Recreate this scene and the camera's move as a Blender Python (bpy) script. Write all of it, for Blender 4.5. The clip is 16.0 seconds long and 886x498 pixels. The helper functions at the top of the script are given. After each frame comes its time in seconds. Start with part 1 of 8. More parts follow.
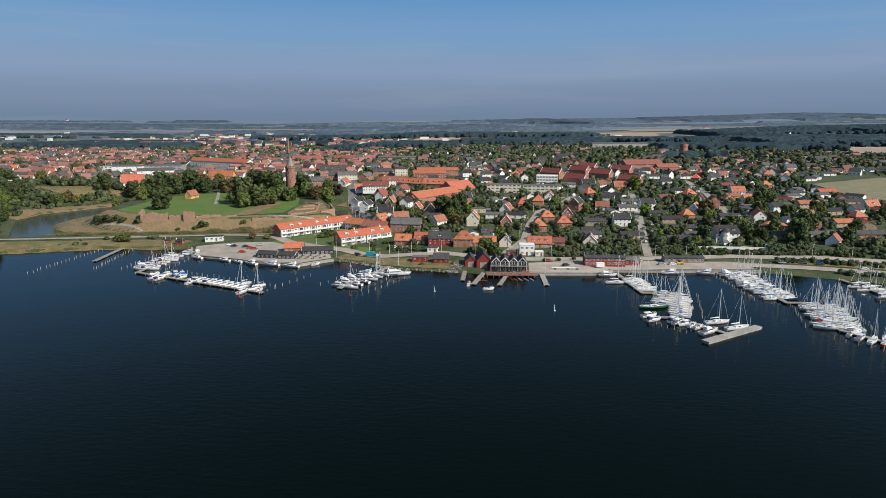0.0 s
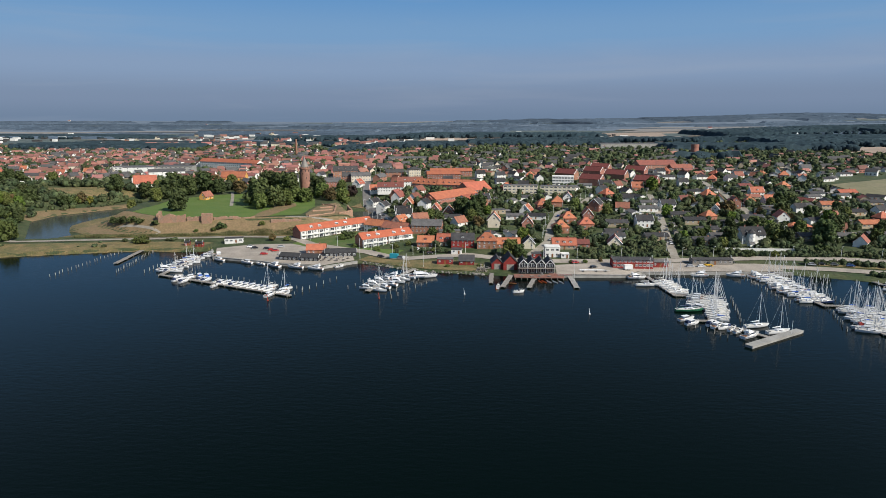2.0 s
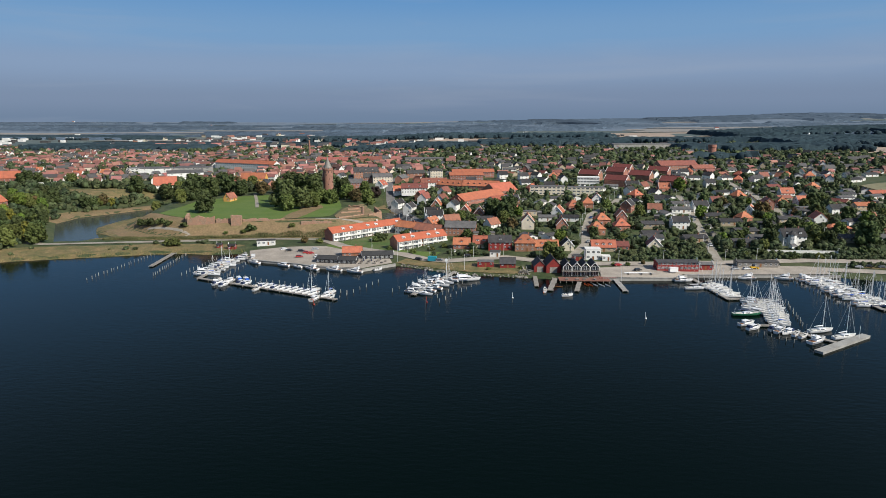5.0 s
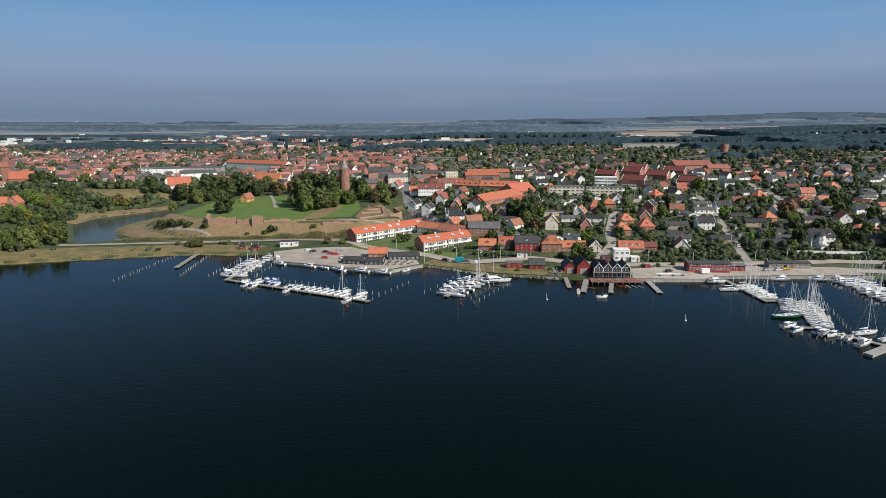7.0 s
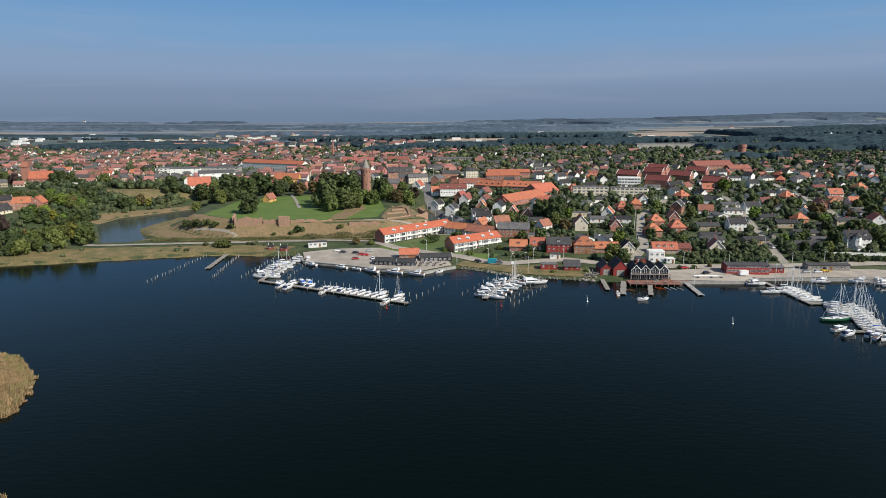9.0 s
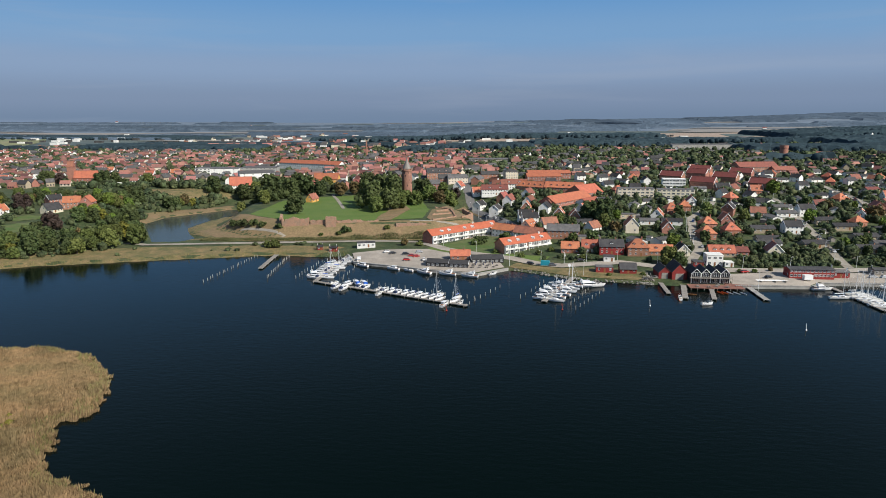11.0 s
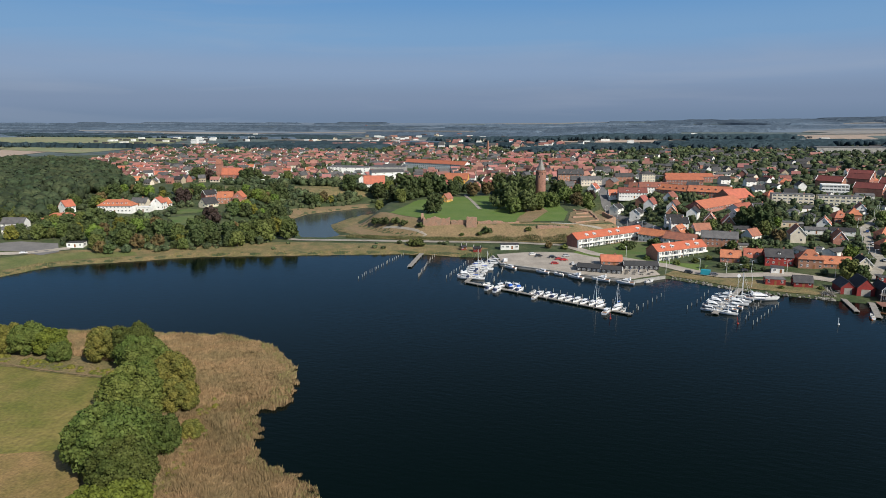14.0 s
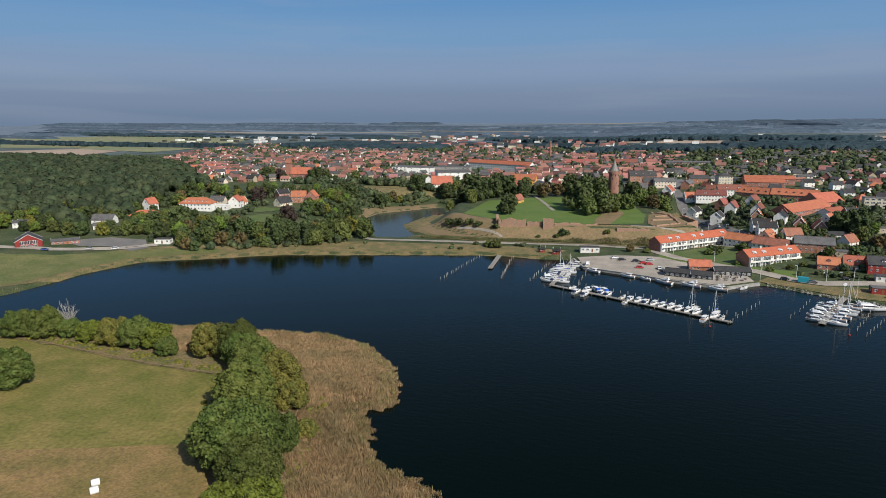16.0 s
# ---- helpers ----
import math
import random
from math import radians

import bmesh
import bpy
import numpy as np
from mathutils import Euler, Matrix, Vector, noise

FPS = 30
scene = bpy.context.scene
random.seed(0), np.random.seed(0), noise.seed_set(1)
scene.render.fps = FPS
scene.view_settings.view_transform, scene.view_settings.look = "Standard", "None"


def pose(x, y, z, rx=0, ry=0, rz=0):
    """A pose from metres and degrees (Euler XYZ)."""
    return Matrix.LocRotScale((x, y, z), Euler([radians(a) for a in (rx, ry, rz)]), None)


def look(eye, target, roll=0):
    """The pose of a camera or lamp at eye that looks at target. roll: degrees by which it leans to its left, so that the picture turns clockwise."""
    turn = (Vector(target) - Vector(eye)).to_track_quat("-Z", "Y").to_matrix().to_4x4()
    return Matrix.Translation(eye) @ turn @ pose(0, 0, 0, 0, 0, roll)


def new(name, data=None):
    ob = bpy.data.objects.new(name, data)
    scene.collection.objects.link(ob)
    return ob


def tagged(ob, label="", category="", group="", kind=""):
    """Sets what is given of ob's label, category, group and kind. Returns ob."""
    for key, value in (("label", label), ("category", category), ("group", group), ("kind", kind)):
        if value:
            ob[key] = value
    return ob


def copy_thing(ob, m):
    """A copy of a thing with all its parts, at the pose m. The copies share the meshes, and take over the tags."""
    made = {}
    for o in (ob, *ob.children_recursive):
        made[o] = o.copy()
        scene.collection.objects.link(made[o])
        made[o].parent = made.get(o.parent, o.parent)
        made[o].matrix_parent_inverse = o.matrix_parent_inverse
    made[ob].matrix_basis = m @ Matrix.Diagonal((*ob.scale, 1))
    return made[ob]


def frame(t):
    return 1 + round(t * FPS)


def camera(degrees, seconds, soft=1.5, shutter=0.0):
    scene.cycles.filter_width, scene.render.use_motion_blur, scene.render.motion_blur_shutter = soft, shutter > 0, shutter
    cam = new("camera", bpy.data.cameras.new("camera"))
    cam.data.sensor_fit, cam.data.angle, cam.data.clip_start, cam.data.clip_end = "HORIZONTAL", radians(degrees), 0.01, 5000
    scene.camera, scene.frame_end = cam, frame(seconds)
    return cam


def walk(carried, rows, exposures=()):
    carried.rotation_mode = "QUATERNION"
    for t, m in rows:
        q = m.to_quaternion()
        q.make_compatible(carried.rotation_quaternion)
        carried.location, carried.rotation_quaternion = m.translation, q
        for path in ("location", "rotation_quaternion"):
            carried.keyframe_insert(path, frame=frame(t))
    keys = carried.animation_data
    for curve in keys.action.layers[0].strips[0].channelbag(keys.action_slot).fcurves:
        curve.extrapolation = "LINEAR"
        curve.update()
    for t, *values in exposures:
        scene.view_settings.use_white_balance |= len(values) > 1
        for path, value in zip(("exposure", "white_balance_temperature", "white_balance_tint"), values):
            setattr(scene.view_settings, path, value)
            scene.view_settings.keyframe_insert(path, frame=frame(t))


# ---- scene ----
from mathutils.geometry import delaunay_2d_cdt

cam = camera(69.2, 16.0, soft=0.7)
METRES, EYE, TILT, LEAN, TURN = 130.0, 82.0, -11.5, 0.0, 0.0
ROWS = [
    (0.0, 0.0, 0.0, 0.0, 0.0, 0.0, -0.0),
    (0.5, -0.0265, 0.0077, 0.0017, 0.01, 0.02, 0.01),
    (1.0, -0.0535, 0.0156, 0.0034, 0.01, 0.03, 0.03),
    (1.5, -0.0807, 0.0233, 0.0053, 0.02, 0.04, 0.02),
    (2.0, -0.1079, 0.0305, 0.0072, 0.04, 0.03, 0.04),
    (2.5, -0.1349, 0.0378, 0.0088, 0.06, 0.04, 0.05),
    (3.0, -0.1623, 0.0451, 0.0102, 0.08, 0.05, 0.05),
    (3.5, -0.1901, 0.0518, 0.012, 0.1, 0.05, 0.06),
    (4.0, -0.2179, 0.059, 0.0136, 0.12, 0.07, 0.07),
    (6.5, -0.3656, 0.0882, 0.0209, 0.15, 0.05, 0.13),
    (7.0, -0.3943, 0.0944, 0.0224, 0.18, 0.04, 0.13),
    (7.5, -0.423, 0.1007, 0.0236, 0.24, 0.04, 0.12),
    (8.0, -0.4526, 0.107, 0.025, 0.35, 0.03, 0.1),
    (10.5, -0.6118, 0.1347, 0.0305, 1.81, 0.06, -0.21),
    (11.0, -0.6431, 0.1392, 0.0318, 2.66, 0.07, -0.37),
    (11.5, -0.6757, 0.1444, 0.033, 3.93, 0.07, -0.66),
    (12.0, -0.7088, 0.1483, 0.0336, 5.64, 0.04, -1.0),
    (12.5, -0.7419, 0.15, 0.0343, 7.51, 0.0, -1.38),
    (13.0, -0.7758, 0.152, 0.0349, 9.26, -0.04, -1.73),
    (13.5, -0.8095, 0.1523, 0.0349, 10.68, -0.07, -2.01),
    (14.0, -0.8441, 0.1522, 0.0349, 11.82, -0.11, -2.24),
    (14.5, -0.8786, 0.1509, 0.0348, 12.9, -0.15, -2.45),
    (15.0, -0.9134, 0.1487, 0.0344, 13.98, -0.19, -2.66),
    (15.5, -0.9478, 0.1457, 0.0341, 15.1, -0.25, -2.89),
    (16.0, -0.9825, 0.1426, 0.0336, 16.24, -0.3, -3.1),
]
walk(cam, [(t, pose(0, 0, EYE, TILT, LEAN, TURN) @ pose(METRES * x, METRES * y, METRES * z, 90 + pitch, roll, yaw)) for t, x, y, z, yaw, pitch, roll in ROWS], exposures=[(0.0, -0.09), (8.0, -0.07), (12.5, 0.0), (14.5, -0.06), (15.5, -0.03), (16.0, -0.17)])

# ---- sky and sun ----
SUN_AZIMUTH, SUN_HEIGHT = 127.0, 38.0     # degrees from +y towards +x, and above the horizon
world = bpy.data.worlds.new("sky")
scene.world = world
world.use_nodes = True
wn, wl = world.node_tree.nodes, world.node_tree.links
wn.clear()
sky = wn.new("ShaderNodeTexSky")
sky.sky_type, sky.sun_disc = "NISHITA", False
sky.sun_elevation, sky.sun_rotation = radians(SUN_HEIGHT), radians(SUN_AZIMUTH)
sky.altitude, sky.air_density, sky.dust_density, sky.ozone_density = 80, 1.0, 1.2, 2.0
where = wn.new("ShaderNodeTexCoord")
split = wn.new("ShaderNodeSeparateXYZ")
wl.new(where.outputs["Generated"], split.inputs[0])
# a grey-violet haze bank along the horizon, clearing upwards to blue
tint = wn.new("ShaderNodeValToRGB")
tint.color_ramp.interpolation = "EASE"
tint.color_ramp.elements[0].position, tint.color_ramp.elements[0].color = 0.0, (0.146, 0.212, 0.322, 1)
tint.color_ramp.elements[1].position, tint.color_ramp.elements[1].color = 0.20, (0.085, 0.255, 0.530, 1)
for place, colour in ((0.03, (0.174, 0.240, 0.366, 1)), (0.075, (0.212, 0.302, 0.460, 1)), (0.12, (0.165, 0.310, 0.520, 1))):
    tint.color_ramp.elements.new(place).color = colour
wl.new(split.outputs["Z"], tint.inputs[0])
# thin streaks of high cloud
stretch = wn.new("ShaderNodeMapping")
stretch.inputs["Scale"].default_value = (1.2, 1.2, 13.0)
stretch.inputs["Rotation"].default_value = (0.03, 0.05, 0.4)
wl.new(where.outputs["Generated"], stretch.inputs[0])
wisp = wn.new("ShaderNodeTexNoise")
wisp.inputs["Scale"].default_value, wisp.inputs["Detail"].default_value, wisp.inputs["Distortion"].default_value = 1.9, 7.0, 0.5
wl.new(stretch.outputs[0], wisp.inputs[0])
thin = wn.new("ShaderNodeValToRGB")
thin.color_ramp.elements[0].position, thin.color_ramp.elements[0].color = 0.50, (0, 0, 0, 1)
thin.color_ramp.elements[1].position, thin.color_ramp.elements[1].color = 0.85, (0.45, 0.45, 0.45, 1)
wl.new(wisp.outputs[0], thin.inputs[0])
cloud = wn.new("ShaderNodeMixRGB")
cloud.inputs[2].default_value = (0.31, 0.36, 0.46, 1)
wl.new(thin.outputs[0], cloud.inputs[0])
wl.new(tint.outputs[0], cloud.inputs[1])
low = wn.new("ShaderNodeBackground")
low.inputs[1].default_value = 1.14
wl.new(cloud.outputs[0], low.inputs[0])
high = wn.new("ShaderNodeBackground")
high.inputs[1].default_value = 0.10
wl.new(sky.outputs[0], high.inputs[0])
band = wn.new("ShaderNodeMapRange")
band.interpolation_type = "SMOOTHSTEP"
band.inputs[1].default_value, band.inputs[2].default_value, band.inputs[3].default_value, band.inputs[4].default_value = 0.14, 0.42, 0.95, 0.0
wl.new(split.outputs["Z"], band.inputs[0])
both = wn.new("ShaderNodeMixShader")
wl.new(band.outputs[0], both.inputs[0])
wl.new(high.outputs[0], both.inputs[1])
wl.new(low.outputs[0], both.inputs[2])
wl.new(both.outputs[0], wn.new("ShaderNodeOutputWorld").inputs[0])

sun_data = bpy.data.lights.new("sun", "SUN")
sun_data.energy, sun_data.angle, sun_data.color = 5.3, radians(0.53), (1.0, 0.955, 0.875)
sun = new("sun", sun_data)
toward = Vector((math.sin(radians(SUN_AZIMUTH)) * math.cos(radians(SUN_HEIGHT)), math.cos(radians(SUN_AZIMUTH)) * math.cos(radians(SUN_HEIGHT)), math.sin(radians(SUN_HEIGHT))))
sun.matrix_world = look(toward * 400, (0, 0, 0))

# ---- materials ----
def material(name, colour, second=None, rough=0.8, metal=0.0, size=2.0, fine=0.25, vary=0.25, grain=0.12, bump=0.3, each=0.0, shift=0.0, island=False, spec=0.4, world_space=False):
    """A surface whose colour drifts to `second` in patches of about `size` metres, with a finer grain of `fine` metres.
    each, shift: how far brightness and hue differ from thing to thing."""
    m = bpy.data.materials.new(name)
    m.use_nodes = True
    n, l = m.node_tree.nodes, m.node_tree.links
    skin = n["Principled BSDF"]
    skin.inputs["Roughness"].default_value, skin.inputs["Metallic"].default_value = rough, metal
    skin.inputs["Specular IOR Level"].default_value = spec
    second = second or tuple(c * (1 - vary) for c in colour)
    if world_space:
        place = n.new("ShaderNodeNewGeometry").outputs["Position"]
    else:
        place = n.new("ShaderNodeTexCoord").outputs["Object"]
    def cloudy(metres, detail):
        t = n.new("ShaderNodeTexNoise")
        t.inputs["Scale"].default_value, t.inputs["Detail"].default_value = 1 / metres, detail
        l.new(place, t.inputs["Vector"])
        return t.outputs["Fac"]
    patch, speck = cloudy(size, 4), cloudy(fine, 3)
    spread = n.new("ShaderNodeMapRange")
    spread.inputs[1].default_value, spread.inputs[2].default_value = 0.35, 0.65
    l.new(patch, spread.inputs[0])
    mix = n.new("ShaderNodeMixRGB")
    mix.inputs[1].default_value, mix.inputs[2].default_value = (*colour, 1), (*second, 1)
    l.new(spread.outputs[0], mix.inputs[0])
    level = n.new("ShaderNodeMapRange")
    level.inputs[1].default_value, level.inputs[2].default_value = 0.3, 0.7
    level.inputs[3].default_value, level.inputs[4].default_value = 1 - grain, 1 + grain
    l.new(speck, level.inputs[0])
    tone = n.new("ShaderNodeHueSaturation")
    l.new(mix.outputs[0], tone.inputs["Color"])
    value = level.outputs[0]
    if each or shift:
        if island:
            luck = n.new("ShaderNodeNewGeometry").outputs["Random Per Island"]
        else:
            luck = n.new("ShaderNodeObjectInfo").outputs["Random"]
        lift = n.new("ShaderNodeMapRange")
        lift.inputs[3].default_value, lift.inputs[4].default_value = 1 - each, 1 + each
        l.new(luck, lift.inputs[0])
        times = n.new("ShaderNodeMath")
        times.operation = "MULTIPLY"
        l.new(lift.outputs[0], times.inputs[0])
        l.new(value, times.inputs[1])
        value = times.outputs[0]
        if shift:
            far = n.new("ShaderNodeMath")
            far.operation = "MULTIPLY_ADD"
            far.inputs[1].default_value = 7.13
            far.inputs[2].default_value = 0.0
            l.new(luck, far.inputs[0])
            wrap = n.new("ShaderNodeMath")
            wrap.operation = "FRACT"
            l.new(far.outputs[0], wrap.inputs[0])
            hue = n.new("ShaderNodeMapRange")
            hue.inputs[3].default_value, hue.inputs[4].default_value = 0.5 - shift, 0.5 + shift
            l.new(wrap.outputs[0], hue.inputs[0])
            l.new(hue.outputs[0], tone.inputs["Hue"])
    l.new(value, tone.inputs["Value"])
    l.new(tone.outputs[0], skin.inputs["Base Color"])
    if bump:
        relief = n.new("ShaderNodeBump")
        relief.inputs["Strength"].default_value, relief.inputs["Distance"].default_value = bump, fine * 0.4
        l.new(speck, relief.inputs["Height"])
        l.new(relief.outputs[0], skin.inputs["Normal"])
    return m


M = {}
M["town_ground"] = material("garden ground", (0.035, 0.058, 0.018), (0.075, 0.085, 0.035), size=11, fine=1.5, grain=0.35, world_space=True)
M["lawn"] = material("mown grass", (0.088, 0.148, 0.024), (0.115, 0.165, 0.036), size=14, fine=0.8, grain=0.15, world_space=True)
M["garden_grass"] = material("garden grass", (0.07, 0.12, 0.025), (0.11, 0.13, 0.045), size=9, fine=0.7, grain=0.2, world_space=True)
M["shore_grass"] = material("shore meadow grass", (0.098, 0.122, 0.032), (0.165, 0.160, 0.058), size=13, fine=1.0, grain=0.3, world_space=True)
M["dry_grass"] = material("dry grass", (0.235, 0.158, 0.085), (0.175, 0.138, 0.065), size=11, fine=1.2, grain=0.25, world_space=True)
M["rough_grass"] = material("rough grass", (0.115, 0.112, 0.042), (0.225, 0.162, 0.074), size=7, fine=0.8, grain=0.4, world_space=True)
M["meadow"] = material("cut meadow", (0.130, 0.132, 0.024), (0.210, 0.168, 0.048), size=10, fine=1.1, grain=0.26, bump=0.7, world_space=True)
M["hay"] = material("mown hay stubble", (0.255, 0.165, 0.065), (0.165, 0.130, 0.038), size=8, fine=0.7, grain=0.32, bump=0.6, world_space=True)
M["reed_bed"] = material("reed litter", (0.26, 0.18, 0.105), (0.19, 0.14, 0.08), size=5, fine=0.5, grain=0.3, world_space=True)
M["reed"] = material("dry reed", (0.325, 0.212, 0.108), (0.215, 0.160, 0.078), size=11, fine=1.6, grain=0.26, bump=0, each=0.16, island=True, world_space=True)
M["sedge"] = material("dark sedge", (0.085, 0.095, 0.035), (0.12, 0.115, 0.045), size=6, fine=1.0, grain=0.3, bump=0, each=0.3, island=True, world_space=True)
M["reed_green"] = material("green reed", (0.17, 0.17, 0.055), (0.24, 0.19, 0.08), size=5, fine=1.0, grain=0.25, bump=0, each=0.25, island=True, world_space=True)
M["asphalt"] = material("worn asphalt", (0.14, 0.135, 0.13), (0.19, 0.18, 0.17), size=7, fine=0.5, grain=0.12, world_space=True)
M["path"] = material("pale gravel", (0.34, 0.31, 0.26), (0.26, 0.23, 0.18), size=4, fine=0.4, world_space=True)
M["quay"] = material("quay gravel and concrete", (0.40, 0.35, 0.29), (0.30, 0.265, 0.22), size=8, fine=0.8, grain=0.14, world_space=True)
M["concrete"] = material("concrete", (0.36, 0.35, 0.32), (0.27, 0.26, 0.235), size=3, fine=0.3)
M["straw_field"] = material("stubble field", (0.40, 0.30, 0.225), (0.32, 0.25, 0.19), size=120, fine=20, grain=0.1, world_space=True)
M["green_field"] = material("green field", (0.17, 0.20, 0.095), (0.25, 0.23, 0.125), size=90, fine=20, grain=0.15, world_space=True)
# grey-blue in this farmland colour is painted distance haze
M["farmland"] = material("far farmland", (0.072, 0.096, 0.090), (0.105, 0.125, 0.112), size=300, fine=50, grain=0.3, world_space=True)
# pale blue base colour stands in for the haze over the farthest land
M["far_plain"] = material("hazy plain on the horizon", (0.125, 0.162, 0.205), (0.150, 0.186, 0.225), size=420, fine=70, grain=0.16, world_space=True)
# these two field colours are greyed and blued to include the haze
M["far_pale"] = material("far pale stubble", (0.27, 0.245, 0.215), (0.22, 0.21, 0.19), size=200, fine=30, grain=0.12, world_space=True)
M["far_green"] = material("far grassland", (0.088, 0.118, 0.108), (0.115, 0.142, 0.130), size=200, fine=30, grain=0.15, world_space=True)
M["pasture"] = material("dry pasture", (0.23, 0.205, 0.12), (0.19, 0.18, 0.095), size=20, fine=3, grain=0.15, world_space=True)
M["rock"] = material("grey boulders", (0.27, 0.25, 0.22), (0.17, 0.155, 0.13), size=1.2, fine=0.2, each=0.3)
M["tile_orange"] = material("orange clay tiles", (0.45, 0.148, 0.076), (0.35, 0.116, 0.066), size=2.6, fine=0.3, grain=0.2, each=0.2, shift=0.008, rough=0.7)
M["tile_red"] = material("weathered red tiles", (0.30, 0.105, 0.07), (0.20, 0.08, 0.06), size=2.0, fine=0.3, grain=0.18, each=0.3, shift=0.012, rough=0.75)
M["tile_dark"] = material("dark roofing", (0.040, 0.039, 0.042), (0.062, 0.060, 0.060), size=2.5, fine=0.3, grain=0.2, each=0.35, rough=0.75, spec=0.25)
M["roof_grey"] = material("grey fibre-cement roofing", (0.125, 0.120, 0.118), (0.085, 0.083, 0.082), size=2.5, fine=0.3, grain=0.2, each=0.4, spec=0.25)
M["plaster_white"] = material("white render", (0.78, 0.77, 0.73), (0.68, 0.67, 0.62), size=2.5, fine=0.4, grain=0.04, bump=0.1, each=0.06)
M["plaster_cream"] = material("cream render", (0.68, 0.61, 0.47), (0.60, 0.53, 0.41), size=2.5, fine=0.4, grain=0.05, each=0.12, shift=0.015)
M["plaster_yellow"] = material("ochre yellow render", (0.68, 0.37, 0.10), (0.60, 0.32, 0.09), size=2.5, fine=0.4, grain=0.05)
M["brick_red"] = material("red brick", (0.37, 0.175, 0.12), (0.29, 0.135, 0.095), size=1.5, fine=0.2, grain=0.16, each=0.18, shift=0.01)
M["brick_yellow"] = material("yellow brick", (0.42, 0.345, 0.24), (0.35, 0.285, 0.20), size=1.5, fine=0.2, grain=0.12, each=0.2)
M["brick_old"] = material("old castle brick", (0.37, 0.205, 0.135), (0.29, 0.20, 0.135), size=2.2, fine=0.35, grain=0.28, bump=0.7)
M["brick_tower"] = material("tower brick", (0.34, 0.175, 0.12), (0.26, 0.135, 0.10), size=2.6, fine=0.3, grain=0.2, bump=0.5)
M["timber_black"] = material("black tarred boards", (0.022, 0.022, 0.024), (0.035, 0.034, 0.034), size=1.5, fine=0.15, each=0.2, rough=0.6)
M["timber_red"] = material("falu red boards", (0.26, 0.03, 0.025), (0.19, 0.026, 0.022), size=1.5, fine=0.15, grain=0.15, each=0.15)
M["timber_grey"] = material("silvered deck boards", (0.30, 0.275, 0.24), (0.22, 0.20, 0.175), size=1.8, fine=0.2, grain=0.2, each=0.12)
M["post"] = material("weathered pole", (0.40, 0.37, 0.32), (0.26, 0.235, 0.20), size=0.8, fine=0.15, grain=0.2, each=0.25)
M["white_paint"] = material("white paint", (0.80, 0.80, 0.78), rough=0.45, vary=0.07, grain=0.03, bump=0.05)
M["pane"] = material("dark window glass", (0.03, 0.036, 0.045), rough=0.08, vary=0.2, grain=0.05, bump=0, spec=0.6)
M["hull_white"] = material("white gelcoat", (0.80, 0.80, 0.79), rough=0.25, vary=0.05, grain=0.02, bump=0, each=0.06)
M["deck_cream"] = material("boat deck", (0.66, 0.64, 0.58), rough=0.5, vary=0.1, grain=0.05, bump=0.05, each=0.1)
M["hull_green"] = material("green hull paint", (0.04, 0.19, 0.10), rough=0.35, vary=0.15, bump=0)
M["hull_blue"] = material("navy hull paint", (0.02, 0.04, 0.11), rough=0.3, vary=0.15, bump=0)
M["hull_red"] = material("red hull paint", (0.42, 0.06, 0.04), rough=0.35, vary=0.15, bump=0)
M["teak"] = material("varnished wood", (0.25, 0.11, 0.045), rough=0.4, vary=0.25, bump=0.1)
M["alloy"] = material("mast aluminium", (0.74, 0.74, 0.73), rough=0.45, metal=0.1, vary=0.08, bump=0)
M["canvas_blue"] = material("blue canvas", (0.02, 0.12, 0.55), rough=0.8, vary=0.2)
M["canvas_navy"] = material("navy canvas", (0.03, 0.045, 0.10), rough=0.85, vary=0.2)
M["canvas_red"] = material("red canvas", (0.38, 0.05, 0.04), rough=0.85, vary=0.2)
M["orange"] = material("orange plastic", (0.75, 0.17, 0.03), rough=0.5, vary=0.1)
M["rubber"] = material("black rubber", (0.02, 0.02, 0.02), rough=0.9)
M["spire"] = material("weathered lead spire", (0.24, 0.215, 0.185), (0.18, 0.17, 0.15), size=1.5, fine=0.25, rough=0.55)
M["gilt"] = material("gilding", (0.8, 0.55, 0.15), rough=0.3, metal=1.0)
M["bark"] = material("bark", (0.095, 0.075, 0.055), (0.065, 0.05, 0.04), size=0.8, fine=0.15, grain=0.3)
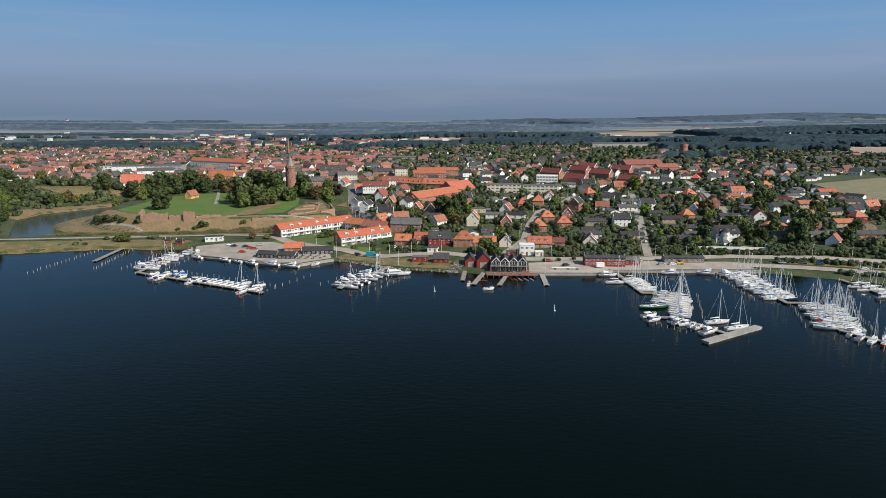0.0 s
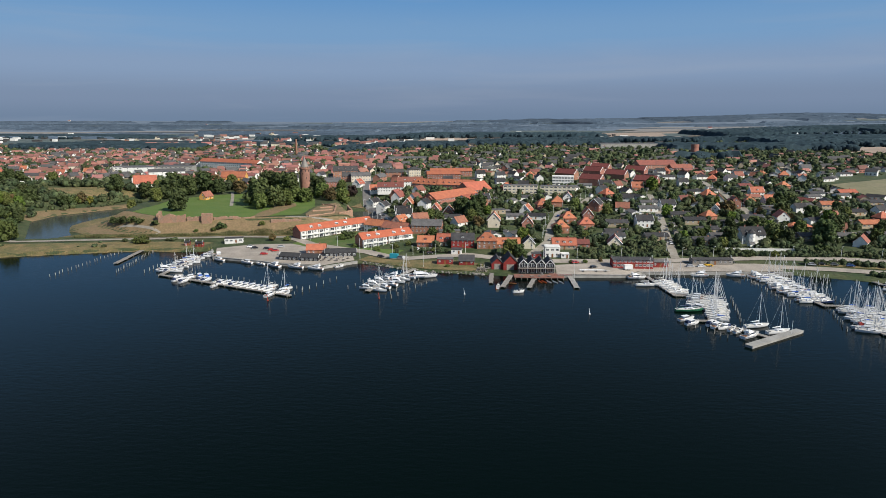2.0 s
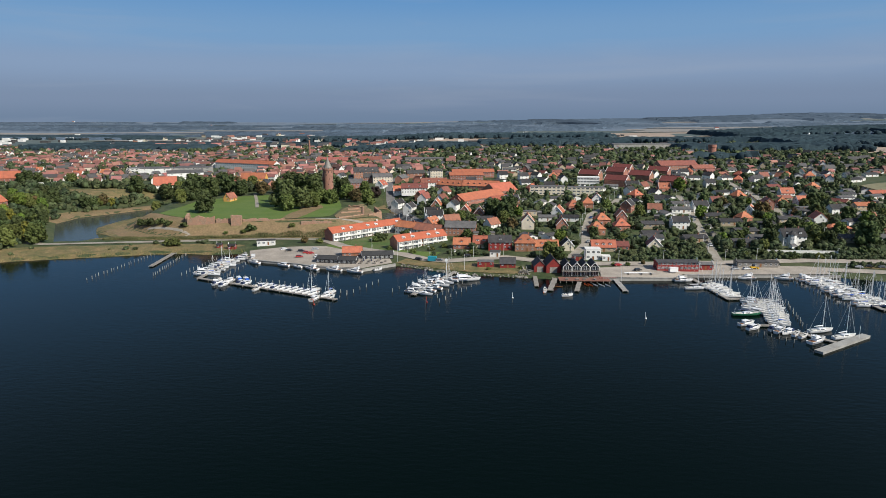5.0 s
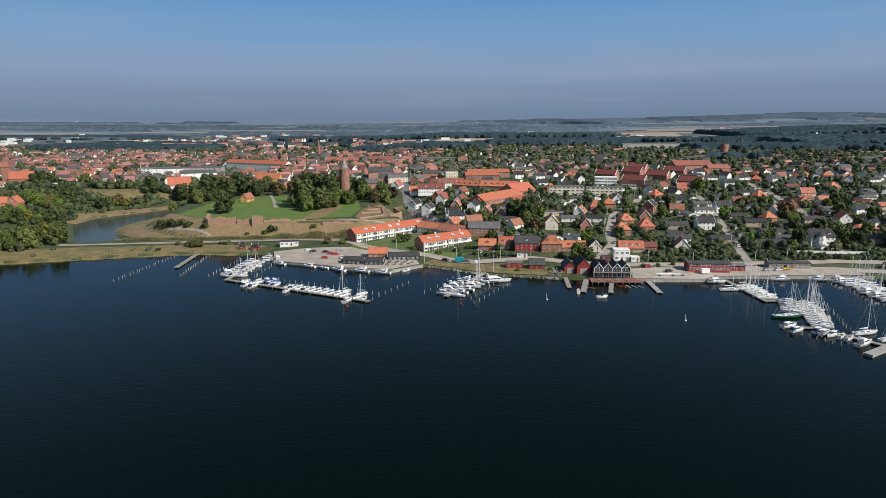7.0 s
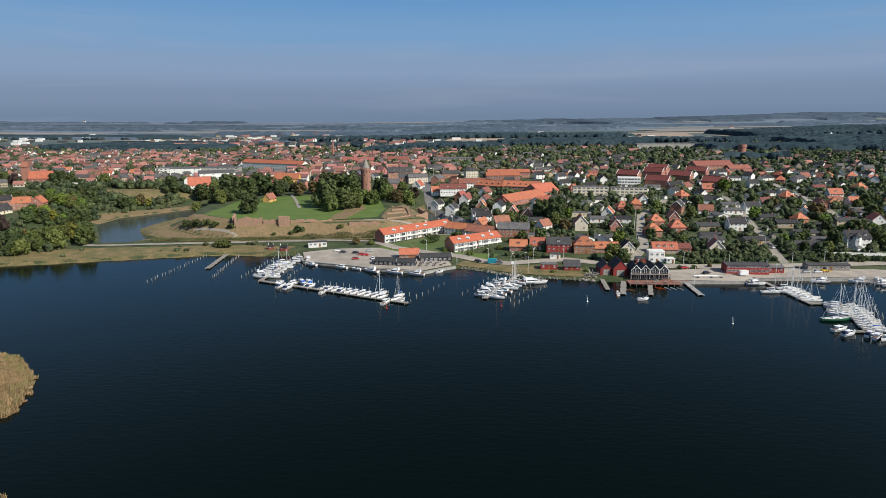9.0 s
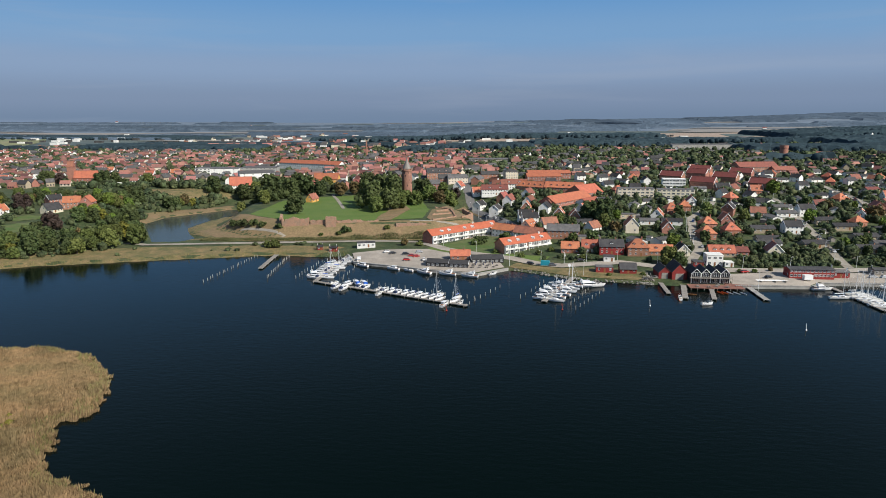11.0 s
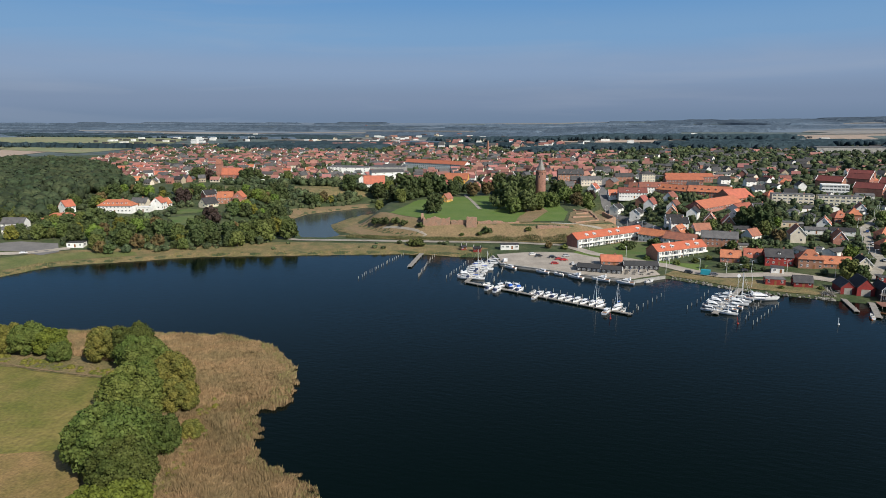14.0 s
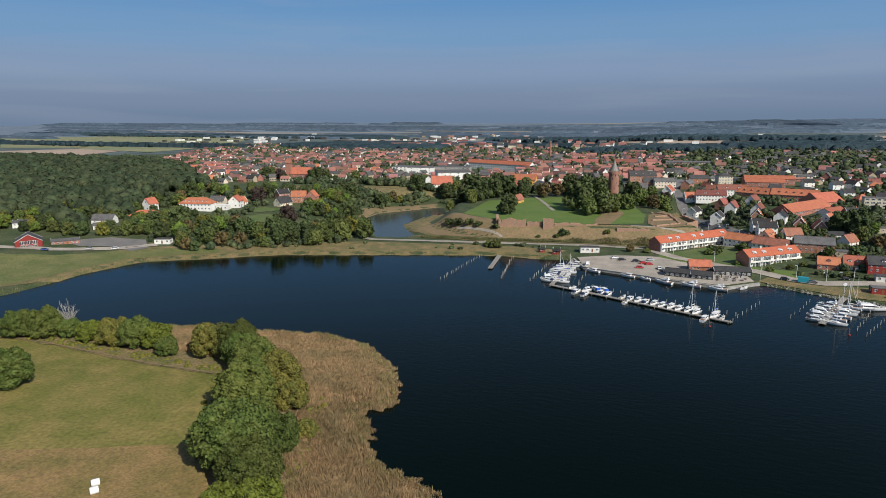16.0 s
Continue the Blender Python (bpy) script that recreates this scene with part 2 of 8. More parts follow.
LEAF = {
    "green": material("green leaves", (0.082, 0.106, 0.026), (0.104, 0.124, 0.034), size=3.0, fine=0.8, grain=0.25, bump=0, each=0.28, shift=0.018, world_space=True, rough=0.75, spec=0.25),
    "dark": material("dark leaves", (0.050, 0.072, 0.023), (0.068, 0.086, 0.028), size=4.0, fine=0.8, grain=0.3, bump=0, each=0.3, shift=0.015, world_space=True, rough=0.75, spec=0.25),
    "oak": material("oak leaves", (0.064, 0.089, 0.019), (0.094, 0.112, 0.026), size=4.5, fine=0.8, grain=0.34, bump=0, each=0.26, shift=0.015, world_space=True, rough=0.75, spec=0.2),
    "olive": material("olive autumn leaves", (0.165, 0.145, 0.032), (0.100, 0.105, 0.024), size=3.5, fine=0.8, grain=0.3, bump=0, each=0.2, world_space=True, rough=0.75, spec=0.2),
    "lime": material("yellow-green leaves", (0.130, 0.152, 0.020), (0.105, 0.130, 0.022), size=2.5, fine=0.8, grain=0.25, bump=0, each=0.15, world_space=True, rough=0.75, spec=0.2),
    "bright": material("bright leaves", (0.095, 0.15, 0.022), (0.12, 0.16, 0.03), size=3.0, fine=0.8, grain=0.22, bump=0, each=0.2, shift=0.012, world_space=True, rough=0.75, spec=0.25),
    "gold": material("turning leaves", (0.17, 0.155, 0.025), (0.11, 0.12, 0.025), size=2.5, fine=0.8, grain=0.25, bump=0, each=0.2, world_space=True, rough=0.75, spec=0.25),
    "copper": material("copper leaves", (0.040, 0.027, 0.023), (0.050, 0.034, 0.026), size=2.5, fine=0.8, grain=0.25, bump=0, each=0.25, world_space=True, rough=0.75, spec=0.25),
    "rust": material("rusty leaves", (0.13, 0.085, 0.035), (0.09, 0.08, 0.03), size=2.5, fine=0.8, grain=0.25, bump=0, each=0.25, world_space=True, rough=0.75, spec=0.25),
    "wood": material("wood canopy", (0.030, 0.046, 0.022), (0.050, 0.062, 0.028), size=26.0, fine=2.0, grain=0.35, bump=0, each=0.35, shift=0.02, island=True, world_space=True, rough=0.8, spec=0.2),
    # far: the blue of distant haze and canopy self-shadow are put into this colour
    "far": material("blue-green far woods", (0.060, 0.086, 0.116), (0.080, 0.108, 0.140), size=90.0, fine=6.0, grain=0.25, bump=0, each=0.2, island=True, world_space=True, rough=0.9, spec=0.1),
    # ridge: darkened for the canopy's own shade and blued for haze, in the base colour
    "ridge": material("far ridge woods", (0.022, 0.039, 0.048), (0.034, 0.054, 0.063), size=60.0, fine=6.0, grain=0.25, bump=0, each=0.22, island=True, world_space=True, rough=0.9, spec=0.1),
    "garden": material("garden trees", (0.042, 0.062, 0.030), (0.076, 0.090, 0.038), size=13.0, fine=2.0, grain=0.35, bump=0, each=0.48, shift=0.02, island=True, world_space=True, rough=0.8, spec=0.2),
}


def water_material(name, deep, rough, chop):
    m = bpy.data.materials.new(name)
    m.use_nodes = True
    n, l = m.node_tree.nodes, m.node_tree.links
    skin = n["Principled BSDF"]
    skin.inputs["Base Color"].default_value = (*deep, 1)
    skin.inputs["Roughness"].default_value, skin.inputs["IOR"].default_value = rough, 1.333
    skin.inputs["Specular IOR Level"].default_value = 0.10
    place = n.new("ShaderNodeNewGeometry")
    swell = n.new("ShaderNodeMapping")
    swell.inputs["Scale"].default_value, swell.inputs["Rotation"].default_value = (0.35, 1.0, 1.0), (0, 0, 0.35)
    l.new(place.outputs["Position"], swell.inputs[0])
    total = None
    for metres, weight in ((1.5, 1.0), (0.5, 0.5)):
        t = n.new("ShaderNodeTexNoise")
        t.inputs["Scale"].default_value, t.inputs["Detail"].default_value = 1 / metres, 3
        l.new(swell.outputs[0], t.inputs["Vector"])
        k = n.new("ShaderNodeMath")
        k.operation, k.inputs[1].default_value = "MULTIPLY", weight * metres * 0.2
        l.new(t.outputs[0], k.inputs[0])
        if total is None:
            total = k.outputs[0]
        else:
            s = n.new("ShaderNodeMath")
            l.new(total, s.inputs[0])
            l.new(k.outputs[0], s.inputs[1])
            total = s.outputs[0]
    gust = n.new("ShaderNodeTexNoise")
    gust.inputs["Scale"].default_value, gust.inputs["Detail"].default_value = 1 / 45, 4
    l.new(swell.outputs[0], gust.inputs["Vector"])
    power = n.new("ShaderNodeMapRange")
    power.inputs[1].default_value, power.inputs[2].default_value = 0.35, 0.65
    power.inputs[3].default_value, power.inputs[4].default_value = chop * 0.5, chop
    l.new(gust.outputs[0], power.inputs[0])
    relief = n.new("ShaderNodeBump")
    relief.inputs["Distance"].default_value = 1.0
    l.new(power.outputs[0], relief.inputs["Strength"])
    l.new(total, relief.inputs["Height"])
    l.new(relief.outputs[0], skin.inputs["Normal"])
    return m


M["water"] = water_material("fjord water", (0.0010, 0.0040, 0.0030), 0.06, 0.30)
M["pond_water"] = water_material("pond water", (0.05, 0.058, 0.046), 0.14, 0.06)


# ---- mesh helpers ----
def mesh_of(name, verts, faces, mats, slots=None, smooth_faces=False):
    me = bpy.data.meshes.new(name)
    me.from_pydata([tuple(v) for v in verts], [], [tuple(int(i) for i in f) for f in faces])
    for m in mats if isinstance(mats, (list, tuple)) else [mats]:
        me.materials.append(m)
    if slots is not None:
        me.polygons.foreach_set("material_index", [int(s) for s in slots])
    if smooth_faces:
        me.polygons.foreach_set("use_smooth", [True] * len(me.polygons))
    me.update()
    return me


def bulk(name, verts, tris, mats, slots=None):
    """A large mesh from arrays of corners and triangles."""
    me = bpy.data.meshes.new(name)
    verts, tris = np.asarray(verts, np.float32), np.asarray(tris, np.int32)
    me.vertices.add(len(verts))
    me.vertices.foreach_set("co", verts.ravel())
    me.loops.add(tris.size)
    me.loops.foreach_set("vertex_index", tris.ravel())
    me.polygons.add(len(tris))
    me.polygons.foreach_set("loop_start", np.arange(0, tris.size, 3, dtype=np.int32))
    for m in mats if isinstance(mats, (list, tuple)) else [mats]:
        me.materials.append(m)
    if slots is not None:
        me.polygons.foreach_set("material_index", np.asarray(slots, np.int32))
    me.update(calc_edges=True)
    return me


class Shape:
    """Gathers the faces of one mesh."""

    def __init__(self):
        self.v, self.f, self.s = [], [], []

    def add(self, verts, faces, slot=0):
        n = len(self.v)
        self.v += [tuple(p) for p in verts]
        self.f += [tuple(i + n for i in f) for f in faces]
        self.s += [slot] * len(faces)
        return self

    def box(self, x0, x1, y0, y1, z0, z1, slot=0, taper=0.0):
        t = taper
        v = [(x0, y0, z0), (x1, y0, z0), (x1, y1, z0), (x0, y1, z0), (x0 + t, y0 + t, z1), (x1 - t, y0 + t, z1), (x1 - t, y1 - t, z1), (x0 + t, y1 - t, z1)]
        return self.add(v, [(3, 2, 1, 0), (4, 5, 6, 7), (0, 1, 5, 4), (1, 2, 6, 5), (2, 3, 7, 6), (3, 0, 4, 7)], slot)

    def tube(self, a, b, ra, rb=None, sides=8, slot=0):
        a, b = Vector(a), Vector(b)
        rb = ra if rb is None else rb
        q = (b - a).to_track_quat("Z", "Y")
        v = []
        for c, r in ((a, ra), (b, rb)):
            v += [c + q @ Vector((r * math.cos(i * math.tau / sides), r * math.sin(i * math.tau / sides), 0)) for i in range(sides)]
        f = [(i, (i + 1) % sides, sides + (i + 1) % sides, sides + i) for i in range(sides)]
        return self.add(v, f + [tuple(range(sides))[::-1], tuple(range(sides, 2 * sides))], slot)

    def lathe(self, rings, sides=12, slot=0):
        """A turned body from (radius, height) rings."""
        v = [(r * math.cos(i * math.tau / sides), r * math.sin(i * math.tau / sides), z) for r, z in rings for i in range(sides)]
        f = [(k * sides + i, k * sides + (i + 1) % sides, (k + 1) * sides + (i + 1) % sides, (k + 1) * sides + i) for k in range(len(rings) - 1) for i in range(sides)]
        f += [tuple(range(sides))[::-1], tuple(range((len(rings) - 1) * sides, len(rings) * sides))]
        return self.add(v, f, slot)

    def mesh(self, name, mats, smooth_faces=False):
        return mesh_of(name, self.v, self.f, mats, self.s, smooth_faces)


def part(name, shape, mats, parent, label="", at=None, smooth_faces=False):
    me = shape.mesh(name, mats, smooth_faces) if isinstance(shape, Shape) else shape
    ob = new(name, me)
    ob.parent = parent
    if at is not None:
        ob.matrix_basis = at
    if label:
        tagged(ob, label)
    return ob


def thing(name, label, category, group="", m=None, kind=""):
    ob = new(name)
    ob.empty_display_size = 0.5
    if m is not None:
        ob.matrix_basis = m
    return tagged(ob, label, category, group, kind)


def solid(name, shape, mats, label, category, group="", kind="", m=None, smooth_faces=False):
    ob = new(name, shape.mesh(name, mats, smooth_faces) if isinstance(shape, Shape) else shape)
    if m is not None:
        ob.matrix_basis = m
    return tagged(ob, label, category, group, kind)


FAMILY = {}


def repeat(ob, m):
    """copy_thing for many copies of one thing: the family of parts is looked up once."""
    if ob.name not in FAMILY:
        FAMILY[ob.name] = (ob, *ob.children_recursive)
    made = {}
    for o in FAMILY[ob.name]:
        made[o] = o.copy()
        scene.collection.objects.link(made[o])
        made[o].parent = made.get(o.parent, o.parent)
        made[o].matrix_parent_inverse = o.matrix_parent_inverse
    made[ob].matrix_basis = m @ Matrix.Diagonal((*ob.scale, 1))
    return made[ob]

# ---- the lie of the land ----
SHORE = [(-2600, -500), (-900, 60), (-520, 190), (-440, 222), (-417, 245), (-415, 275), (-415, 293), (-406, 326), (-393, 334),
         (-365, 351), (-336, 368), (-302, 377), (-268, 387), (-227, 398), (-205, 402), (-180, 399), (-162, 402),
         (-152, 381), (-141, 376), (-122, 369), (-108, 362), (-81, 354), (-64, 368), (-47, 359), (-34, 350), (-21, 345),
         (2, 340), (20, 336), (50, 332), (83, 333), (92, 340), (125, 339), (150, 339), (173, 338), (197, 327), (224, 314), (300, 280),
         (420, 240), (700, 150), (2600, -500)]
CAPE = [(-2600, -560), (-900, 20), (-470, 180), (-400, 207), (-384, 213), (-330, 222), (-306, 227), (-272, 232), (-240, 235), (-221, 228),
        (-204, 211), (-196, 195), (-193, 183), (-201, 178), (-192, 165), (-191, 159), (-181, 149), (-172, 146), (-164, 139),
        (-150, 115), (-152, 80), (-180, 20), (-260, -60), (-300, -400), (-2600, -900)]
MOUND = [(-262, 486), (-240, 468), (-218, 457), (-150, 458), (-112, 458), (-84, 474), (-92, 520), (-110, 580), (-128, 640), (-230, 640), (-275, 560)]
POND = [(-299, 437), (-343, 513), (-342, 545), (-319, 576), (-302, 601), (-290, 566), (-301, 530), (-304, 494), (-292, 470), (-279, 450), (-283, 440)]
MOAT = [(-101, 563), (-86, 576), (-72, 534), (-70, 505), (-86, 512), (-92, 528)]
BASIN_Z = 1.0


def inside(px, py, ring):
    px, py = np.asarray(px, float), np.asarray(py, float)
    hit = np.zeros(px.shape, bool)
    for (ax, ay), (bx, by) in zip(ring, ring[1:] + ring[:1]):
        if ay != by:
            hit ^= ((ay > py) != (by > py)) & (px < (bx - ax) * (py - ay) / (by - ay) + ax)
    return hit


def away(px, py, line):
    """Distance to a line of points."""
    px, py = np.asarray(px, float), np.asarray(py, float)
    best = np.full(px.shape, 1e9)
    for (ax, ay), (bx, by) in zip(line, line[1:]):
        dx, dy = bx - ax, by - ay
        k = np.clip(((px - ax) * dx + (py - ay) * dy) / (dx * dx + dy * dy), 0, 1)
        best = np.minimum(best, np.hypot(px - ax - k * dx, py - ay - k * dy))
    return best


def smooth(v, a, b):
    k = np.clip((v - a) / (b - a), 0, 1)
    return k * k * (3 - 2 * k)


def height(px, py):
    """Height of the ground, on an array of places or one."""
    px, py = np.asarray(px, float), np.asarray(py, float)
    north = np.where(inside(px, py, SHORE + [(6000, 9000), (-6000, 9000)]), 1, -1) * away(px, py, SHORE)
    cape = np.where(inside(px, py, CAPE), 1, -1) * away(px, py, CAPE + CAPE[:1])
    up = np.interp(north, [-40, -6, 0, 4, 40, 75, 160, 320, 520, 900], [-6, -2, 0, 1.3, 3.0, 6.5, 14, 22, 24, 25])
    up = np.where(up > 6, 6 + (up - 6) * (1 - 0.42 * smooth(-px, 40, 260)), up)
    # the low castle meadow by the shore, and the mound
    vale = np.minimum(away(px, py, [(-300, 395), (-230, 440), (-120, 440), (-70, 440)]), away(px, py, [(-310, 450), (-322, 520), (-305, 590)]) + 15)
    vale = np.minimum(vale, away(px, py, [(-70, 500), (-88, 560)]) + 20)
    low = smooth(-vale, -95, -45) * smooth(-px, 35, 80)
    up = np.where(north > 0, up * (1 - low) + np.minimum(up, 2.6) * low, up)
    ring = MOUND + MOUND[:1]
    d = np.where(inside(px, py, MOUND), 1, -1) * away(px, py, ring)
    m = smooth(d, -13, 5)
    up = np.where(north > 0, up * (1 - m) + np.maximum(up, 12.5) * m, up)
    for pool in (POND, MOAT):
        d = np.where(inside(px, py, pool), 1, -1) * away(px, py, pool + pool[:1])
        k = smooth(d, -7, 3)
        up = up * (1 - k) + (BASIN_Z - 1.6) * k
    point = np.interp(cape, [-40, -6, 0, 6, 30, 60, 200], [-6, -1.5, 0, 0.4, 1.0, 2.0, 3.0])
    up = np.maximum(up, point)
    r = np.hypot(px, py)
    rise = np.clip((r - 1300) / 3600, 0, 1.2)
    up = up + 37 * rise ** 1.35 * (py > 0)
    hill = 42 * np.exp(-((px - 2450) / 900) ** 2 - ((py - 4500) / 500) ** 2)
    hill += 10 * np.exp(-((px - 900) / 700) ** 2 - ((py - 4700) / 300) ** 2) + 7 * np.exp(-((px + 2300) / 900) ** 2 - ((py - 4600) / 400) ** 2)
    hill += 24 * np.exp(-((px - 1350) / 480) ** 2 - ((py - 1850) / 380) ** 2)
    return up + hill


def gap_to(x, y, line):
    """Distance from one place to a line of points."""
    best = 1e9
    for (ax, ay), (bx, by) in zip(line, line[1:]):
        dx, dy = bx - ax, by - ay
        k = min(1.0, max(0.0, ((x - ax) * dx + (y - ay) * dy) / (dx * dx + dy * dy)))
        best = min(best, math.hypot(x - ax - k * dx, y - ay - k * dy))
    return best


def within(x, y, ring):
    hit = False
    for (ax, ay), (bx, by) in zip(ring, ring[1:] + ring[:1]):
        if (ay > y) != (by > y) and x < (bx - ax) * (y - ay) / (by - ay) + ax:
            hit = not hit
    return hit

# ---- ground, water, laid surfaces ----
def spaced(lo, hi, step, far_lo, far_hi):
    mid = list(np.arange(lo, hi + step, step))
    def grow(edge, limit, sign):
        out, s, p = [], step, edge
        while sign * (limit - p) > 0:
            s = min(s * 1.18, 160)
            p += sign * s
            out.append(p)
        return out
    return np.array(sorted(grow(lo, far_lo, -1)) + mid + grow(mid[-1], far_hi, 1))


gx, gy = spaced(-570, 380, 4.0, -5200, 5200), spaced(100, 660, 4.0, -1200, 5100)
GX, GY = np.meshgrid(gx, gy)
GZ = height(GX, GY)
GZ = GZ + np.where(GZ > 4, 0.25 * np.sin(GX * 0.11) * np.cos(GY * 0.13), 0)
nx, ny = len(gx), len(gy)
index = np.arange(nx * ny).reshape(ny, nx)
a, b, c, d = index[:-1, :-1].ravel(), index[:-1, 1:].ravel(), index[1:, 1:].ravel(), index[1:, :-1].ravel()
tris = np.concatenate([np.stack([a, b, c], 1), np.stack([a, c, d], 1)])
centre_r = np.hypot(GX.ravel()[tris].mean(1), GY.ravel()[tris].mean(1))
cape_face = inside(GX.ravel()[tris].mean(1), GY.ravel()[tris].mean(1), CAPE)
# haze is painted by distance: tinted ground past 1500 m, paler and bluer past 2700 m
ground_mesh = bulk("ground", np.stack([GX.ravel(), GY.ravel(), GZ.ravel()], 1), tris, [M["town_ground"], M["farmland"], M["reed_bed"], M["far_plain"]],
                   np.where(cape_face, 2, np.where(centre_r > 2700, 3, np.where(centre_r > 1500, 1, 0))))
ground_mesh.polygons.foreach_set("use_smooth", np.ones(len(tris), bool))
gxl, gyl, gzl = gx.tolist(), gy.tolist(), GZ.tolist()


def ground_at(x, y):
    """Height of the ground sheet at one place."""
    i, j = min(max(int(np.searchsorted(gx, x)) - 1, 0), nx - 2), min(max(int(np.searchsorted(gy, y)) - 1, 0), ny - 2)
    u, v = (x - gxl[i]) / (gxl[i + 1] - gxl[i]), (y - gyl[j]) / (gyl[j + 1] - gyl[j])
    return (gzl[j][i] * (1 - u) + gzl[j][i + 1] * u) * (1 - v) + (gzl[j + 1][i] * (1 - u) + gzl[j + 1][i + 1] * u) * v


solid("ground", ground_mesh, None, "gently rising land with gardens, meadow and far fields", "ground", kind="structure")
solid("water", Shape().add([(-3500, -2500, 0), (3500, -2500, 0), (3500, 700, 0), (-3500, 700, 0)], [(0, 1, 2, 3)]), M["water"], "dark blue rippled fjord water", "water", kind="structure")


def densify(ring, step):
    out = []
    for (ax, ay), (bx, by) in zip(ring, ring[1:] + ring[:1]):
        n = max(1, int(math.hypot(bx - ax, by - ay) / step))
        out += [(ax + (bx - ax) * i / n, ay + (by - ay) * i / n) for i in range(n)]
    return out


def laid(name, ring, mat, label, category, lift=0.15, step=5.0, wobble=0.0, level=None):
    """A sheet over the ground within a ring of corners."""
    ring = densify(ring, step)
    if wobble:
        ring = [(x + wobble * noise.noise((x * 0.15, y * 0.15, 3)), y + wobble * noise.noise((x * 0.15, y * 0.15, 9))) for x, y in ring]
    xs, ys = np.array([p[0] for p in ring]), np.array([p[1] for p in ring])
    gx, gy = np.meshgrid(np.arange(xs.min() + step / 2, xs.max(), step), np.arange(ys.min() + step / 2, ys.max(), step))
    gx, gy = gx.ravel(), gy.ravel()
    keep = inside(gx, gy, ring) & (away(gx, gy, ring + ring[:1]) > step * 0.45)
    pts = ring + list(zip(gx[keep].tolist(), gy[keep].tolist()))
    flat, _, tri, _, _, _ = delaunay_2d_cdt([Vector(p) for p in pts], [], [list(range(len(ring)))], 1, 0.001)
    fx, fy = np.array([p.x for p in flat]), np.array([p.y for p in flat])
    fz = (height(fx, fy) + 0.25 * np.sin(fx * 0.11) * np.cos(fy * 0.13) * (height(fx, fy) > 4) + lift) if level is None else np.full(len(fx), level)
    me = mesh_of(name, np.stack([fx, fy, fz], 1), tri, mat, smooth_faces=True)
    return solid(name, me, None, label, category, kind="structure")


def grown(ring, by):
    """A ring of corners pushed outwards."""
    out = []
    for x, y in densify(ring, 8.0):
        (ax, ay), (bx, by_) = min(zip(ring, ring[1:] + ring[:1]), key=lambda s: gap_to(x, y, s))
        d = math.hypot(bx - ax, by_ - ay)
        nx_, ny_ = (by_ - ay) / d * by, -(bx - ax) / d * by
        out.append((x - nx_, y - ny_) if within(x + nx_ * 0.2, y + ny_ * 0.2, ring) else (x + nx_, y + ny_))
    return out


def strip(name, line, width, mat, label, category, lift=0.3, step=4.0):
    """A road or path along a line, over the ground."""
    pts = []
    for (ax, ay), (bx, by) in zip(line, line[1:]):
        n = max(1, int(math.hypot(bx - ax, by - ay) / step))
        pts += [(ax + (bx - ax) * i / n, ay + (by - ay) * i / n) for i in range(n)]
    pts.append(line[-1])
    s = Shape()
    rows = []
    for i, (x, y) in enumerate(pts):
        (ax, ay), (bx, by) = pts[max(0, i - 1)], pts[min(len(pts) - 1, i + 1)]
        d = math.hypot(bx - ax, by - ay)
        ox, oy = -(by - ay) / d, (bx - ax) / d
        rows.append([(x + ox * width * k, y + oy * width * k, ground_at(x + ox * width * k, y + oy * width * k) + lift) for k in (-0.5, 0, 0.5)])
    v = [p for r in rows for p in r]
    f = [(3 * i + k, 3 * i + k + 1, 3 * i + 4 + k, 3 * i + 3 + k) for i in range(len(rows) - 1) for k in (0, 1)]
    s.add(v, [q[::-1] for q in f])
    ROADS.append((line, width))
    return solid(name, s, mat, label, category, kind="structure")


ROADS = []

# ---- trees ----
def ball_template(level):
    bm = bmesh.new()
    bmesh.ops.create_icosphere(bm, subdivisions=level, radius=1.0)
    bm.verts.ensure_lookup_table()
    v = np.array([p.co[:] for p in bm.verts])
    f = np.array([[p.index for p in q.verts] for q in bm.faces])
    bm.free()
    return v, f


BALL = {1: ball_template(1), 2: ball_template(2)}


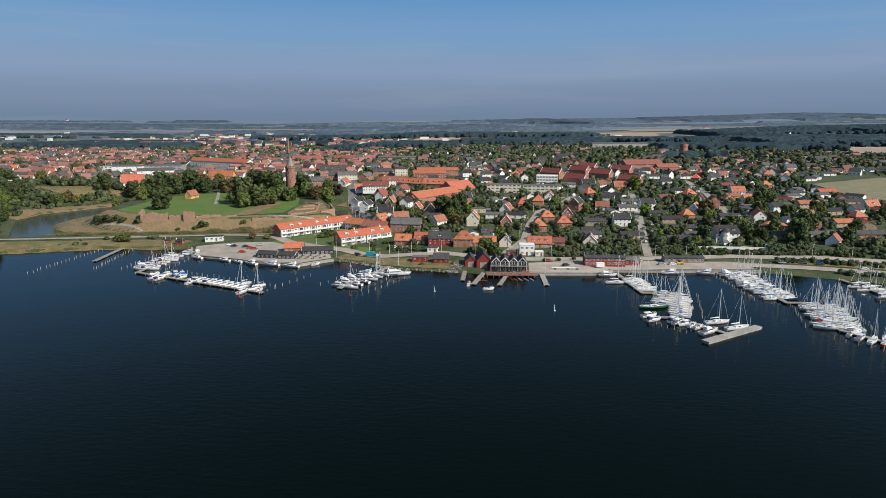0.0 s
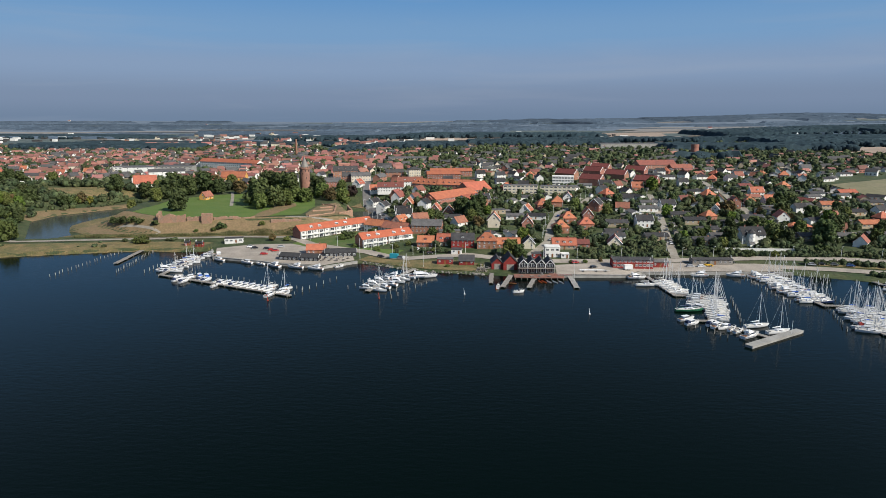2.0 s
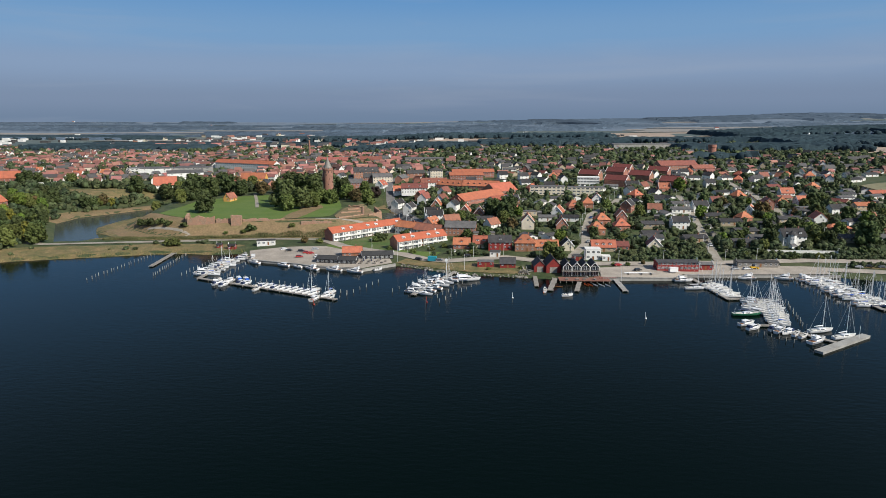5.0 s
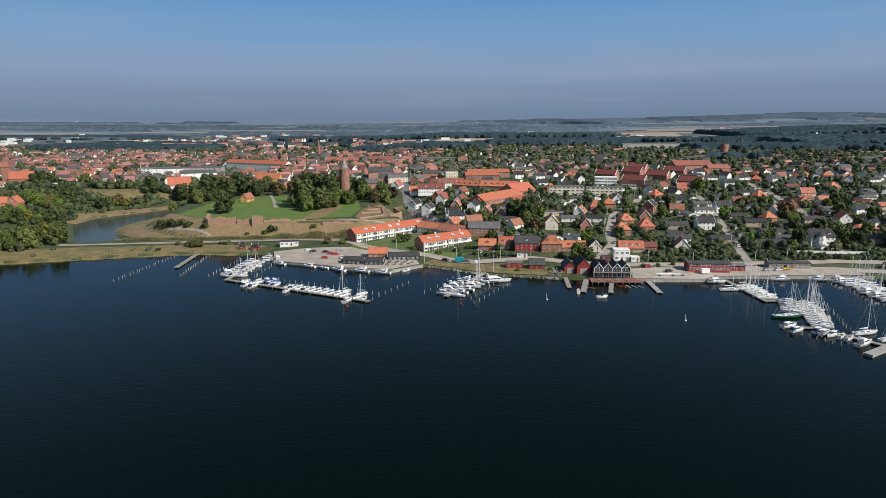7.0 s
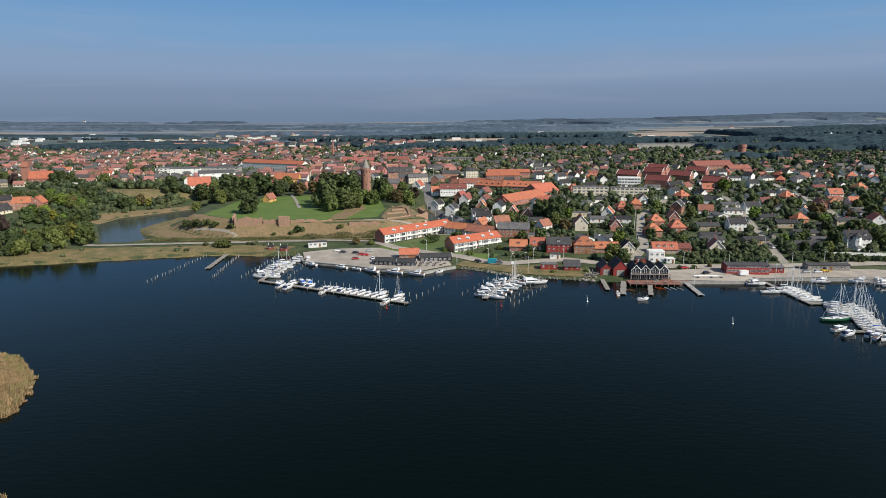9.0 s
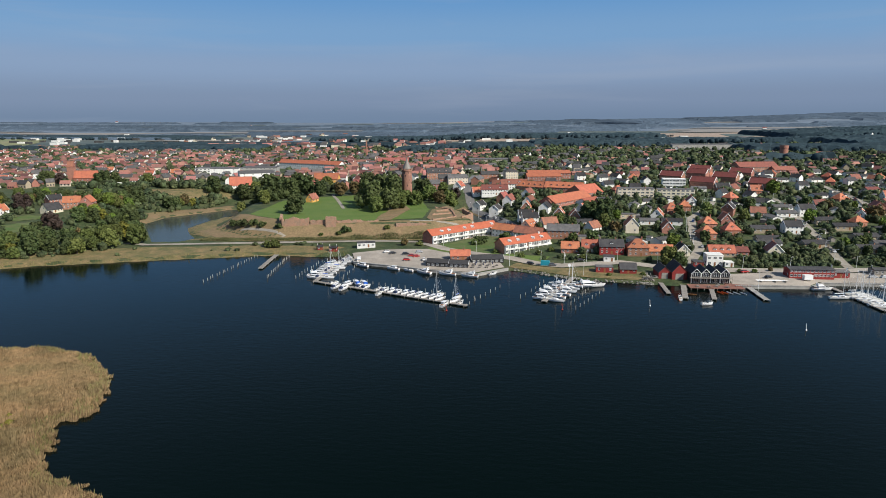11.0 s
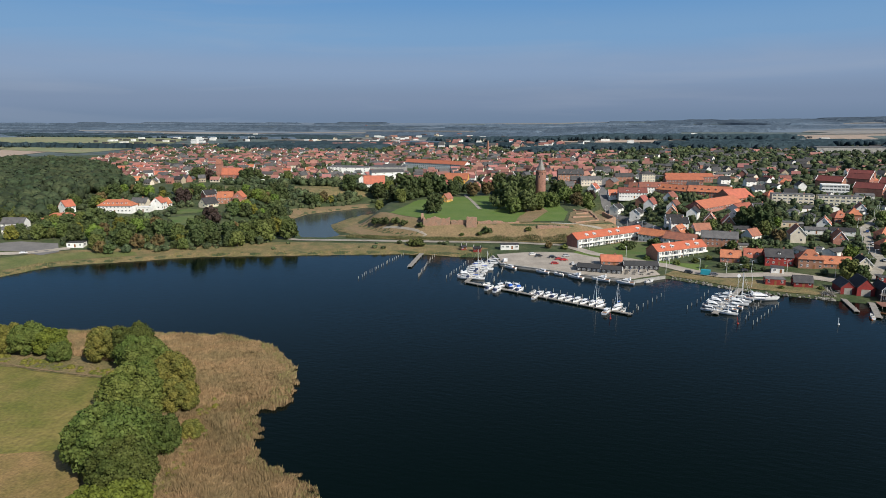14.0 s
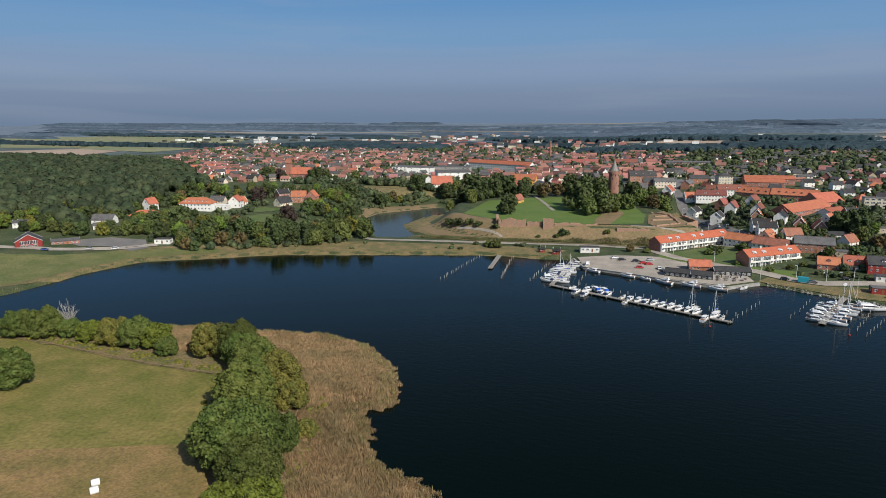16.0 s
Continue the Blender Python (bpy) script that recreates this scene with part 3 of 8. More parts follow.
def crown_arrays(seed, wide, tall, lobes, leaves, leaf, level=1, lean=0.0):
    """Corners and triangles of a leafy crown that stands on z = 0: uneven lobes, thickly set with leaf clumps."""
    rng = np.random.default_rng(seed)
    cs, rs = [], []
    for i in range(lobes):
        turn, k = rng.uniform(0, math.tau), (i + 0.5) / lobes
        h = 0.14 + 0.7 * k
        reach = wide * 0.5 * math.sqrt(max(0.05, 1 - ((h - 0.4) / 0.62) ** 2)) * rng.uniform(0.35, 0.72)
        r = wide * 0.5 * rng.uniform(0.34, 0.52) * (1.08 - 0.35 * k)
        turn = i * 2.4 + rng.uniform(-0.5, 0.5)
        if level > 1:
            reach = wide * 0.5 * math.sqrt(max(0.03, 1 - ((h - 0.34) / 0.60) ** 2)) * rng.uniform(0.66, 0.84)
            r = wide * 0.5 * rng.uniform(0.19, 0.31)
        cs.append((reach * math.cos(turn) + lean * h, reach * math.sin(turn), h * tall))
        rs.append(r)
    if level > 1:
        cs.append((lean * 0.4, 0, tall * 0.42))
        rs.append(wide * 0.36)
        lobes += 1
    cs, rs = np.array(cs), np.array(rs)
    vs, fs, n = [], [], 0
    bv, bf = BALL[level]
    flat = min(1.0, tall / wide * 1.05)
    for c, r in zip(cs, rs):
        jag = 1 + 0.22 * rng.standard_normal(len(bv)).clip(-1.2, 1.2)
        p = bv * (r * (0.86 if level < 2 else 0.76) * jag)[:, None]
        p[:, 2] *= flat
        vs.append(p + c)
        fs.append(bf + n)
        n += len(bv)
    if leaves:
        pick = rng.choice(lobes, leaves, p=rs ** 2 / (rs ** 2).sum())
        d = rng.standard_normal((leaves, 3))
        d[:, 2] = np.where(d[:, 2] < 0, d[:, 2] * 0.75, d[:, 2])
        d /= np.linalg.norm(d, axis=1)[:, None]
        p = cs[pick] + d * (rs[pick] * rng.uniform(0.84, 1.12, leaves))[:, None] * [1, 1, flat]
        deep = np.zeros(leaves, bool)
        for c, r in zip(cs, rs):
            deep |= (((p - c) / [1, 1, flat]) ** 2).sum(1) < (r * 0.72) ** 2
        p, d = p[~deep], d[~deep]
        m = len(p)
        out = d + 0.75 * rng.standard_normal((m, 3))
        out /= np.linalg.norm(out, axis=1)[:, None]
        side = np.cross(out, rng.standard_normal((m, 3)))
        side /= np.linalg.norm(side, axis=1)[:, None]
        up = np.cross(out, side)
        size = leaf * rng.uniform(0.6, 1.35, m)[:, None]
        a, b = p - side * size * 0.5, p + side * size * 0.5
        quad = np.stack([a - up * size * 0.35, b - up * size * 0.5, p + side * size * 0.35 + up * size * 0.55, p - side * size * 0.4 + up * size * 0.4], 1).reshape(-1, 3)
        k = np.arange(m)[:, None] * 4 + n
        vs.append(quad)
        fs.append(np.concatenate([k + [0, 1, 2], k + [0, 2, 3]]))
    return np.concatenate(vs), np.concatenate(fs)


def tree_kind(name, label, seed, wide, tall, bole, leaf_mat, lobes=11, leaves=900, leaf=1.0, level=1, lean=0.0, limbs=5, group="garden trees"):
    """A tree at the origin: trunk with limbs, and a crown."""
    rng = random.Random(seed)
    t = thing(name, label, "tree", group)
    v, f = crown_arrays(seed, wide, tall, lobes, leaves, leaf, level, lean)
    v = v + [0, 0, bole]
    part("crown", bulk("crown", v, f, LEAF[leaf_mat]), None, t)
    s = Shape()
    r = wide * 0.035 + 0.06
    s.tube((0, 0, -0.6), (0, 0, bole * 0.5), r * 1.35, r, 7)
    s.tube((0, 0, bole * 0.5), (lean * 0.3, 0, bole + tall * 0.35), r, r * 0.6, 7)
    for i in range(limbs):
        turn = i * math.tau / limbs + rng.uniform(-0.4, 0.4)
        reach = wide * rng.uniform(0.22, 0.36)
        s.tube((0, 0, bole * rng.uniform(0.75, 1.05)), (reach * math.cos(turn), reach * math.sin(turn), bole + tall * rng.uniform(0.35, 0.6)), r * 0.55, r * 0.15, 5)
    part("trunk", s, M["bark"], t)
    return t


KINDS = {}


def keep_kind(key, ob):
    KINDS[key] = [ob, False]


def plant(key, x, y, scale=1.0, turn=None, rng=random, sink=0.1, tall=1.0, label=""):
    """Sets a tree of that kind at a place; the first one set is the tree that was built."""
    entry = KINDS[key]
    turn = rng.uniform(0, 360) if turn is None else turn
    m = pose(x, y, ground_at(x, y) - sink, 0, 0, turn)
    if entry[1]:
        ob = repeat(entry[0], m)
    else:
        ob, entry[1] = entry[0], True
        ob.matrix_basis = m
    ob.scale = (scale, scale, scale * tall)
    if label:
        tagged(ob, label)
    return ob


keep_kind("cape_round", tree_kind("broad_tree", "broad green deciduous tree beside the reed bed", 11, 16, 12, 0.9, "oak", 62, 17000, 0.46, 2, group="trees on the cape"))
keep_kind("cape_tall", tree_kind("broad_tree", "dense mid-green deciduous tree beside the reed bed", 12, 14, 12, 0.9, "oak", 54, 14000, 0.42, 2, group="trees on the cape"))
keep_kind("cape_gold", tree_kind("broad_tree", "yellow-green deciduous tree beside the reed bed", 13, 13, 10.5, 0.7, "olive", 50, 12500, 0.40, 2, group="trees on the cape"))
keep_kind("cape_bright", tree_kind("shrub_tree", "bright yellow-green bushy tree on the cape", 14, 10, 7, 0.4, "lime", 36, 8500, 0.38, 2, group="trees on the cape"))
keep_kind("round", tree_kind("broad_tree", "rounded green deciduous tree", 21, 11, 10.5, 1.0, "green", 13, 900, 1.0))
keep_kind("dark", tree_kind("broad_tree", "dense dark green deciduous tree", 22, 13, 13.5, 1.0, "dark", 15, 1100, 1.1))
keep_kind("bright", tree_kind("broad_tree", "light green deciduous tree", 23, 9, 9, 0.8, "bright", 11, 800, 0.9))
keep_kind("gold", tree_kind("broad_tree", "deciduous tree turning yellow", 24, 11, 11, 0.8, "gold", 12, 900, 1.0))
keep_kind("copper", tree_kind("copper_beech", "dark purple copper beech", 25, 14, 13, 1.0, "copper", 13, 1000, 1.1))
keep_kind("rust", tree_kind("broad_tree", "brownish autumn-coloured garden tree", 26, 9, 8.5, 0.8, "rust", 10, 700, 0.9))
keep_kind("bush", tree_kind("bush", "low dense green bush", 27, 6, 3.4, 0.1, "green", 9, 500, 0.6, group="bushes", limbs=3))
keep_kind("dark_bush", tree_kind("bush", "low dark green thicket", 28, 7, 4.0, 0.1, "dark", 9, 500, 0.7, group="bushes", limbs=3))


def canopy_arrays(seed, lobes, leaves, leaf):
    """One tree of a closed wood, 1 m wide and 1 m tall, seen from above and outside only: humps whose sides run straight down."""
    pick = np.random.default_rng(seed)
    bv, bf = BALL[1]
    vs, fs, n = [], [], 0
    for i in range(lobes):
        turn, out = i * 2.4 + pick.uniform(-0.4, 0.4), (0.0 if i == 0 else pick.uniform(0.15, 0.25))
        r = pick.uniform(0.28, 0.36) if i else 0.40
        p = bv * (r * (1 + 0.12 * pick.standard_normal(len(bv)).clip(-1.3, 1.3)))[:, None]
        top = (0.98 if i == 0 else pick.uniform(0.68, 0.92)) - r * 0.9
        low = p[:, 2] < -0.1 * r
        foot = p[:, 2] < -0.75 * r
        p[:, :2] *= np.where(foot, 0.2, np.where(low, 0.82, 1.0))[:, None]
        p[:, 2] = np.where(foot, 0.04, np.where(low, 0.55 * top + 0.5 * p[:, 2], p[:, 2] + top))
        p[:, 0] += out * math.cos(turn)
        p[:, 1] += out * math.sin(turn)
        keep = ~foot[bf].all(1)
        vs.append(p)
        fs.append(bf[keep] + n)
        n += len(p)
        for k in range(leaves):
            d = pick.standard_normal(3)
            d[2] = abs(d[2]) * 0.9
            d /= np.linalg.norm(d)
            c = np.array([out * math.cos(turn), out * math.sin(turn), top]) + d * r * pick.uniform(0.9, 1.06)
            a, b = pick.standard_normal(3) * leaf * 0.7, pick.standard_normal(3) * leaf * 0.7
            vs.append(np.stack([c - a, c + b, c + a * 0.9, c - b]))
            fs.append(np.array([[0, 1, 2], [0, 2, 3]]) + n)
            n += 4
    return np.concatenate(vs), np.concatenate(fs)


CANOPY = [canopy_arrays(40 + i, 4, 13, 0.10) for i in range(7)]
TOPS = [canopy_arrays(60 + i, 2, 7, 0.13) for i in range(6)]
FOREST = [canopy_arrays(90 + i, 3, 7, 0.075) for i in range(6)]
DOMES = [canopy_arrays(80 + i, 3, 2, 0.07) for i in range(6)]


def thicket(name, spots, mat, label, category="trees", shapes=None):
    """Many trees too many to count, as one mesh. spots: rows of x, y, width, height."""
    spots = np.asarray(spots, float)
    shapes = shapes or CANOPY
    rng = np.random.default_rng(len(spots))
    z = height(spots[:, 0], spots[:, 1])
    vs, fs, n = [], [], 0
    for (x, y, w, h), g in zip(spots, z):
        v, f = shapes[rng.integers(len(shapes))]
        a = rng.uniform(0, math.tau)
        c, s = math.cos(a), math.sin(a)
        vs.append(np.stack([(v[:, 0] * c - v[:, 1] * s) * w + x, (v[:, 0] * s + v[:, 1] * c) * w + y, (v[:, 2] * 1.05 - 0.02) * h + g - 0.3], 1))
        fs.append(f + n)
        n += len(v)
    return solid(name, bulk(name, np.concatenate(vs), np.concatenate(fs), mat), None, label, category, kind="stuff")


# ---- houses ----
def window_mesh(w, h):
    """A casement with its white frame, mullion and dark panes, facing -y."""
    s = Shape()
    s.box(-w / 2, w / 2, -0.05, 0.05, 0, h, 0)
    k = 2 if w < 1.6 else 3
    for i in range(k):
        x0, x1 = -w / 2 + w * i / k + 0.07, -w / 2 + w * (i + 1) / k - 0.07
        s.box(x0, x1, -0.07, 0.0, 0.1, h - 0.1, 1)
    return s.mesh("window", [M["white_paint"], M["pane"]])


WINDOW = {k: window_mesh(*k) for k in ((1.1, 1.3), (1.6, 1.3), (2.4, 1.4), (0.9, 0.9), (1.0, 2.1), (2.6, 2.2))}
DOOR = Shape().box(-0.5, 0.5, -0.06, 0.04, 0, 2.05).box(-0.38, 0.38, -0.08, 0.0, 1.2, 1.9).mesh("door", M["teak"])


def gable_walls(w, d, eave, ridge, base=-2.0):
    """Walls of a house w long (along x) and d deep, with gables at both ends."""
    x, y = w / 2, d / 2
    s = Shape()
    v = [(-x, -y, base), (x, -y, base), (x, y, base), (-x, y, base), (-x, -y, eave), (x, -y, eave), (x, y, eave), (-x, y, eave), (-x, 0, ridge), (x, 0, ridge)]
    return s.add(v, [(0, 1, 5, 4), (2, 3, 7, 6), (1, 2, 6, 9, 5), (3, 0, 4, 8, 7), (4, 5, 9, 8), (6, 7, 8, 9)])


def gable_roof(w, d, eave, ridge, over=0.45, thick=0.22):
    x, y = w / 2 + over * 0.7, d / 2 + over
    drop = (ridge - eave) * over / (d / 2)
    s = Shape()
    e, r = eave - drop, ridge
    t = thick
    v = [(-x, -y, e), (x, -y, e), (x, 0, r), (-x, 0, r), (-x, y, e), (x, y, e),
         (-x, -y, e + t), (x, -y, e + t), (x, 0, r + t), (-x, 0, r + t), (-x, y, e + t), (x, y, e + t)]
    f = [(6, 7, 8, 9), (9, 8, 11, 10), (0, 3, 2, 1), (3, 4, 5, 2), (0, 1, 7, 6), (5, 4, 10, 11), (1, 2, 8, 7), (2, 5, 11, 8), (3, 0, 6, 9), (4, 3, 9, 10)]
    s.add(v, f)
    return s.box(-x, x, -0.16, 0.16, r + t - 0.06, r + t + 0.1)


def hip_roof(w, d, eave, ridge, over=0.5, half=None):
    x, y = w / 2 + over, d / 2 + over
    k = max(0.0, w / 2 - d / 2) if half is None else half
    v = [(-x, -y, eave - 0.15), (x, -y, eave - 0.15), (x, y, eave - 0.15), (-x, y, eave - 0.15), (-x, -y, eave + 0.1), (x, -y, eave + 0.1), (x, y, eave + 0.1), (-x, y, eave + 0.1), (-k - 0.01, 0, ridge), (k + 0.01, 0, ridge)]
    return Shape().add(v, [(3, 2, 1, 0), (0, 1, 5, 4), (1, 2, 6, 5), (2, 3, 7, 6), (3, 0, 4, 7), (4, 5, 9, 8), (5, 6, 9), (6, 7, 8, 9), (7, 4, 8)])


def dormer(parent, x, y, z, roof, wall, w=1.7):
    s = Shape()
    s.box(-w / 2, w / 2, 0, 2.2, 0, 1.25, 0)
    s.add([(-w / 2 - .15, -0.2, 1.25), (w / 2 + .15, -0.2, 1.25), (w / 2 + .15, 2.4, 1.25), (-w / 2 - .15, 2.4, 1.25), (0, -0.2, 1.85), (0, 2.4, 1.85)], [(0, 1, 4), (1, 2, 5, 4), (2, 3, 5), (3, 0, 4, 5), (3, 2, 1, 0)], 1)
    ob = part("dormer", s, [wall, roof], parent, at=pose(x, y, z))
    part("window", WINDOW[(0.9, 0.9)] if w < 2 else WINDOW[(1.6, 1.3)], None, ob, at=pose(0, -0.03, 0.22 if w < 2 else -0.1))
    return ob


def house(label, w, d, storeys=1, pitch=45, wall="brick_red", roof="tile_red", hip=False, chimneys=1, dormers=0, back=False, ends=True, name="house", category="house",
          group="houses of the town", m=None, spacing=2.6, win=(1.1, 1.3), flat=False, storey=2.7, boards=False):
    """A house with its length along x and its front towards -y; its ground floor stands on z = 0."""
    h = thing(name, label, category, group, m)
    eave = 0.4 + storeys * storey
    ridge = eave + d / 2 * math.tan(radians(pitch))
    if flat:
        part("wall", Shape().box(-w / 2, w / 2, -d / 2, d / 2, -2, eave), M[wall], h)
        lid = Shape().box(-w / 2 - 0.15, w / 2 + 0.15, -d / 2 - 0.15, d / 2 + 0.15, eave, eave + 0.3)
        lid.box(-w / 2 + 0.2, w / 2 - 0.2, -d / 2 + 0.2, d / 2 - 0.2, eave + 0.3, eave + 0.34)
        part("roof", lid, M[roof], h)
        ridge = eave + 0.3
    elif hip:
        part("wall", Shape().box(-w / 2, w / 2, -d / 2, d / 2, -2, eave), M[wall], h)
        part("roof", hip_roof(w, d, eave, ridge), M[roof], h)
    else:
        part("wall", gable_walls(w, d, eave, ridge), M[wall], h)
        part("roof", gable_roof(w, d, eave, ridge), M[roof], h)
    if boards and not hip and not flat:
        for sx in (-1, 1):
            board, over = Shape(), (ridge - eave) * 0.5 / (d / 2)
            for sy in (-1, 1):
                board.tube((sx * (w / 2 + 0.36), sy * (d / 2 + 0.42), eave - over + 0.12), (sx * (w / 2 + 0.36), 0, ridge + 0.14), 0.2, 0.2, 4)
            part("bargeboard", board, M["white_paint"], h, "white gable board")
    for i in range(chimneys):
        x = (-0.28 + 0.56 * i / max(1, chimneys - 1)) * w if chimneys > 1 else 0.18 * w
        part("chimney", Shape().box(x - 0.35, x + 0.35, -0.3, 0.3, ridge - 1.2, ridge + 0.9).box(x - 0.42, x + 0.42, -0.37, 0.37, ridge + 0.9, ridge + 1.05), M["brick_red"], h)
    n = max(2, int(w / spacing))
    for level in range(storeys):
        for i in range(n):
            x = (i + 0.5) / n * w - w / 2
            z = 0.4 + level * storey + 0.85
            if level == 0 and i == n // 2:
                part("door", DOOR, None, h, at=pose(x, -d / 2, 0.3))
            else:
                part("window", WINDOW[win], None, h, at=pose(x, -d / 2, z))
            if back:
                part("window", WINDOW[win], None, h, at=pose(x, d / 2, z, 0, 0, 180))
    if ends and not hip:
        for sx, turn in ((-1, -90), (1, 90)):
            part("window", WINDOW[(1.1, 1.3)], None, h, at=pose(sx * w / 2, 0, eave - 0.2 + (0.8 if not flat else -1.7), 0, 0, turn))
            part("window", WINDOW[(1.1, 1.3)], None, h, at=pose(sx * w / 2, -d * 0.2, 1.25, 0, 0, turn))
    for i in range(dormers):
        x = ((i + 0.5) / dormers - 0.5) * w * 0.8
        k = d / 2 * 0.72
        dormer(h, x, -k, eave + (d / 2 - k) * math.tan(radians(pitch)) - 0.15, M[roof], M["white_paint"] if wall != "brick_red" else M[wall])
    return h

# ---- boats ----
def hull_shape(length, beam, free, stern=0.75, rake=0.5, sheer=0.25, deep=0.35, stations=9):
    """A hull with its bow towards +x; z = 0 is the waterline. Returns the hull and the deck outline."""
    s = Shape()
    ring = []
    for i in range(stations):
        k = i / (stations - 1)
        x = -length / 2 + length * k
        full = (1 - (max(0, k - 0.38) / 0.62) ** 2.2) * (stern + (1 - stern) * min(1, k / 0.38))
        b = max(0.03, beam / 2 * full)
        top = free + sheer * k * k
        nose = rake * k ** 4
        ring.append([(x + nose, -b, top), (x + nose * 0.6, -b * 0.93, top * 0.45), (x, -b * 0.72, -0.02), (x, 0, -deep * (1 - k ** 4)), (x, b * 0.72, -0.02), (x + nose * 0.6, b * 0.93, top * 0.45), (x + nose, b, top)])
    n = 7
    s.add([p for r in ring for p in r], [(i * n + j, i * n + j + 1, (i + 1) * n + j + 1, (i + 1) * n + j) for i in range(stations - 1) for j in range(n - 1)])
    s.add(ring[0], [(6, 5, 4, 3, 2, 1, 0)])
    deck = Shape()
    rail = 0.06
    left = [(r[0][0], r[0][1] * 0.94, r[0][2] - rail) for r in ring]
    right = [(r[6][0], r[6][1] * 0.94, r[6][2] - rail) for r in ring]
    deck.add(left + right, [(i, i + 1, stations + i + 1, stations + i) for i in range(stations - 1)])
    return s, deck


def cabin_shape(x0, x1, w0, w1, z0, z1, slope=0.6, slot=0):
    s = Shape()
    v = [(x0, -w0, z0), (x1, -w1, z0), (x1, w1, z0), (x0, w0, z0), (x0 + slope * 0.25, -w0 * 0.84, z1), (x1 - slope, -w1 * 0.8, z1), (x1 - slope, w1 * 0.8, z1), (x0 + slope * 0.25, w0 * 0.84, z1)]
    return s.add(v, [(3, 2, 1, 0), (4, 5, 6, 7), (0, 1, 5, 4), (1, 2, 6, 5), (2, 3, 7, 6), (3, 0, 4, 7)], slot)


def sailboat(label, length, hull="hull_white", cover="canvas_navy", two=False):
    beam, free = length * 0.31, 0.75 + length * 0.03
    b = thing("sailing_boat", label, "sailboat", "boats in the harbour")
    h, deck = hull_shape(length, beam, free, 0.62, length * 0.07)
    part("hull", h, M[hull], b, smooth_faces=True)
    part("deck", deck, M["deck_cream"], b)
    part("cabin", cabin_shape(-length * 0.12, length * 0.24, beam * 0.33, beam * 0.22, free, free + 0.48, 0.7), M["hull_white"], b)
    part("cabin_window", Shape().box(-length * 0.06, length * 0.12, -beam * 0.315, beam * 0.315, free + 0.16, free + 0.34), M["pane"], b)
    part("cockpit", Shape().box(-length * 0.4, -length * 0.14, -beam * 0.2, beam * 0.2, free - 0.02, free + 0.05).box(-length * 0.41, -length * 0.39, -beam * 0.24, beam * 0.24, free, free + 0.35), M["deck_cream"], b)
    tall = length * 1.28 + 1.0
    mx = length * 0.1
    part("mast", Shape().tube((mx, 0, free + 0.3), (mx - 0.05, 0, tall), 0.13, 0.09, 6).box(mx - 0.06, mx + 0.0, -beam * 0.26, beam * 0.26, tall * 0.58, tall * 0.58 + 0.06), M["alloy"], b)
    boom = Shape().tube((mx, 0, free + 1.25), (mx - length * 0.4, 0, free + 1.3), 0.07, 0.06, 6)
    part("boom", boom, M["alloy"], b)
    part("sail_cover", Shape().tube((mx - 0.05, 0, free + 1.5), (mx - length * 0.37, 0, free + 1.42), 0.22, 0.12, 7), M[cover], b)
    rig = Shape()
    for p in ((length * 0.52, 0, free + 0.25), (-length * 0.48, 0, free + 0.1)):
        rig.tube(p, (mx - 0.03, 0, tall - 0.2), 0.018, 0.018, 3)
    for sy in (-1, 1):
        rig.tube((mx - 0.1, sy * beam * 0.45, free), (mx - 0.03, sy * beam * 0.26, tall * 0.58), 0.018, 0.018, 3)
    rig.tube((length * 0.5, 0, free + 0.4), (mx + 0.2, 0, tall * 0.93), 0.045, 0.03, 5)
    part("rigging", rig, M["alloy"], b)
    return b


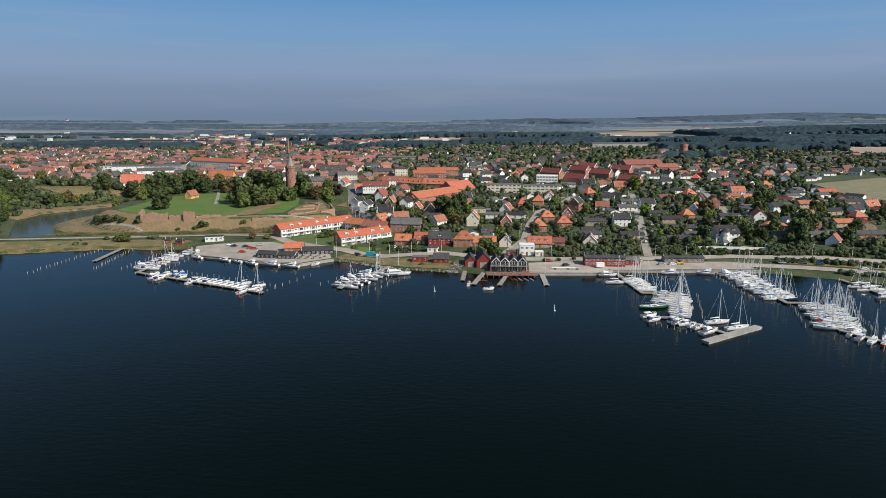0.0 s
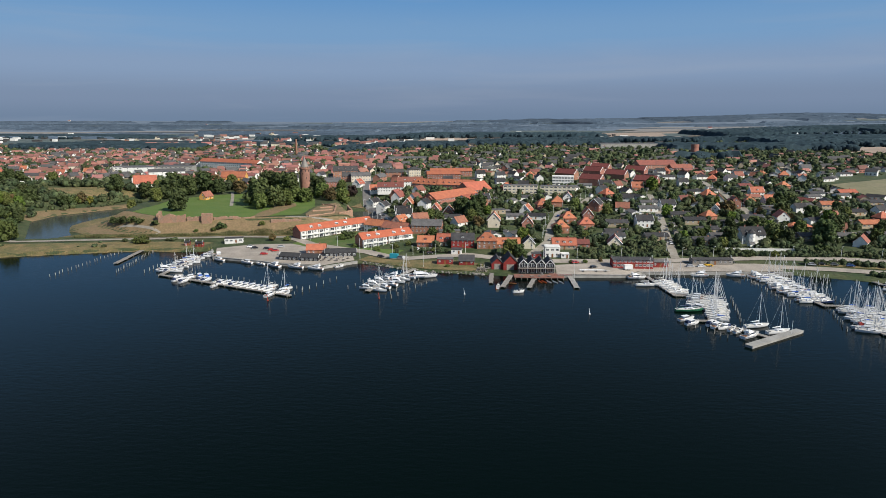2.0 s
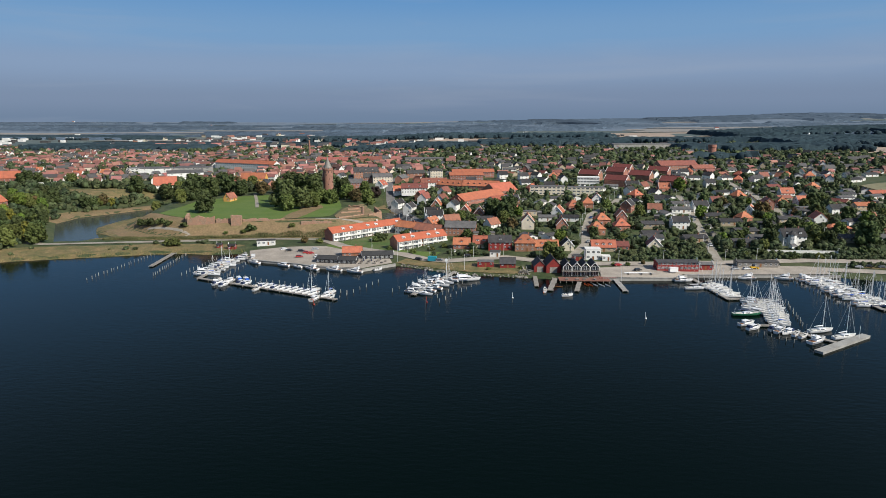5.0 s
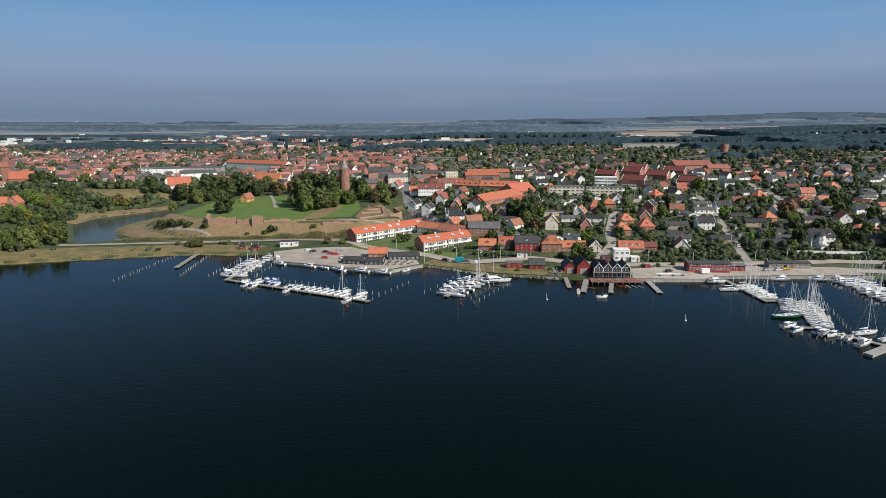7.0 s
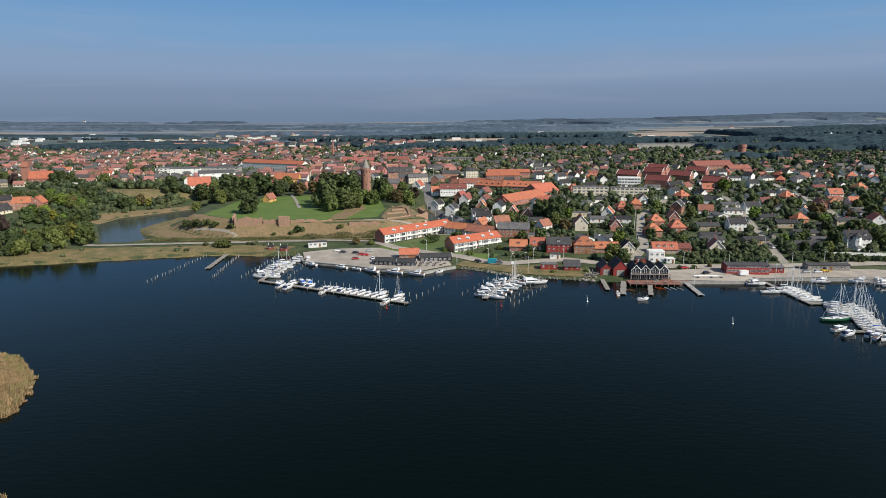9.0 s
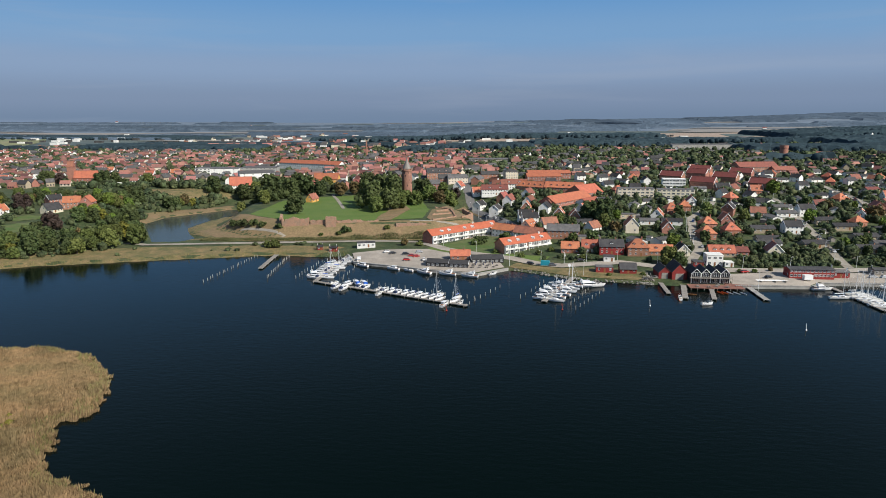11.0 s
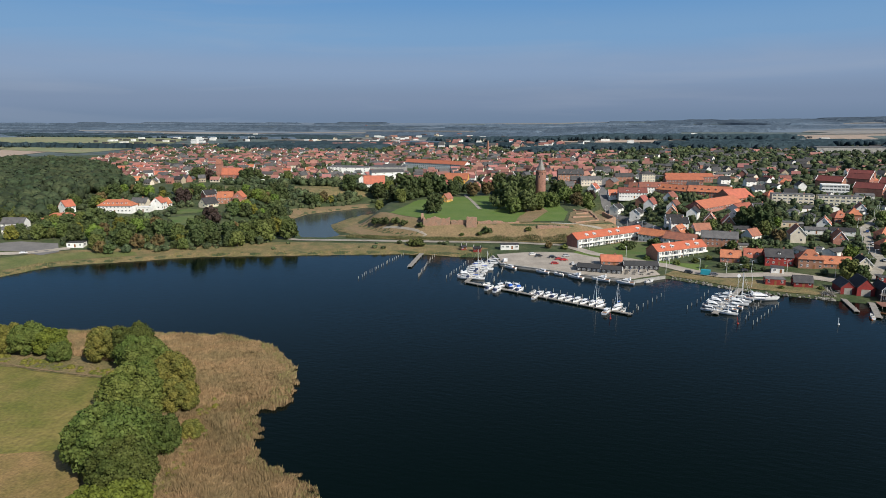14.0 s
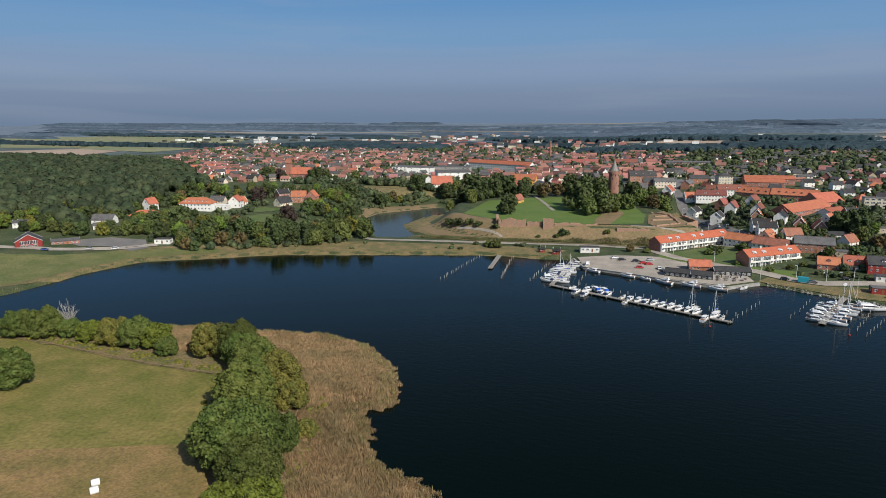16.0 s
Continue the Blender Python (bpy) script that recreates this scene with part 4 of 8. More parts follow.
def motorboat(label, length, hull="hull_white", fly=False, canvas=None, low=False):
    beam, free = length * 0.34, 0.7 + length * 0.045
    b = thing("motor_boat", label, "motorboat", "boats in the harbour")
    h, deck = hull_shape(length, beam, free, 0.9, length * 0.09, 0.45)
    part("hull", h, M[hull], b, smooth_faces=True)
    part("deck", deck, M["deck_cream"], b)
    part("rubbing_strip", Shape().box(-length * 0.49, length * 0.1, -beam * 0.505, beam * 0.505, free * 0.62, free * 0.72), M["canvas_navy"], b)
    if low:
        part("windscreen", cabin_shape(-length * 0.02, length * 0.2, beam * 0.36, beam * 0.25, free, free + 0.5, 0.75), M["pane"], b)
        part("bench", Shape().box(-length * 0.4, -length * 0.3, -beam * 0.36, beam * 0.36, free - 0.1, free + 0.35).box(-length * 0.16, -length * 0.08, -beam * 0.3, beam * 0.3, free - 0.1, free + 0.4), M["deck_cream"], b)
    else:
        part("cabin", cabin_shape(-length * 0.22, length * 0.28, beam * 0.4, beam * 0.26, free, free + 1.05, 1.1), M["hull_white"], b)
        part("cabin_window", cabin_shape(-length * 0.19, length * 0.24, beam * 0.395, beam * 0.28, free + 0.45, free + 0.85, 0.7), M["pane"], b)
        part("cabin_roof", Shape().box(-length * 0.3, length * 0.14, -beam * 0.36, beam * 0.36, free + 1.05, free + 1.14), M["hull_white"], b)
        part("foredeck_hatch", Shape().box(length * 0.3, length * 0.36, -beam * 0.08, beam * 0.08, free + 0.2, free + 0.32), M["pane"], b)
    if fly:
        part("flybridge", cabin_shape(-length * 0.25, length * 0.08, beam * 0.34, beam * 0.28, free + 1.14, free + 1.75, 0.5), M["hull_white"], b)
        part("radar_arch", Shape().box(-length * 0.27, -length * 0.22, -beam * 0.34, beam * 0.34, free + 2.2, free + 2.35).box(-length * 0.27, -length * 0.22, -beam * 0.36, -beam * 0.32, free + 1.1, free + 2.35).box(-length * 0.27, -length * 0.22, beam * 0.32, beam * 0.36, free + 1.1, free + 2.35), M["hull_white"], b)
    if canvas:
        part("cockpit_cover", cabin_shape(-length * 0.46, -length * 0.2, beam * 0.4, beam * 0.38, free, free + 0.95, 0.3), M[canvas], b)
    else:
        part("cockpit_sole", Shape().box(-length * 0.46, -length * 0.24, -beam * 0.34, beam * 0.34, free - 0.1, free - 0.02), M["teak"], b)
    rail = Shape()
    for sy in (-1, 1):
        rail.tube((length * 0.1, sy * beam * 0.44, free + 0.7), (length * 0.5, sy * 0.15, free + 0.95), 0.025, 0.025, 4)
        for k in (0.12, 0.3, 0.46):
            rail.tube((length * k, sy * beam * (0.44 - max(0, k - 0.12) * 0.7), free + 0.1), (length * k, sy * beam * (0.44 - max(0, k - 0.12) * 0.7), free + 0.78), 0.02, 0.02, 4)
    part("pulpit_rail", rail, M["alloy"], b)
    return b


BOATS = {
    "sail9": sailboat("white sailing boat with a pale sail cover, moored", 9.2, cover="deck_cream"),
    "sail10": sailboat("white sailing yacht with a tall bare mast, moored", 10.6, cover="hull_white"),
    "sail8": sailboat("small white sailing boat with a blue sail cover", 7.8, cover="canvas_blue"),
    "sail_green": sailboat("green-hulled sailing boat, moored at the jetty", 11.5, hull="hull_green"),
    "sail_blue": sailboat("navy-hulled sailing boat, moored", 9.6, hull="hull_blue"),
    "sail_red": sailboat("small red-hulled sailing boat, moored", 7.6, hull="hull_red", cover="canvas_red"),
    "motor8": motorboat("white motor cruiser with a closed cabin, moored", 7.2),
    "motor9": motorboat("white motor yacht with a flybridge, moored", 8.8, fly=True),
    "motor7": motorboat("white motor boat with a navy cockpit cover", 6.4, canvas="canvas_navy"),
    "motor_red": motorboat("white motor boat with a red cockpit cover", 6.8, canvas="canvas_red"),
    "motor_blue": motorboat("white motor boat under a bright blue cover", 7.6, canvas="canvas_blue"),
    "launch": motorboat("open white motor launch with a low windscreen", 5.2, low=True),
    "big": motorboat("large white flybridge yacht", 14.5, fly=True),
}
AFLOAT = set()


def moor(kind, x, y, heading):
    """Puts a boat of that kind on the water; heading is the bow's turn from +x in degrees."""
    m = pose(x, y, 0.0, 0, 0, heading)
    if kind in AFLOAT:
        return repeat(BOATS[kind], m)
    AFLOAT.add(kind)
    BOATS[kind].matrix_basis = m
    return BOATS[kind]


# ---- harbour: quays, jetties, boats ----
TAKEN = []     # places that stay free of scattered houses: x, y, radius
strip("shore_road", [(-312, 426), (-297, 420), (-222, 430), (-150, 438), (-118, 436)], 5.5, M["path"], "pale gravel road along the shore meadow", "road")
strip("villa_road", [(-560, 330), (-505, 312), (-470, 322), (-440, 345), (-425, 362)], 7.0, M["quay"], "pale asphalt road and yard by the red hall", "road")
strip("harbour_road", [(-118, 436), (-100, 412), (-78, 397), (-60, 388.5), (-48, 377), (-34, 371), (-18, 374), (0, 377), (24, 365), (44, 361), (70, 361), (125, 364), (170, 368), (215, 362), (300, 330), (420, 285)], 8.0, M["quay"], "pale worn harbour road", "road")
strip("marina_road", [(120, 352), (160, 352), (195, 343), (230, 330), (300, 300), (400, 262)], 8.0, M["quay"], "pale gravel road behind the marina", "road")
strip("hill_street", [(120, 366), (128, 400), (140, 450), (152, 500), (165, 560)], 5.0, M["path"], "pale street running uphill between gardens", "road")
strip("east_street", [(215, 400), (207, 425), (212, 470), (220, 515), (232, 570), (240, 640)], 5.5, M["path"], "pale street running uphill between houses", "road")
strip("mid_street", [(36, 372), (52, 402), (60, 440), (72, 480), (95, 515), (110, 545)], 5.5, M["path"], "pale street running uphill past villas", "road")
strip("castle_street", [(-52, 455), (-56, 480), (-70, 540), (-86, 605), (-92, 660), (-80, 730)], 8.0, M["asphalt"], "grey street below the castle mound", "road")
strip("field_street", [(262, 470), (300, 505), (330, 470), (345, 440)], 6.0, M["path"], "pale lane between bungalows", "road")
laid("shore_reeds_strip", [(-415, 275), (-415, 293), (-406, 326), (-393, 334), (-365, 351), (-336, 368), (-302, 377), (-268, 387), (-227, 398), (-205, 402), (-180, 399), (-165, 420), (-215, 424), (-300, 411), (-385, 378), (-430, 352), (-448, 320), (-450, 270), (-430, 250)],
     M["rough_grass"], "rough tawny grass along the shore", "grass", 0.12, wobble=1.5)
laid("sports_meadow", [(-432, 250), (-424, 275), (-423, 296), (-415, 325), (-399, 342), (-372, 357), (-380, 364), (-408, 357), (-436, 338), (-458, 314), (-480, 302), (-560, 282), (-560, 205), (-500, 210)], M["shore_grass"], "flat green playing field and meadow beside the water", "grass", 0.24, wobble=1.5)
laid("car_park", [(-158, 404), (-152, 383), (-141, 378), (-108, 364.5), (-82, 357), (-66, 370), (-70, 386), (-100, 402), (-112, 412), (-140, 410)], M["quay"], "pale gravel car park on the quay", "car park", 0.35)
laid("apron", [(46, 335), (83, 335), (91, 342), (170, 341), (168, 352), (120, 358), (80, 358), (48, 352)], M["quay"], "pale concrete slipway apron", "quay", 0.4)
laid("quay_verge", [(-108, 428), (-112, 412), (-98, 402), (-72, 390), (-44, 378), (-38, 392), (-60, 398), (-70, 402), (-100, 420)], M["lawn"], "green verge before the terraced houses", "grass", 0.18)
laid("courtyard_lawn", [(-106, 424), (-68, 396), (-58, 402), (-32, 421), (-40, 440), (-62, 462), (-76, 458)], M["garden_grass"], "garden lawn between the terraced houses", "grass", 0.22)


laid("rocky_verge", [(-64, 371), (-47, 362), (-34, 353), (-21, 348), (2, 343), (9, 342), (8, 356), (-6, 364), (-20, 367), (-34, 366), (-48, 371), (-58, 379)], M["rough_grass"], "tawny rough verge above the rocks", "grass", 0.2)


def wall_along(name, line, top, mat, label, thick=0.8):
    """A quay wall along a line, with a proud cap."""
    s = Shape()
    for (ax, ay), (bx, by) in zip(line, line[1:]):
        d = math.hypot(bx - ax, by - ay)
        ox, oy = -(by - ay) / d * thick / 2, (bx - ax) / d * thick / 2
        for k, z0, z1 in ((1.0, -2.5, top - 0.15), (1.35, top - 0.15, top + 0.1)):
            s.add([(ax - ox * k, ay - oy * k, z0), (bx - ox * k, by - oy * k, z0), (bx + ox * k, by + oy * k, z0), (ax + ox * k, ay + oy * k, z0),
                   (ax - ox * k, ay - oy * k, z1), (bx - ox * k, by - oy * k, z1), (bx + ox * k, by + oy * k, z1), (ax + ox * k, ay + oy * k, z1)],
                  [(3, 2, 1, 0), (4, 5, 6, 7), (0, 1, 5, 4), (1, 2, 6, 5), (2, 3, 7, 6), (3, 0, 4, 7)])
    return solid(name, s, mat, label, "quay", kind="structure")


wall_along("quay_west", [(-160, 401), (-152.5, 380.5), (-141, 375.5), (-122, 368.5), (-108, 361.5), (-81, 353.5), (-64, 367)], 1.45, M["concrete"], "concrete quay wall of the small harbour")
wall_along("quay_east", [(46, 332.5), (83, 332.5), (92, 339.5), (125, 338.5), (172, 337.5)], 1.5, M["concrete"], "concrete quay wall of the marina")
PILE = Shape().tube((0, 0, -2.5), (0, 0, 0.7), 0.14, 0.13, 7).mesh("pile", M["post"])


def jetty(label, line, width, group="jetties", mat="timber_grey", deck=0.75, piles=True):
    """A plank jetty along a line, with side beams and piles."""
    j = thing("jetty", label, "jetty", group)
    s = Shape()
    rows = []
    for i, (x, y) in enumerate(line):
        (px, py), (qx, qy) = line[max(0, i - 1)], line[min(len(line) - 1, i + 1)]
        ways = [Vector((b[0] - a[0], b[1] - a[1])).normalized() for a, b in (((px, py), (x, y)), ((x, y), (qx, qy))) if a != b]
        bend = sum(ways, Vector((0, 0))).normalized()
        half = width / 2 / max(0.45, bend.dot(ways[0]))
        ox, oy = -bend.y * half, bend.x * half
        rows += [(x - ox, y - oy, deck - 0.22), (x + ox, y + oy, deck - 0.22), (x + ox, y + oy, deck), (x - ox, y - oy, deck)]
    n = len(line)
    s.add(rows, [(4 * i + k, 4 * i + (k + 1) % 4, 4 * i + 4 + (k + 1) % 4, 4 * i + 4 + k) for i in range(n - 1) for k in range(4)] + [(3, 2, 1, 0), (4 * n - 4, 4 * n - 3, 4 * n - 2, 4 * n - 1)])
    for (ax, ay), (bx, by) in zip(line, line[1:]):
        d = math.hypot(bx - ax, by - ay)
        ux, uy = (bx - ax) / d, (by - ay) / d
        ox, oy = -uy * width / 2, ux * width / 2
        for k in (-0.8, 0.8):
            part("beam", Shape().tube((ax + ox * k, ay + oy * k, deck - 0.36), (bx + ox * k, by + oy * k, deck - 0.36), 0.16, 0.16, 4), M["post"], j)
        if piles:
            for i in range(int(d / 8) + 1):
                for k in (-1.1, 1.1):
                    part("pile", PILE, None, j, at=pose(ax + ux * i * 8 + ox * k, ay + uy * i * 8 + oy * k, 0.2))
    part("deck", s, M[mat], j)
    return j


jetty("long grey plank jetty with boats on both sides", [(-160, 403), (-165, 337), (-86, 296)], 2.2)
jetty("grey plank jetty with moored motor boats", [(-28, 356), (-51, 304)], 2.4)
jetty("grey plank marina jetty with sailing boats", [(93, 334), (95, 296), (108, 296), (96, 257), (110, 236)], 2.2)
jetty("grey plank marina jetty crowded with boats", [(155, 340), (155, 279), (168, 278), (156, 240), (165, 226), (186, 203)], 2.2)
jetty("grey plank jetty at the marina's far side", [(205, 321), (208, 292), (213, 250)], 2.2)
jetty("short stub jetty in the reeds", [(-205, 402), (-203, 365)], 2.6)
jetty("old wooden landing stage", [(12, 341), (10, 319.5)], 2.2)
jetty("old wooden landing stage", [(22, 336), (15.2, 311.5)], 2.6)
jetty("old wooden landing stage", [(33, 328), (28, 310)], 2.2)
jetty("concrete stub pier with a tall lamp mast", [(52.7, 334), (51.6, 310)], 2.6, mat="concrete")
jetty("low side jetty of the marina", [(96, 257), (88, 257.5)], 1.8)
head = Shape().box(-16.6, 16.6, -1.5, 1.5, -0.8, 1.0).box(-16.75, 16.75, -1.62, 1.62, 0.75, 0.98)
solid("pontoon_head", head, M["concrete"], "concrete pontoon across the jetty's end", "pontoon", m=pose(111.6, 235.8, 0, 0, 0, 32))

dice = random.Random(5)
POST = Shape().tube((0, 0, -2.0), (0, 0, 1.7), 0.16, 0.14, 7).box(-0.17, 0.17, -0.17, 0.17, 1.5, 1.58).mesh("mooring_post", [M["post"]])


def post(x, y, z=0.0):
    ob = new("mooring_post", POST)
    ob.matrix_basis = pose(x, y, z + dice.uniform(-0.4, 0.3), dice.uniform(-2, 2), dice.uniform(-2, 2), dice.uniform(0, 90))
    return tagged(ob, "pale weathered wooden mooring post standing in the water", "post", "mooring posts")


def berths(a, b, side, kinds, count, skip=0.0, posts=True, gap=1.6, first=0.04, last=0.97):
    """Boats side by side along a jetty, bows to it; side +1 is its left."""
    d = math.hypot(b[0] - a[0], b[1] - a[1])
    ux, uy = (b[0] - a[0]) / d, (b[1] - a[1]) / d
    ox, oy = -uy * side, ux * side
    for i in range(count):
        k = first + (last - first) * (i + 0.5) / count
        if dice.random() < skip:
            continue
        kind = dice.choice(kinds)
        half = BOATS[kind].children[0].dimensions.x / 2
        reach = gap + half + dice.uniform(-0.2, 0.5)
        x, y = a[0] + ux * d * k + ox * reach, a[1] + uy * d * k + oy * reach
        turn = math.degrees(math.atan2(-oy, -ox)) + dice.uniform(-4, 4)
        if dice.random() < 0.35:
            turn += 180
        moor(kind, x, y, turn)
    if posts:
        for i in range(count + 1):
            k = first + (last - first) * i / count
            reach = gap + 10.5 + dice.uniform(-0.4, 0.4)
            post(a[0] + ux * d * k + ox * reach, a[1] + uy * d * k + oy * reach)


bpy.context.view_layer.update()
SAILS = ["sail9", "sail10", "sail9", "sail10", "sail9", "sail10", "sail8", "sail_blue"]
berths((-160.5, 395), (-164.5, 342), 1, ["motor7", "launch", "motor8", "sail8"], 9, posts=True)
berths((-160.5, 385), (-165, 342), -1, ["motor8", "motor7", "sail8", "motor9"], 9, posts=True)
berths((-165, 337), (-86, 296), 1, ["motor7", "motor8", "motor7", "launch", "motor_red"], 20, skip=0.4, first=0.1)
berths((-165, 337), (-86, 296), -1, ["motor7", "launch", "motor7", "motor8"], 15, skip=0.62, posts=False, last=0.92)
moor("motor_blue", -143, 334, 120), moor("motor_blue", -139, 333, 120)
moor("sail9", -100, 312, -118), moor("sail8", -91, 308, -118)
berths((-28, 352), (-51, 304), -1, ["motor9", "motor8", "motor9"], 5, first=0.35)
berths((-28, 352), (-51, 304), 1, ["motor9", "sail9", "motor8"], 6, first=0.3)
moor("big", -25.5, 333.6, 3)
berths((93, 330), (95, 298), 1, ["sail10", "sail9", "sail10", "sail9"], 7, posts=False, first=0.2)
berths((108, 296), (96, 257), -1, ["sail9", "motor8", "sail10"], 6, last=0.6, posts=False)
berths((108, 296), (96, 257), 1, SAILS, 11)
moor("sail_green", 92.5, 272.7, 2)
berths((96, 257), (110, 236), -1, ["motor7", "motor8", "launch"], 5, last=0.6)
moor("motor8", 86.6, 259.5, 20), moor("motor7", 87, 254, 22)
moor("sail10", 111.6, 250.8, 13), moor("sail10", 116.6, 243.6, 18), moor("motor9", 103.4, 238.6, 28)
moor("sail10", 87.6, 315.6, 2), moor("motor9", 87, 331, 0)
berths((155, 338), (155, 282), -1, ["motor8", "motor9", "sail8", "motor7", "sail9", "launch"], 15)
berths((155, 338), (155, 282), 1, SAILS + ["motor8"], 16)
berths((168, 276), (156, 240), -1, SAILS + ["motor8", "motor_red"], 11)
berths((168, 276), (156, 240), 1, SAILS, 13)
berths((156, 240), (186, 203), -1, ["motor8", "sail_red", "launch", "motor9", "sail9"], 11)
berths((156, 240), (186, 203), 1, SAILS, 9, skip=0.2)
berths((205, 318), (212, 255), -1, ["motor7", "sail_red", "sail9", "launch", "motor8"], 10, skip=0.3)
berths((205, 318), (212, 255), 1, SAILS, 10, skip=0.2)
for kind, x, y, turn in (("motor9", -151, 387.5, 105), ("motor8", -146.5, 374.6, 155), ("motor8", -128, 367.6, 160), ("launch", -119, 363.8, 158), ("motor9", -110, 359, 150), ("sail8", -110, 359, 150),
                         ("motor9", -97, 355.8, 164), ("motor9", -85, 351.6, 165), ("launch", -73, 357, 38), ("launch", 13, 312, 80), ("launch", 22, 303, 10), ("motor9", 122, 335.5, 185), ("motor9", 141, 335, 172)):
    if kind != "sail8":
        moor(kind, x, y, turn)
for i in range(20):
    post(-216 - 7 * i / 20 + dice.uniform(-.5, .5), 398 - 66 * i / 20), post(-196 + 3 * i / 17 + dice.uniform(-.5, .5), 399 - 57 * i / 20)
for i in range(8):
    post(-70 - i * 2.5, 330 - i * 5), post(-20 - i * 2.6, 325 - i * 4.6)

# ---- castle mound ----
laid("castle_lawn", [(-252, 492), (-226, 470), (-213, 463), (-150, 464), (-120, 476), (-118, 520), (-132, 590), (-160, 612), (-215, 608), (-250, 575)], M["lawn"], "mown green castle lawn", "grass", 0.2, wobble=1.0)
laid("castle_slope", [(-285, 470), (-262, 450), (-230, 444), (-150, 446), (-90, 446), (-70, 458), (-74, 480), (-96, 470), (-112, 462), (-150, 463), (-213, 462), (-226, 469), (-252, 491), (-272, 500)],
     M["dry_grass"], "dry straw-coloured grass slope below the castle walls", "grass", 0.2, wobble=2.0, step=4.0)
laid("dig_yard", [(-112, 462), (-96, 471), (-82, 480), (-90, 520), (-104, 545), (-116, 520), (-117, 478)], M["dry_grass"], "bare sandy yard of castle foundations", "yard", 0.25)
laid("pond_bank", [(-300, 438), (-264, 445), (-291, 470), (-304, 494), (-301, 530), (-290, 566), (-280, 560), (-282, 500), (-265, 470), (-245, 450), (-262, 440)], M["rough_grass"], "rough grass bank beside the pond", "grass", 0.12)
laid("west_bank", [(-345, 515), (-344, 546), (-320, 578), (-303, 603), (-312, 612), (-345, 580), (-362, 548), (-362, 512)], M["dry_grass"], "dry brown bank beside the pond", "grass", 0.2)
laid("moat_meadow", [(-262, 436), (-222, 434), (-150, 442), (-116, 441), (-95, 446), (-150, 445), (-230, 443)], M["rough_grass"], "reedy strip along the moat ditch", "grass", 0.28)
laid("street_bank", [(-68, 474), (-62, 480), (-65, 505), (-76, 550), (-91, 598), (-99, 588), (-84, 580), (-70, 538), (-67, 503)], M["dry_grass"], "dry grass bank below the street", "grass", 0.3, 4.0)
laid("pond", grown(POND, 5.0), M["pond_water"], "still castle pond reflecting the trees", "water", level=BASIN_Z)
laid("moat_pool", grown(MOAT, 4.0), M["pond_water"], "still moat pool below the mound", "water", level=BASIN_Z)
strip("castle_path", [(-216, 618), (-201, 571), (-187, 524)], 2.8, M["path"], "pale footpath across the castle lawn", "path", lift=0.4)

strip("slope_path", [(-222, 432), (-219, 440), (-213, 448), (-228, 456), (-250, 466)], 1.8, M["path"], "worn footpath from the road", "path", lift=0.35)
strip("ruin_path", [(-128, 463), (-112, 463), (-95, 466), (-80, 462), (-64, 450)], 2.0, M["path"], "sandy footpath along the foundations", "path", lift=0.4)


def ruin(label, x0, y0, x1, y1, top, thick, seed, drop=1.5):
    """A broken brick wall with a ragged top between two places."""
    rng = random.Random(seed)
    d = math.hypot(x1 - x0, y1 - y0)
    n = max(4, int(d / 0.7))
    s = Shape()
    base = min(ground_at(x0, y0), ground_at(x1, y1), ground_at((x0 + x1) / 2, (y0 + y1) / 2)) - 2.0
    rows = []
    for i in range(n + 1):
        k = i / n
        t = top - drop * (0.6 + 0.9 * noise.noise((k * d * 0.22, seed * 3.7, 0)) + 0.35 * noise.noise((k * d * 0.9, seed * 1.7, 4))) - 0.18 * rng.random()
        if rng.random() < 0.06:
            t -= drop * 0.6
        w = thick * 0.5
        bulge = 0.04 * rng.uniform(-1, 1)
        rows.append([(k * d, -w * 1.12 + bulge, base), (k * d, -w + bulge, (base + t) * 0.55), (k * d, -w + 0.1, t), (k * d, w - 0.1, t - 0.2 * rng.random()), (k * d, w * 1.1, base)])
    s.add([p for r in rows for p in r], [(5 * i + j, 5 * i + 5 + j, 5 * i + 6 + j, 5 * i + 1 + j) for i in range(n) for j in range(4)])
    s.add(rows[0], [(0, 1, 2, 3, 4)]).add(rows[-1], [(4, 3, 2, 1, 0)])
    turn = math.degrees(math.atan2(y1 - y0, x1 - x0))
    return solid("castle_ruin", s, M["brick_old"], label, "ruin", "castle ruins", m=pose(x0, y0, 0, 0, 0, turn))


ruin("tall broken stretch of red brick castle wall", -217, 456.5, -198, 457.5, 16.6, 2.2, 1, 2.4)
ruin("tall corner of ruined brick castle wall", -218, 457.5, -221, 470, 17.2, 2.0, 2)
ruin("low broken castle wall of old brick", -197, 457.8, -186.5, 458, 14.8, 1.8, 3, 1.6)
ruin("square brick tower stump of the castle", -186, 457, -179, 457.5, 16.8, 4.0, 4, 0.8)
ruin("long low crumbled brick wall on the slope", -178.5, 459.5, -160, 461.5, 14.0, 1.8, 5, 1.4)
ruin("low crumbled remnant of brick wall on the slope", -159, 461.5, -150, 463, 14.0, 1.5, 15, 1.4)
ruin("sloping brick-faced bank of the castle", -137, 457.5, -116, 459, 12.6, 3.0, 6, 0.9)
laid("castle_ditch", [(-153, 464), (-142, 465), (-138, 490), (-133, 520), (-138, 540), (-148, 528), (-152, 495)], M["dry_grass"], "dry worn ditch across the castle yard", "grass", 0.35, 4.0, wobble=1.5)
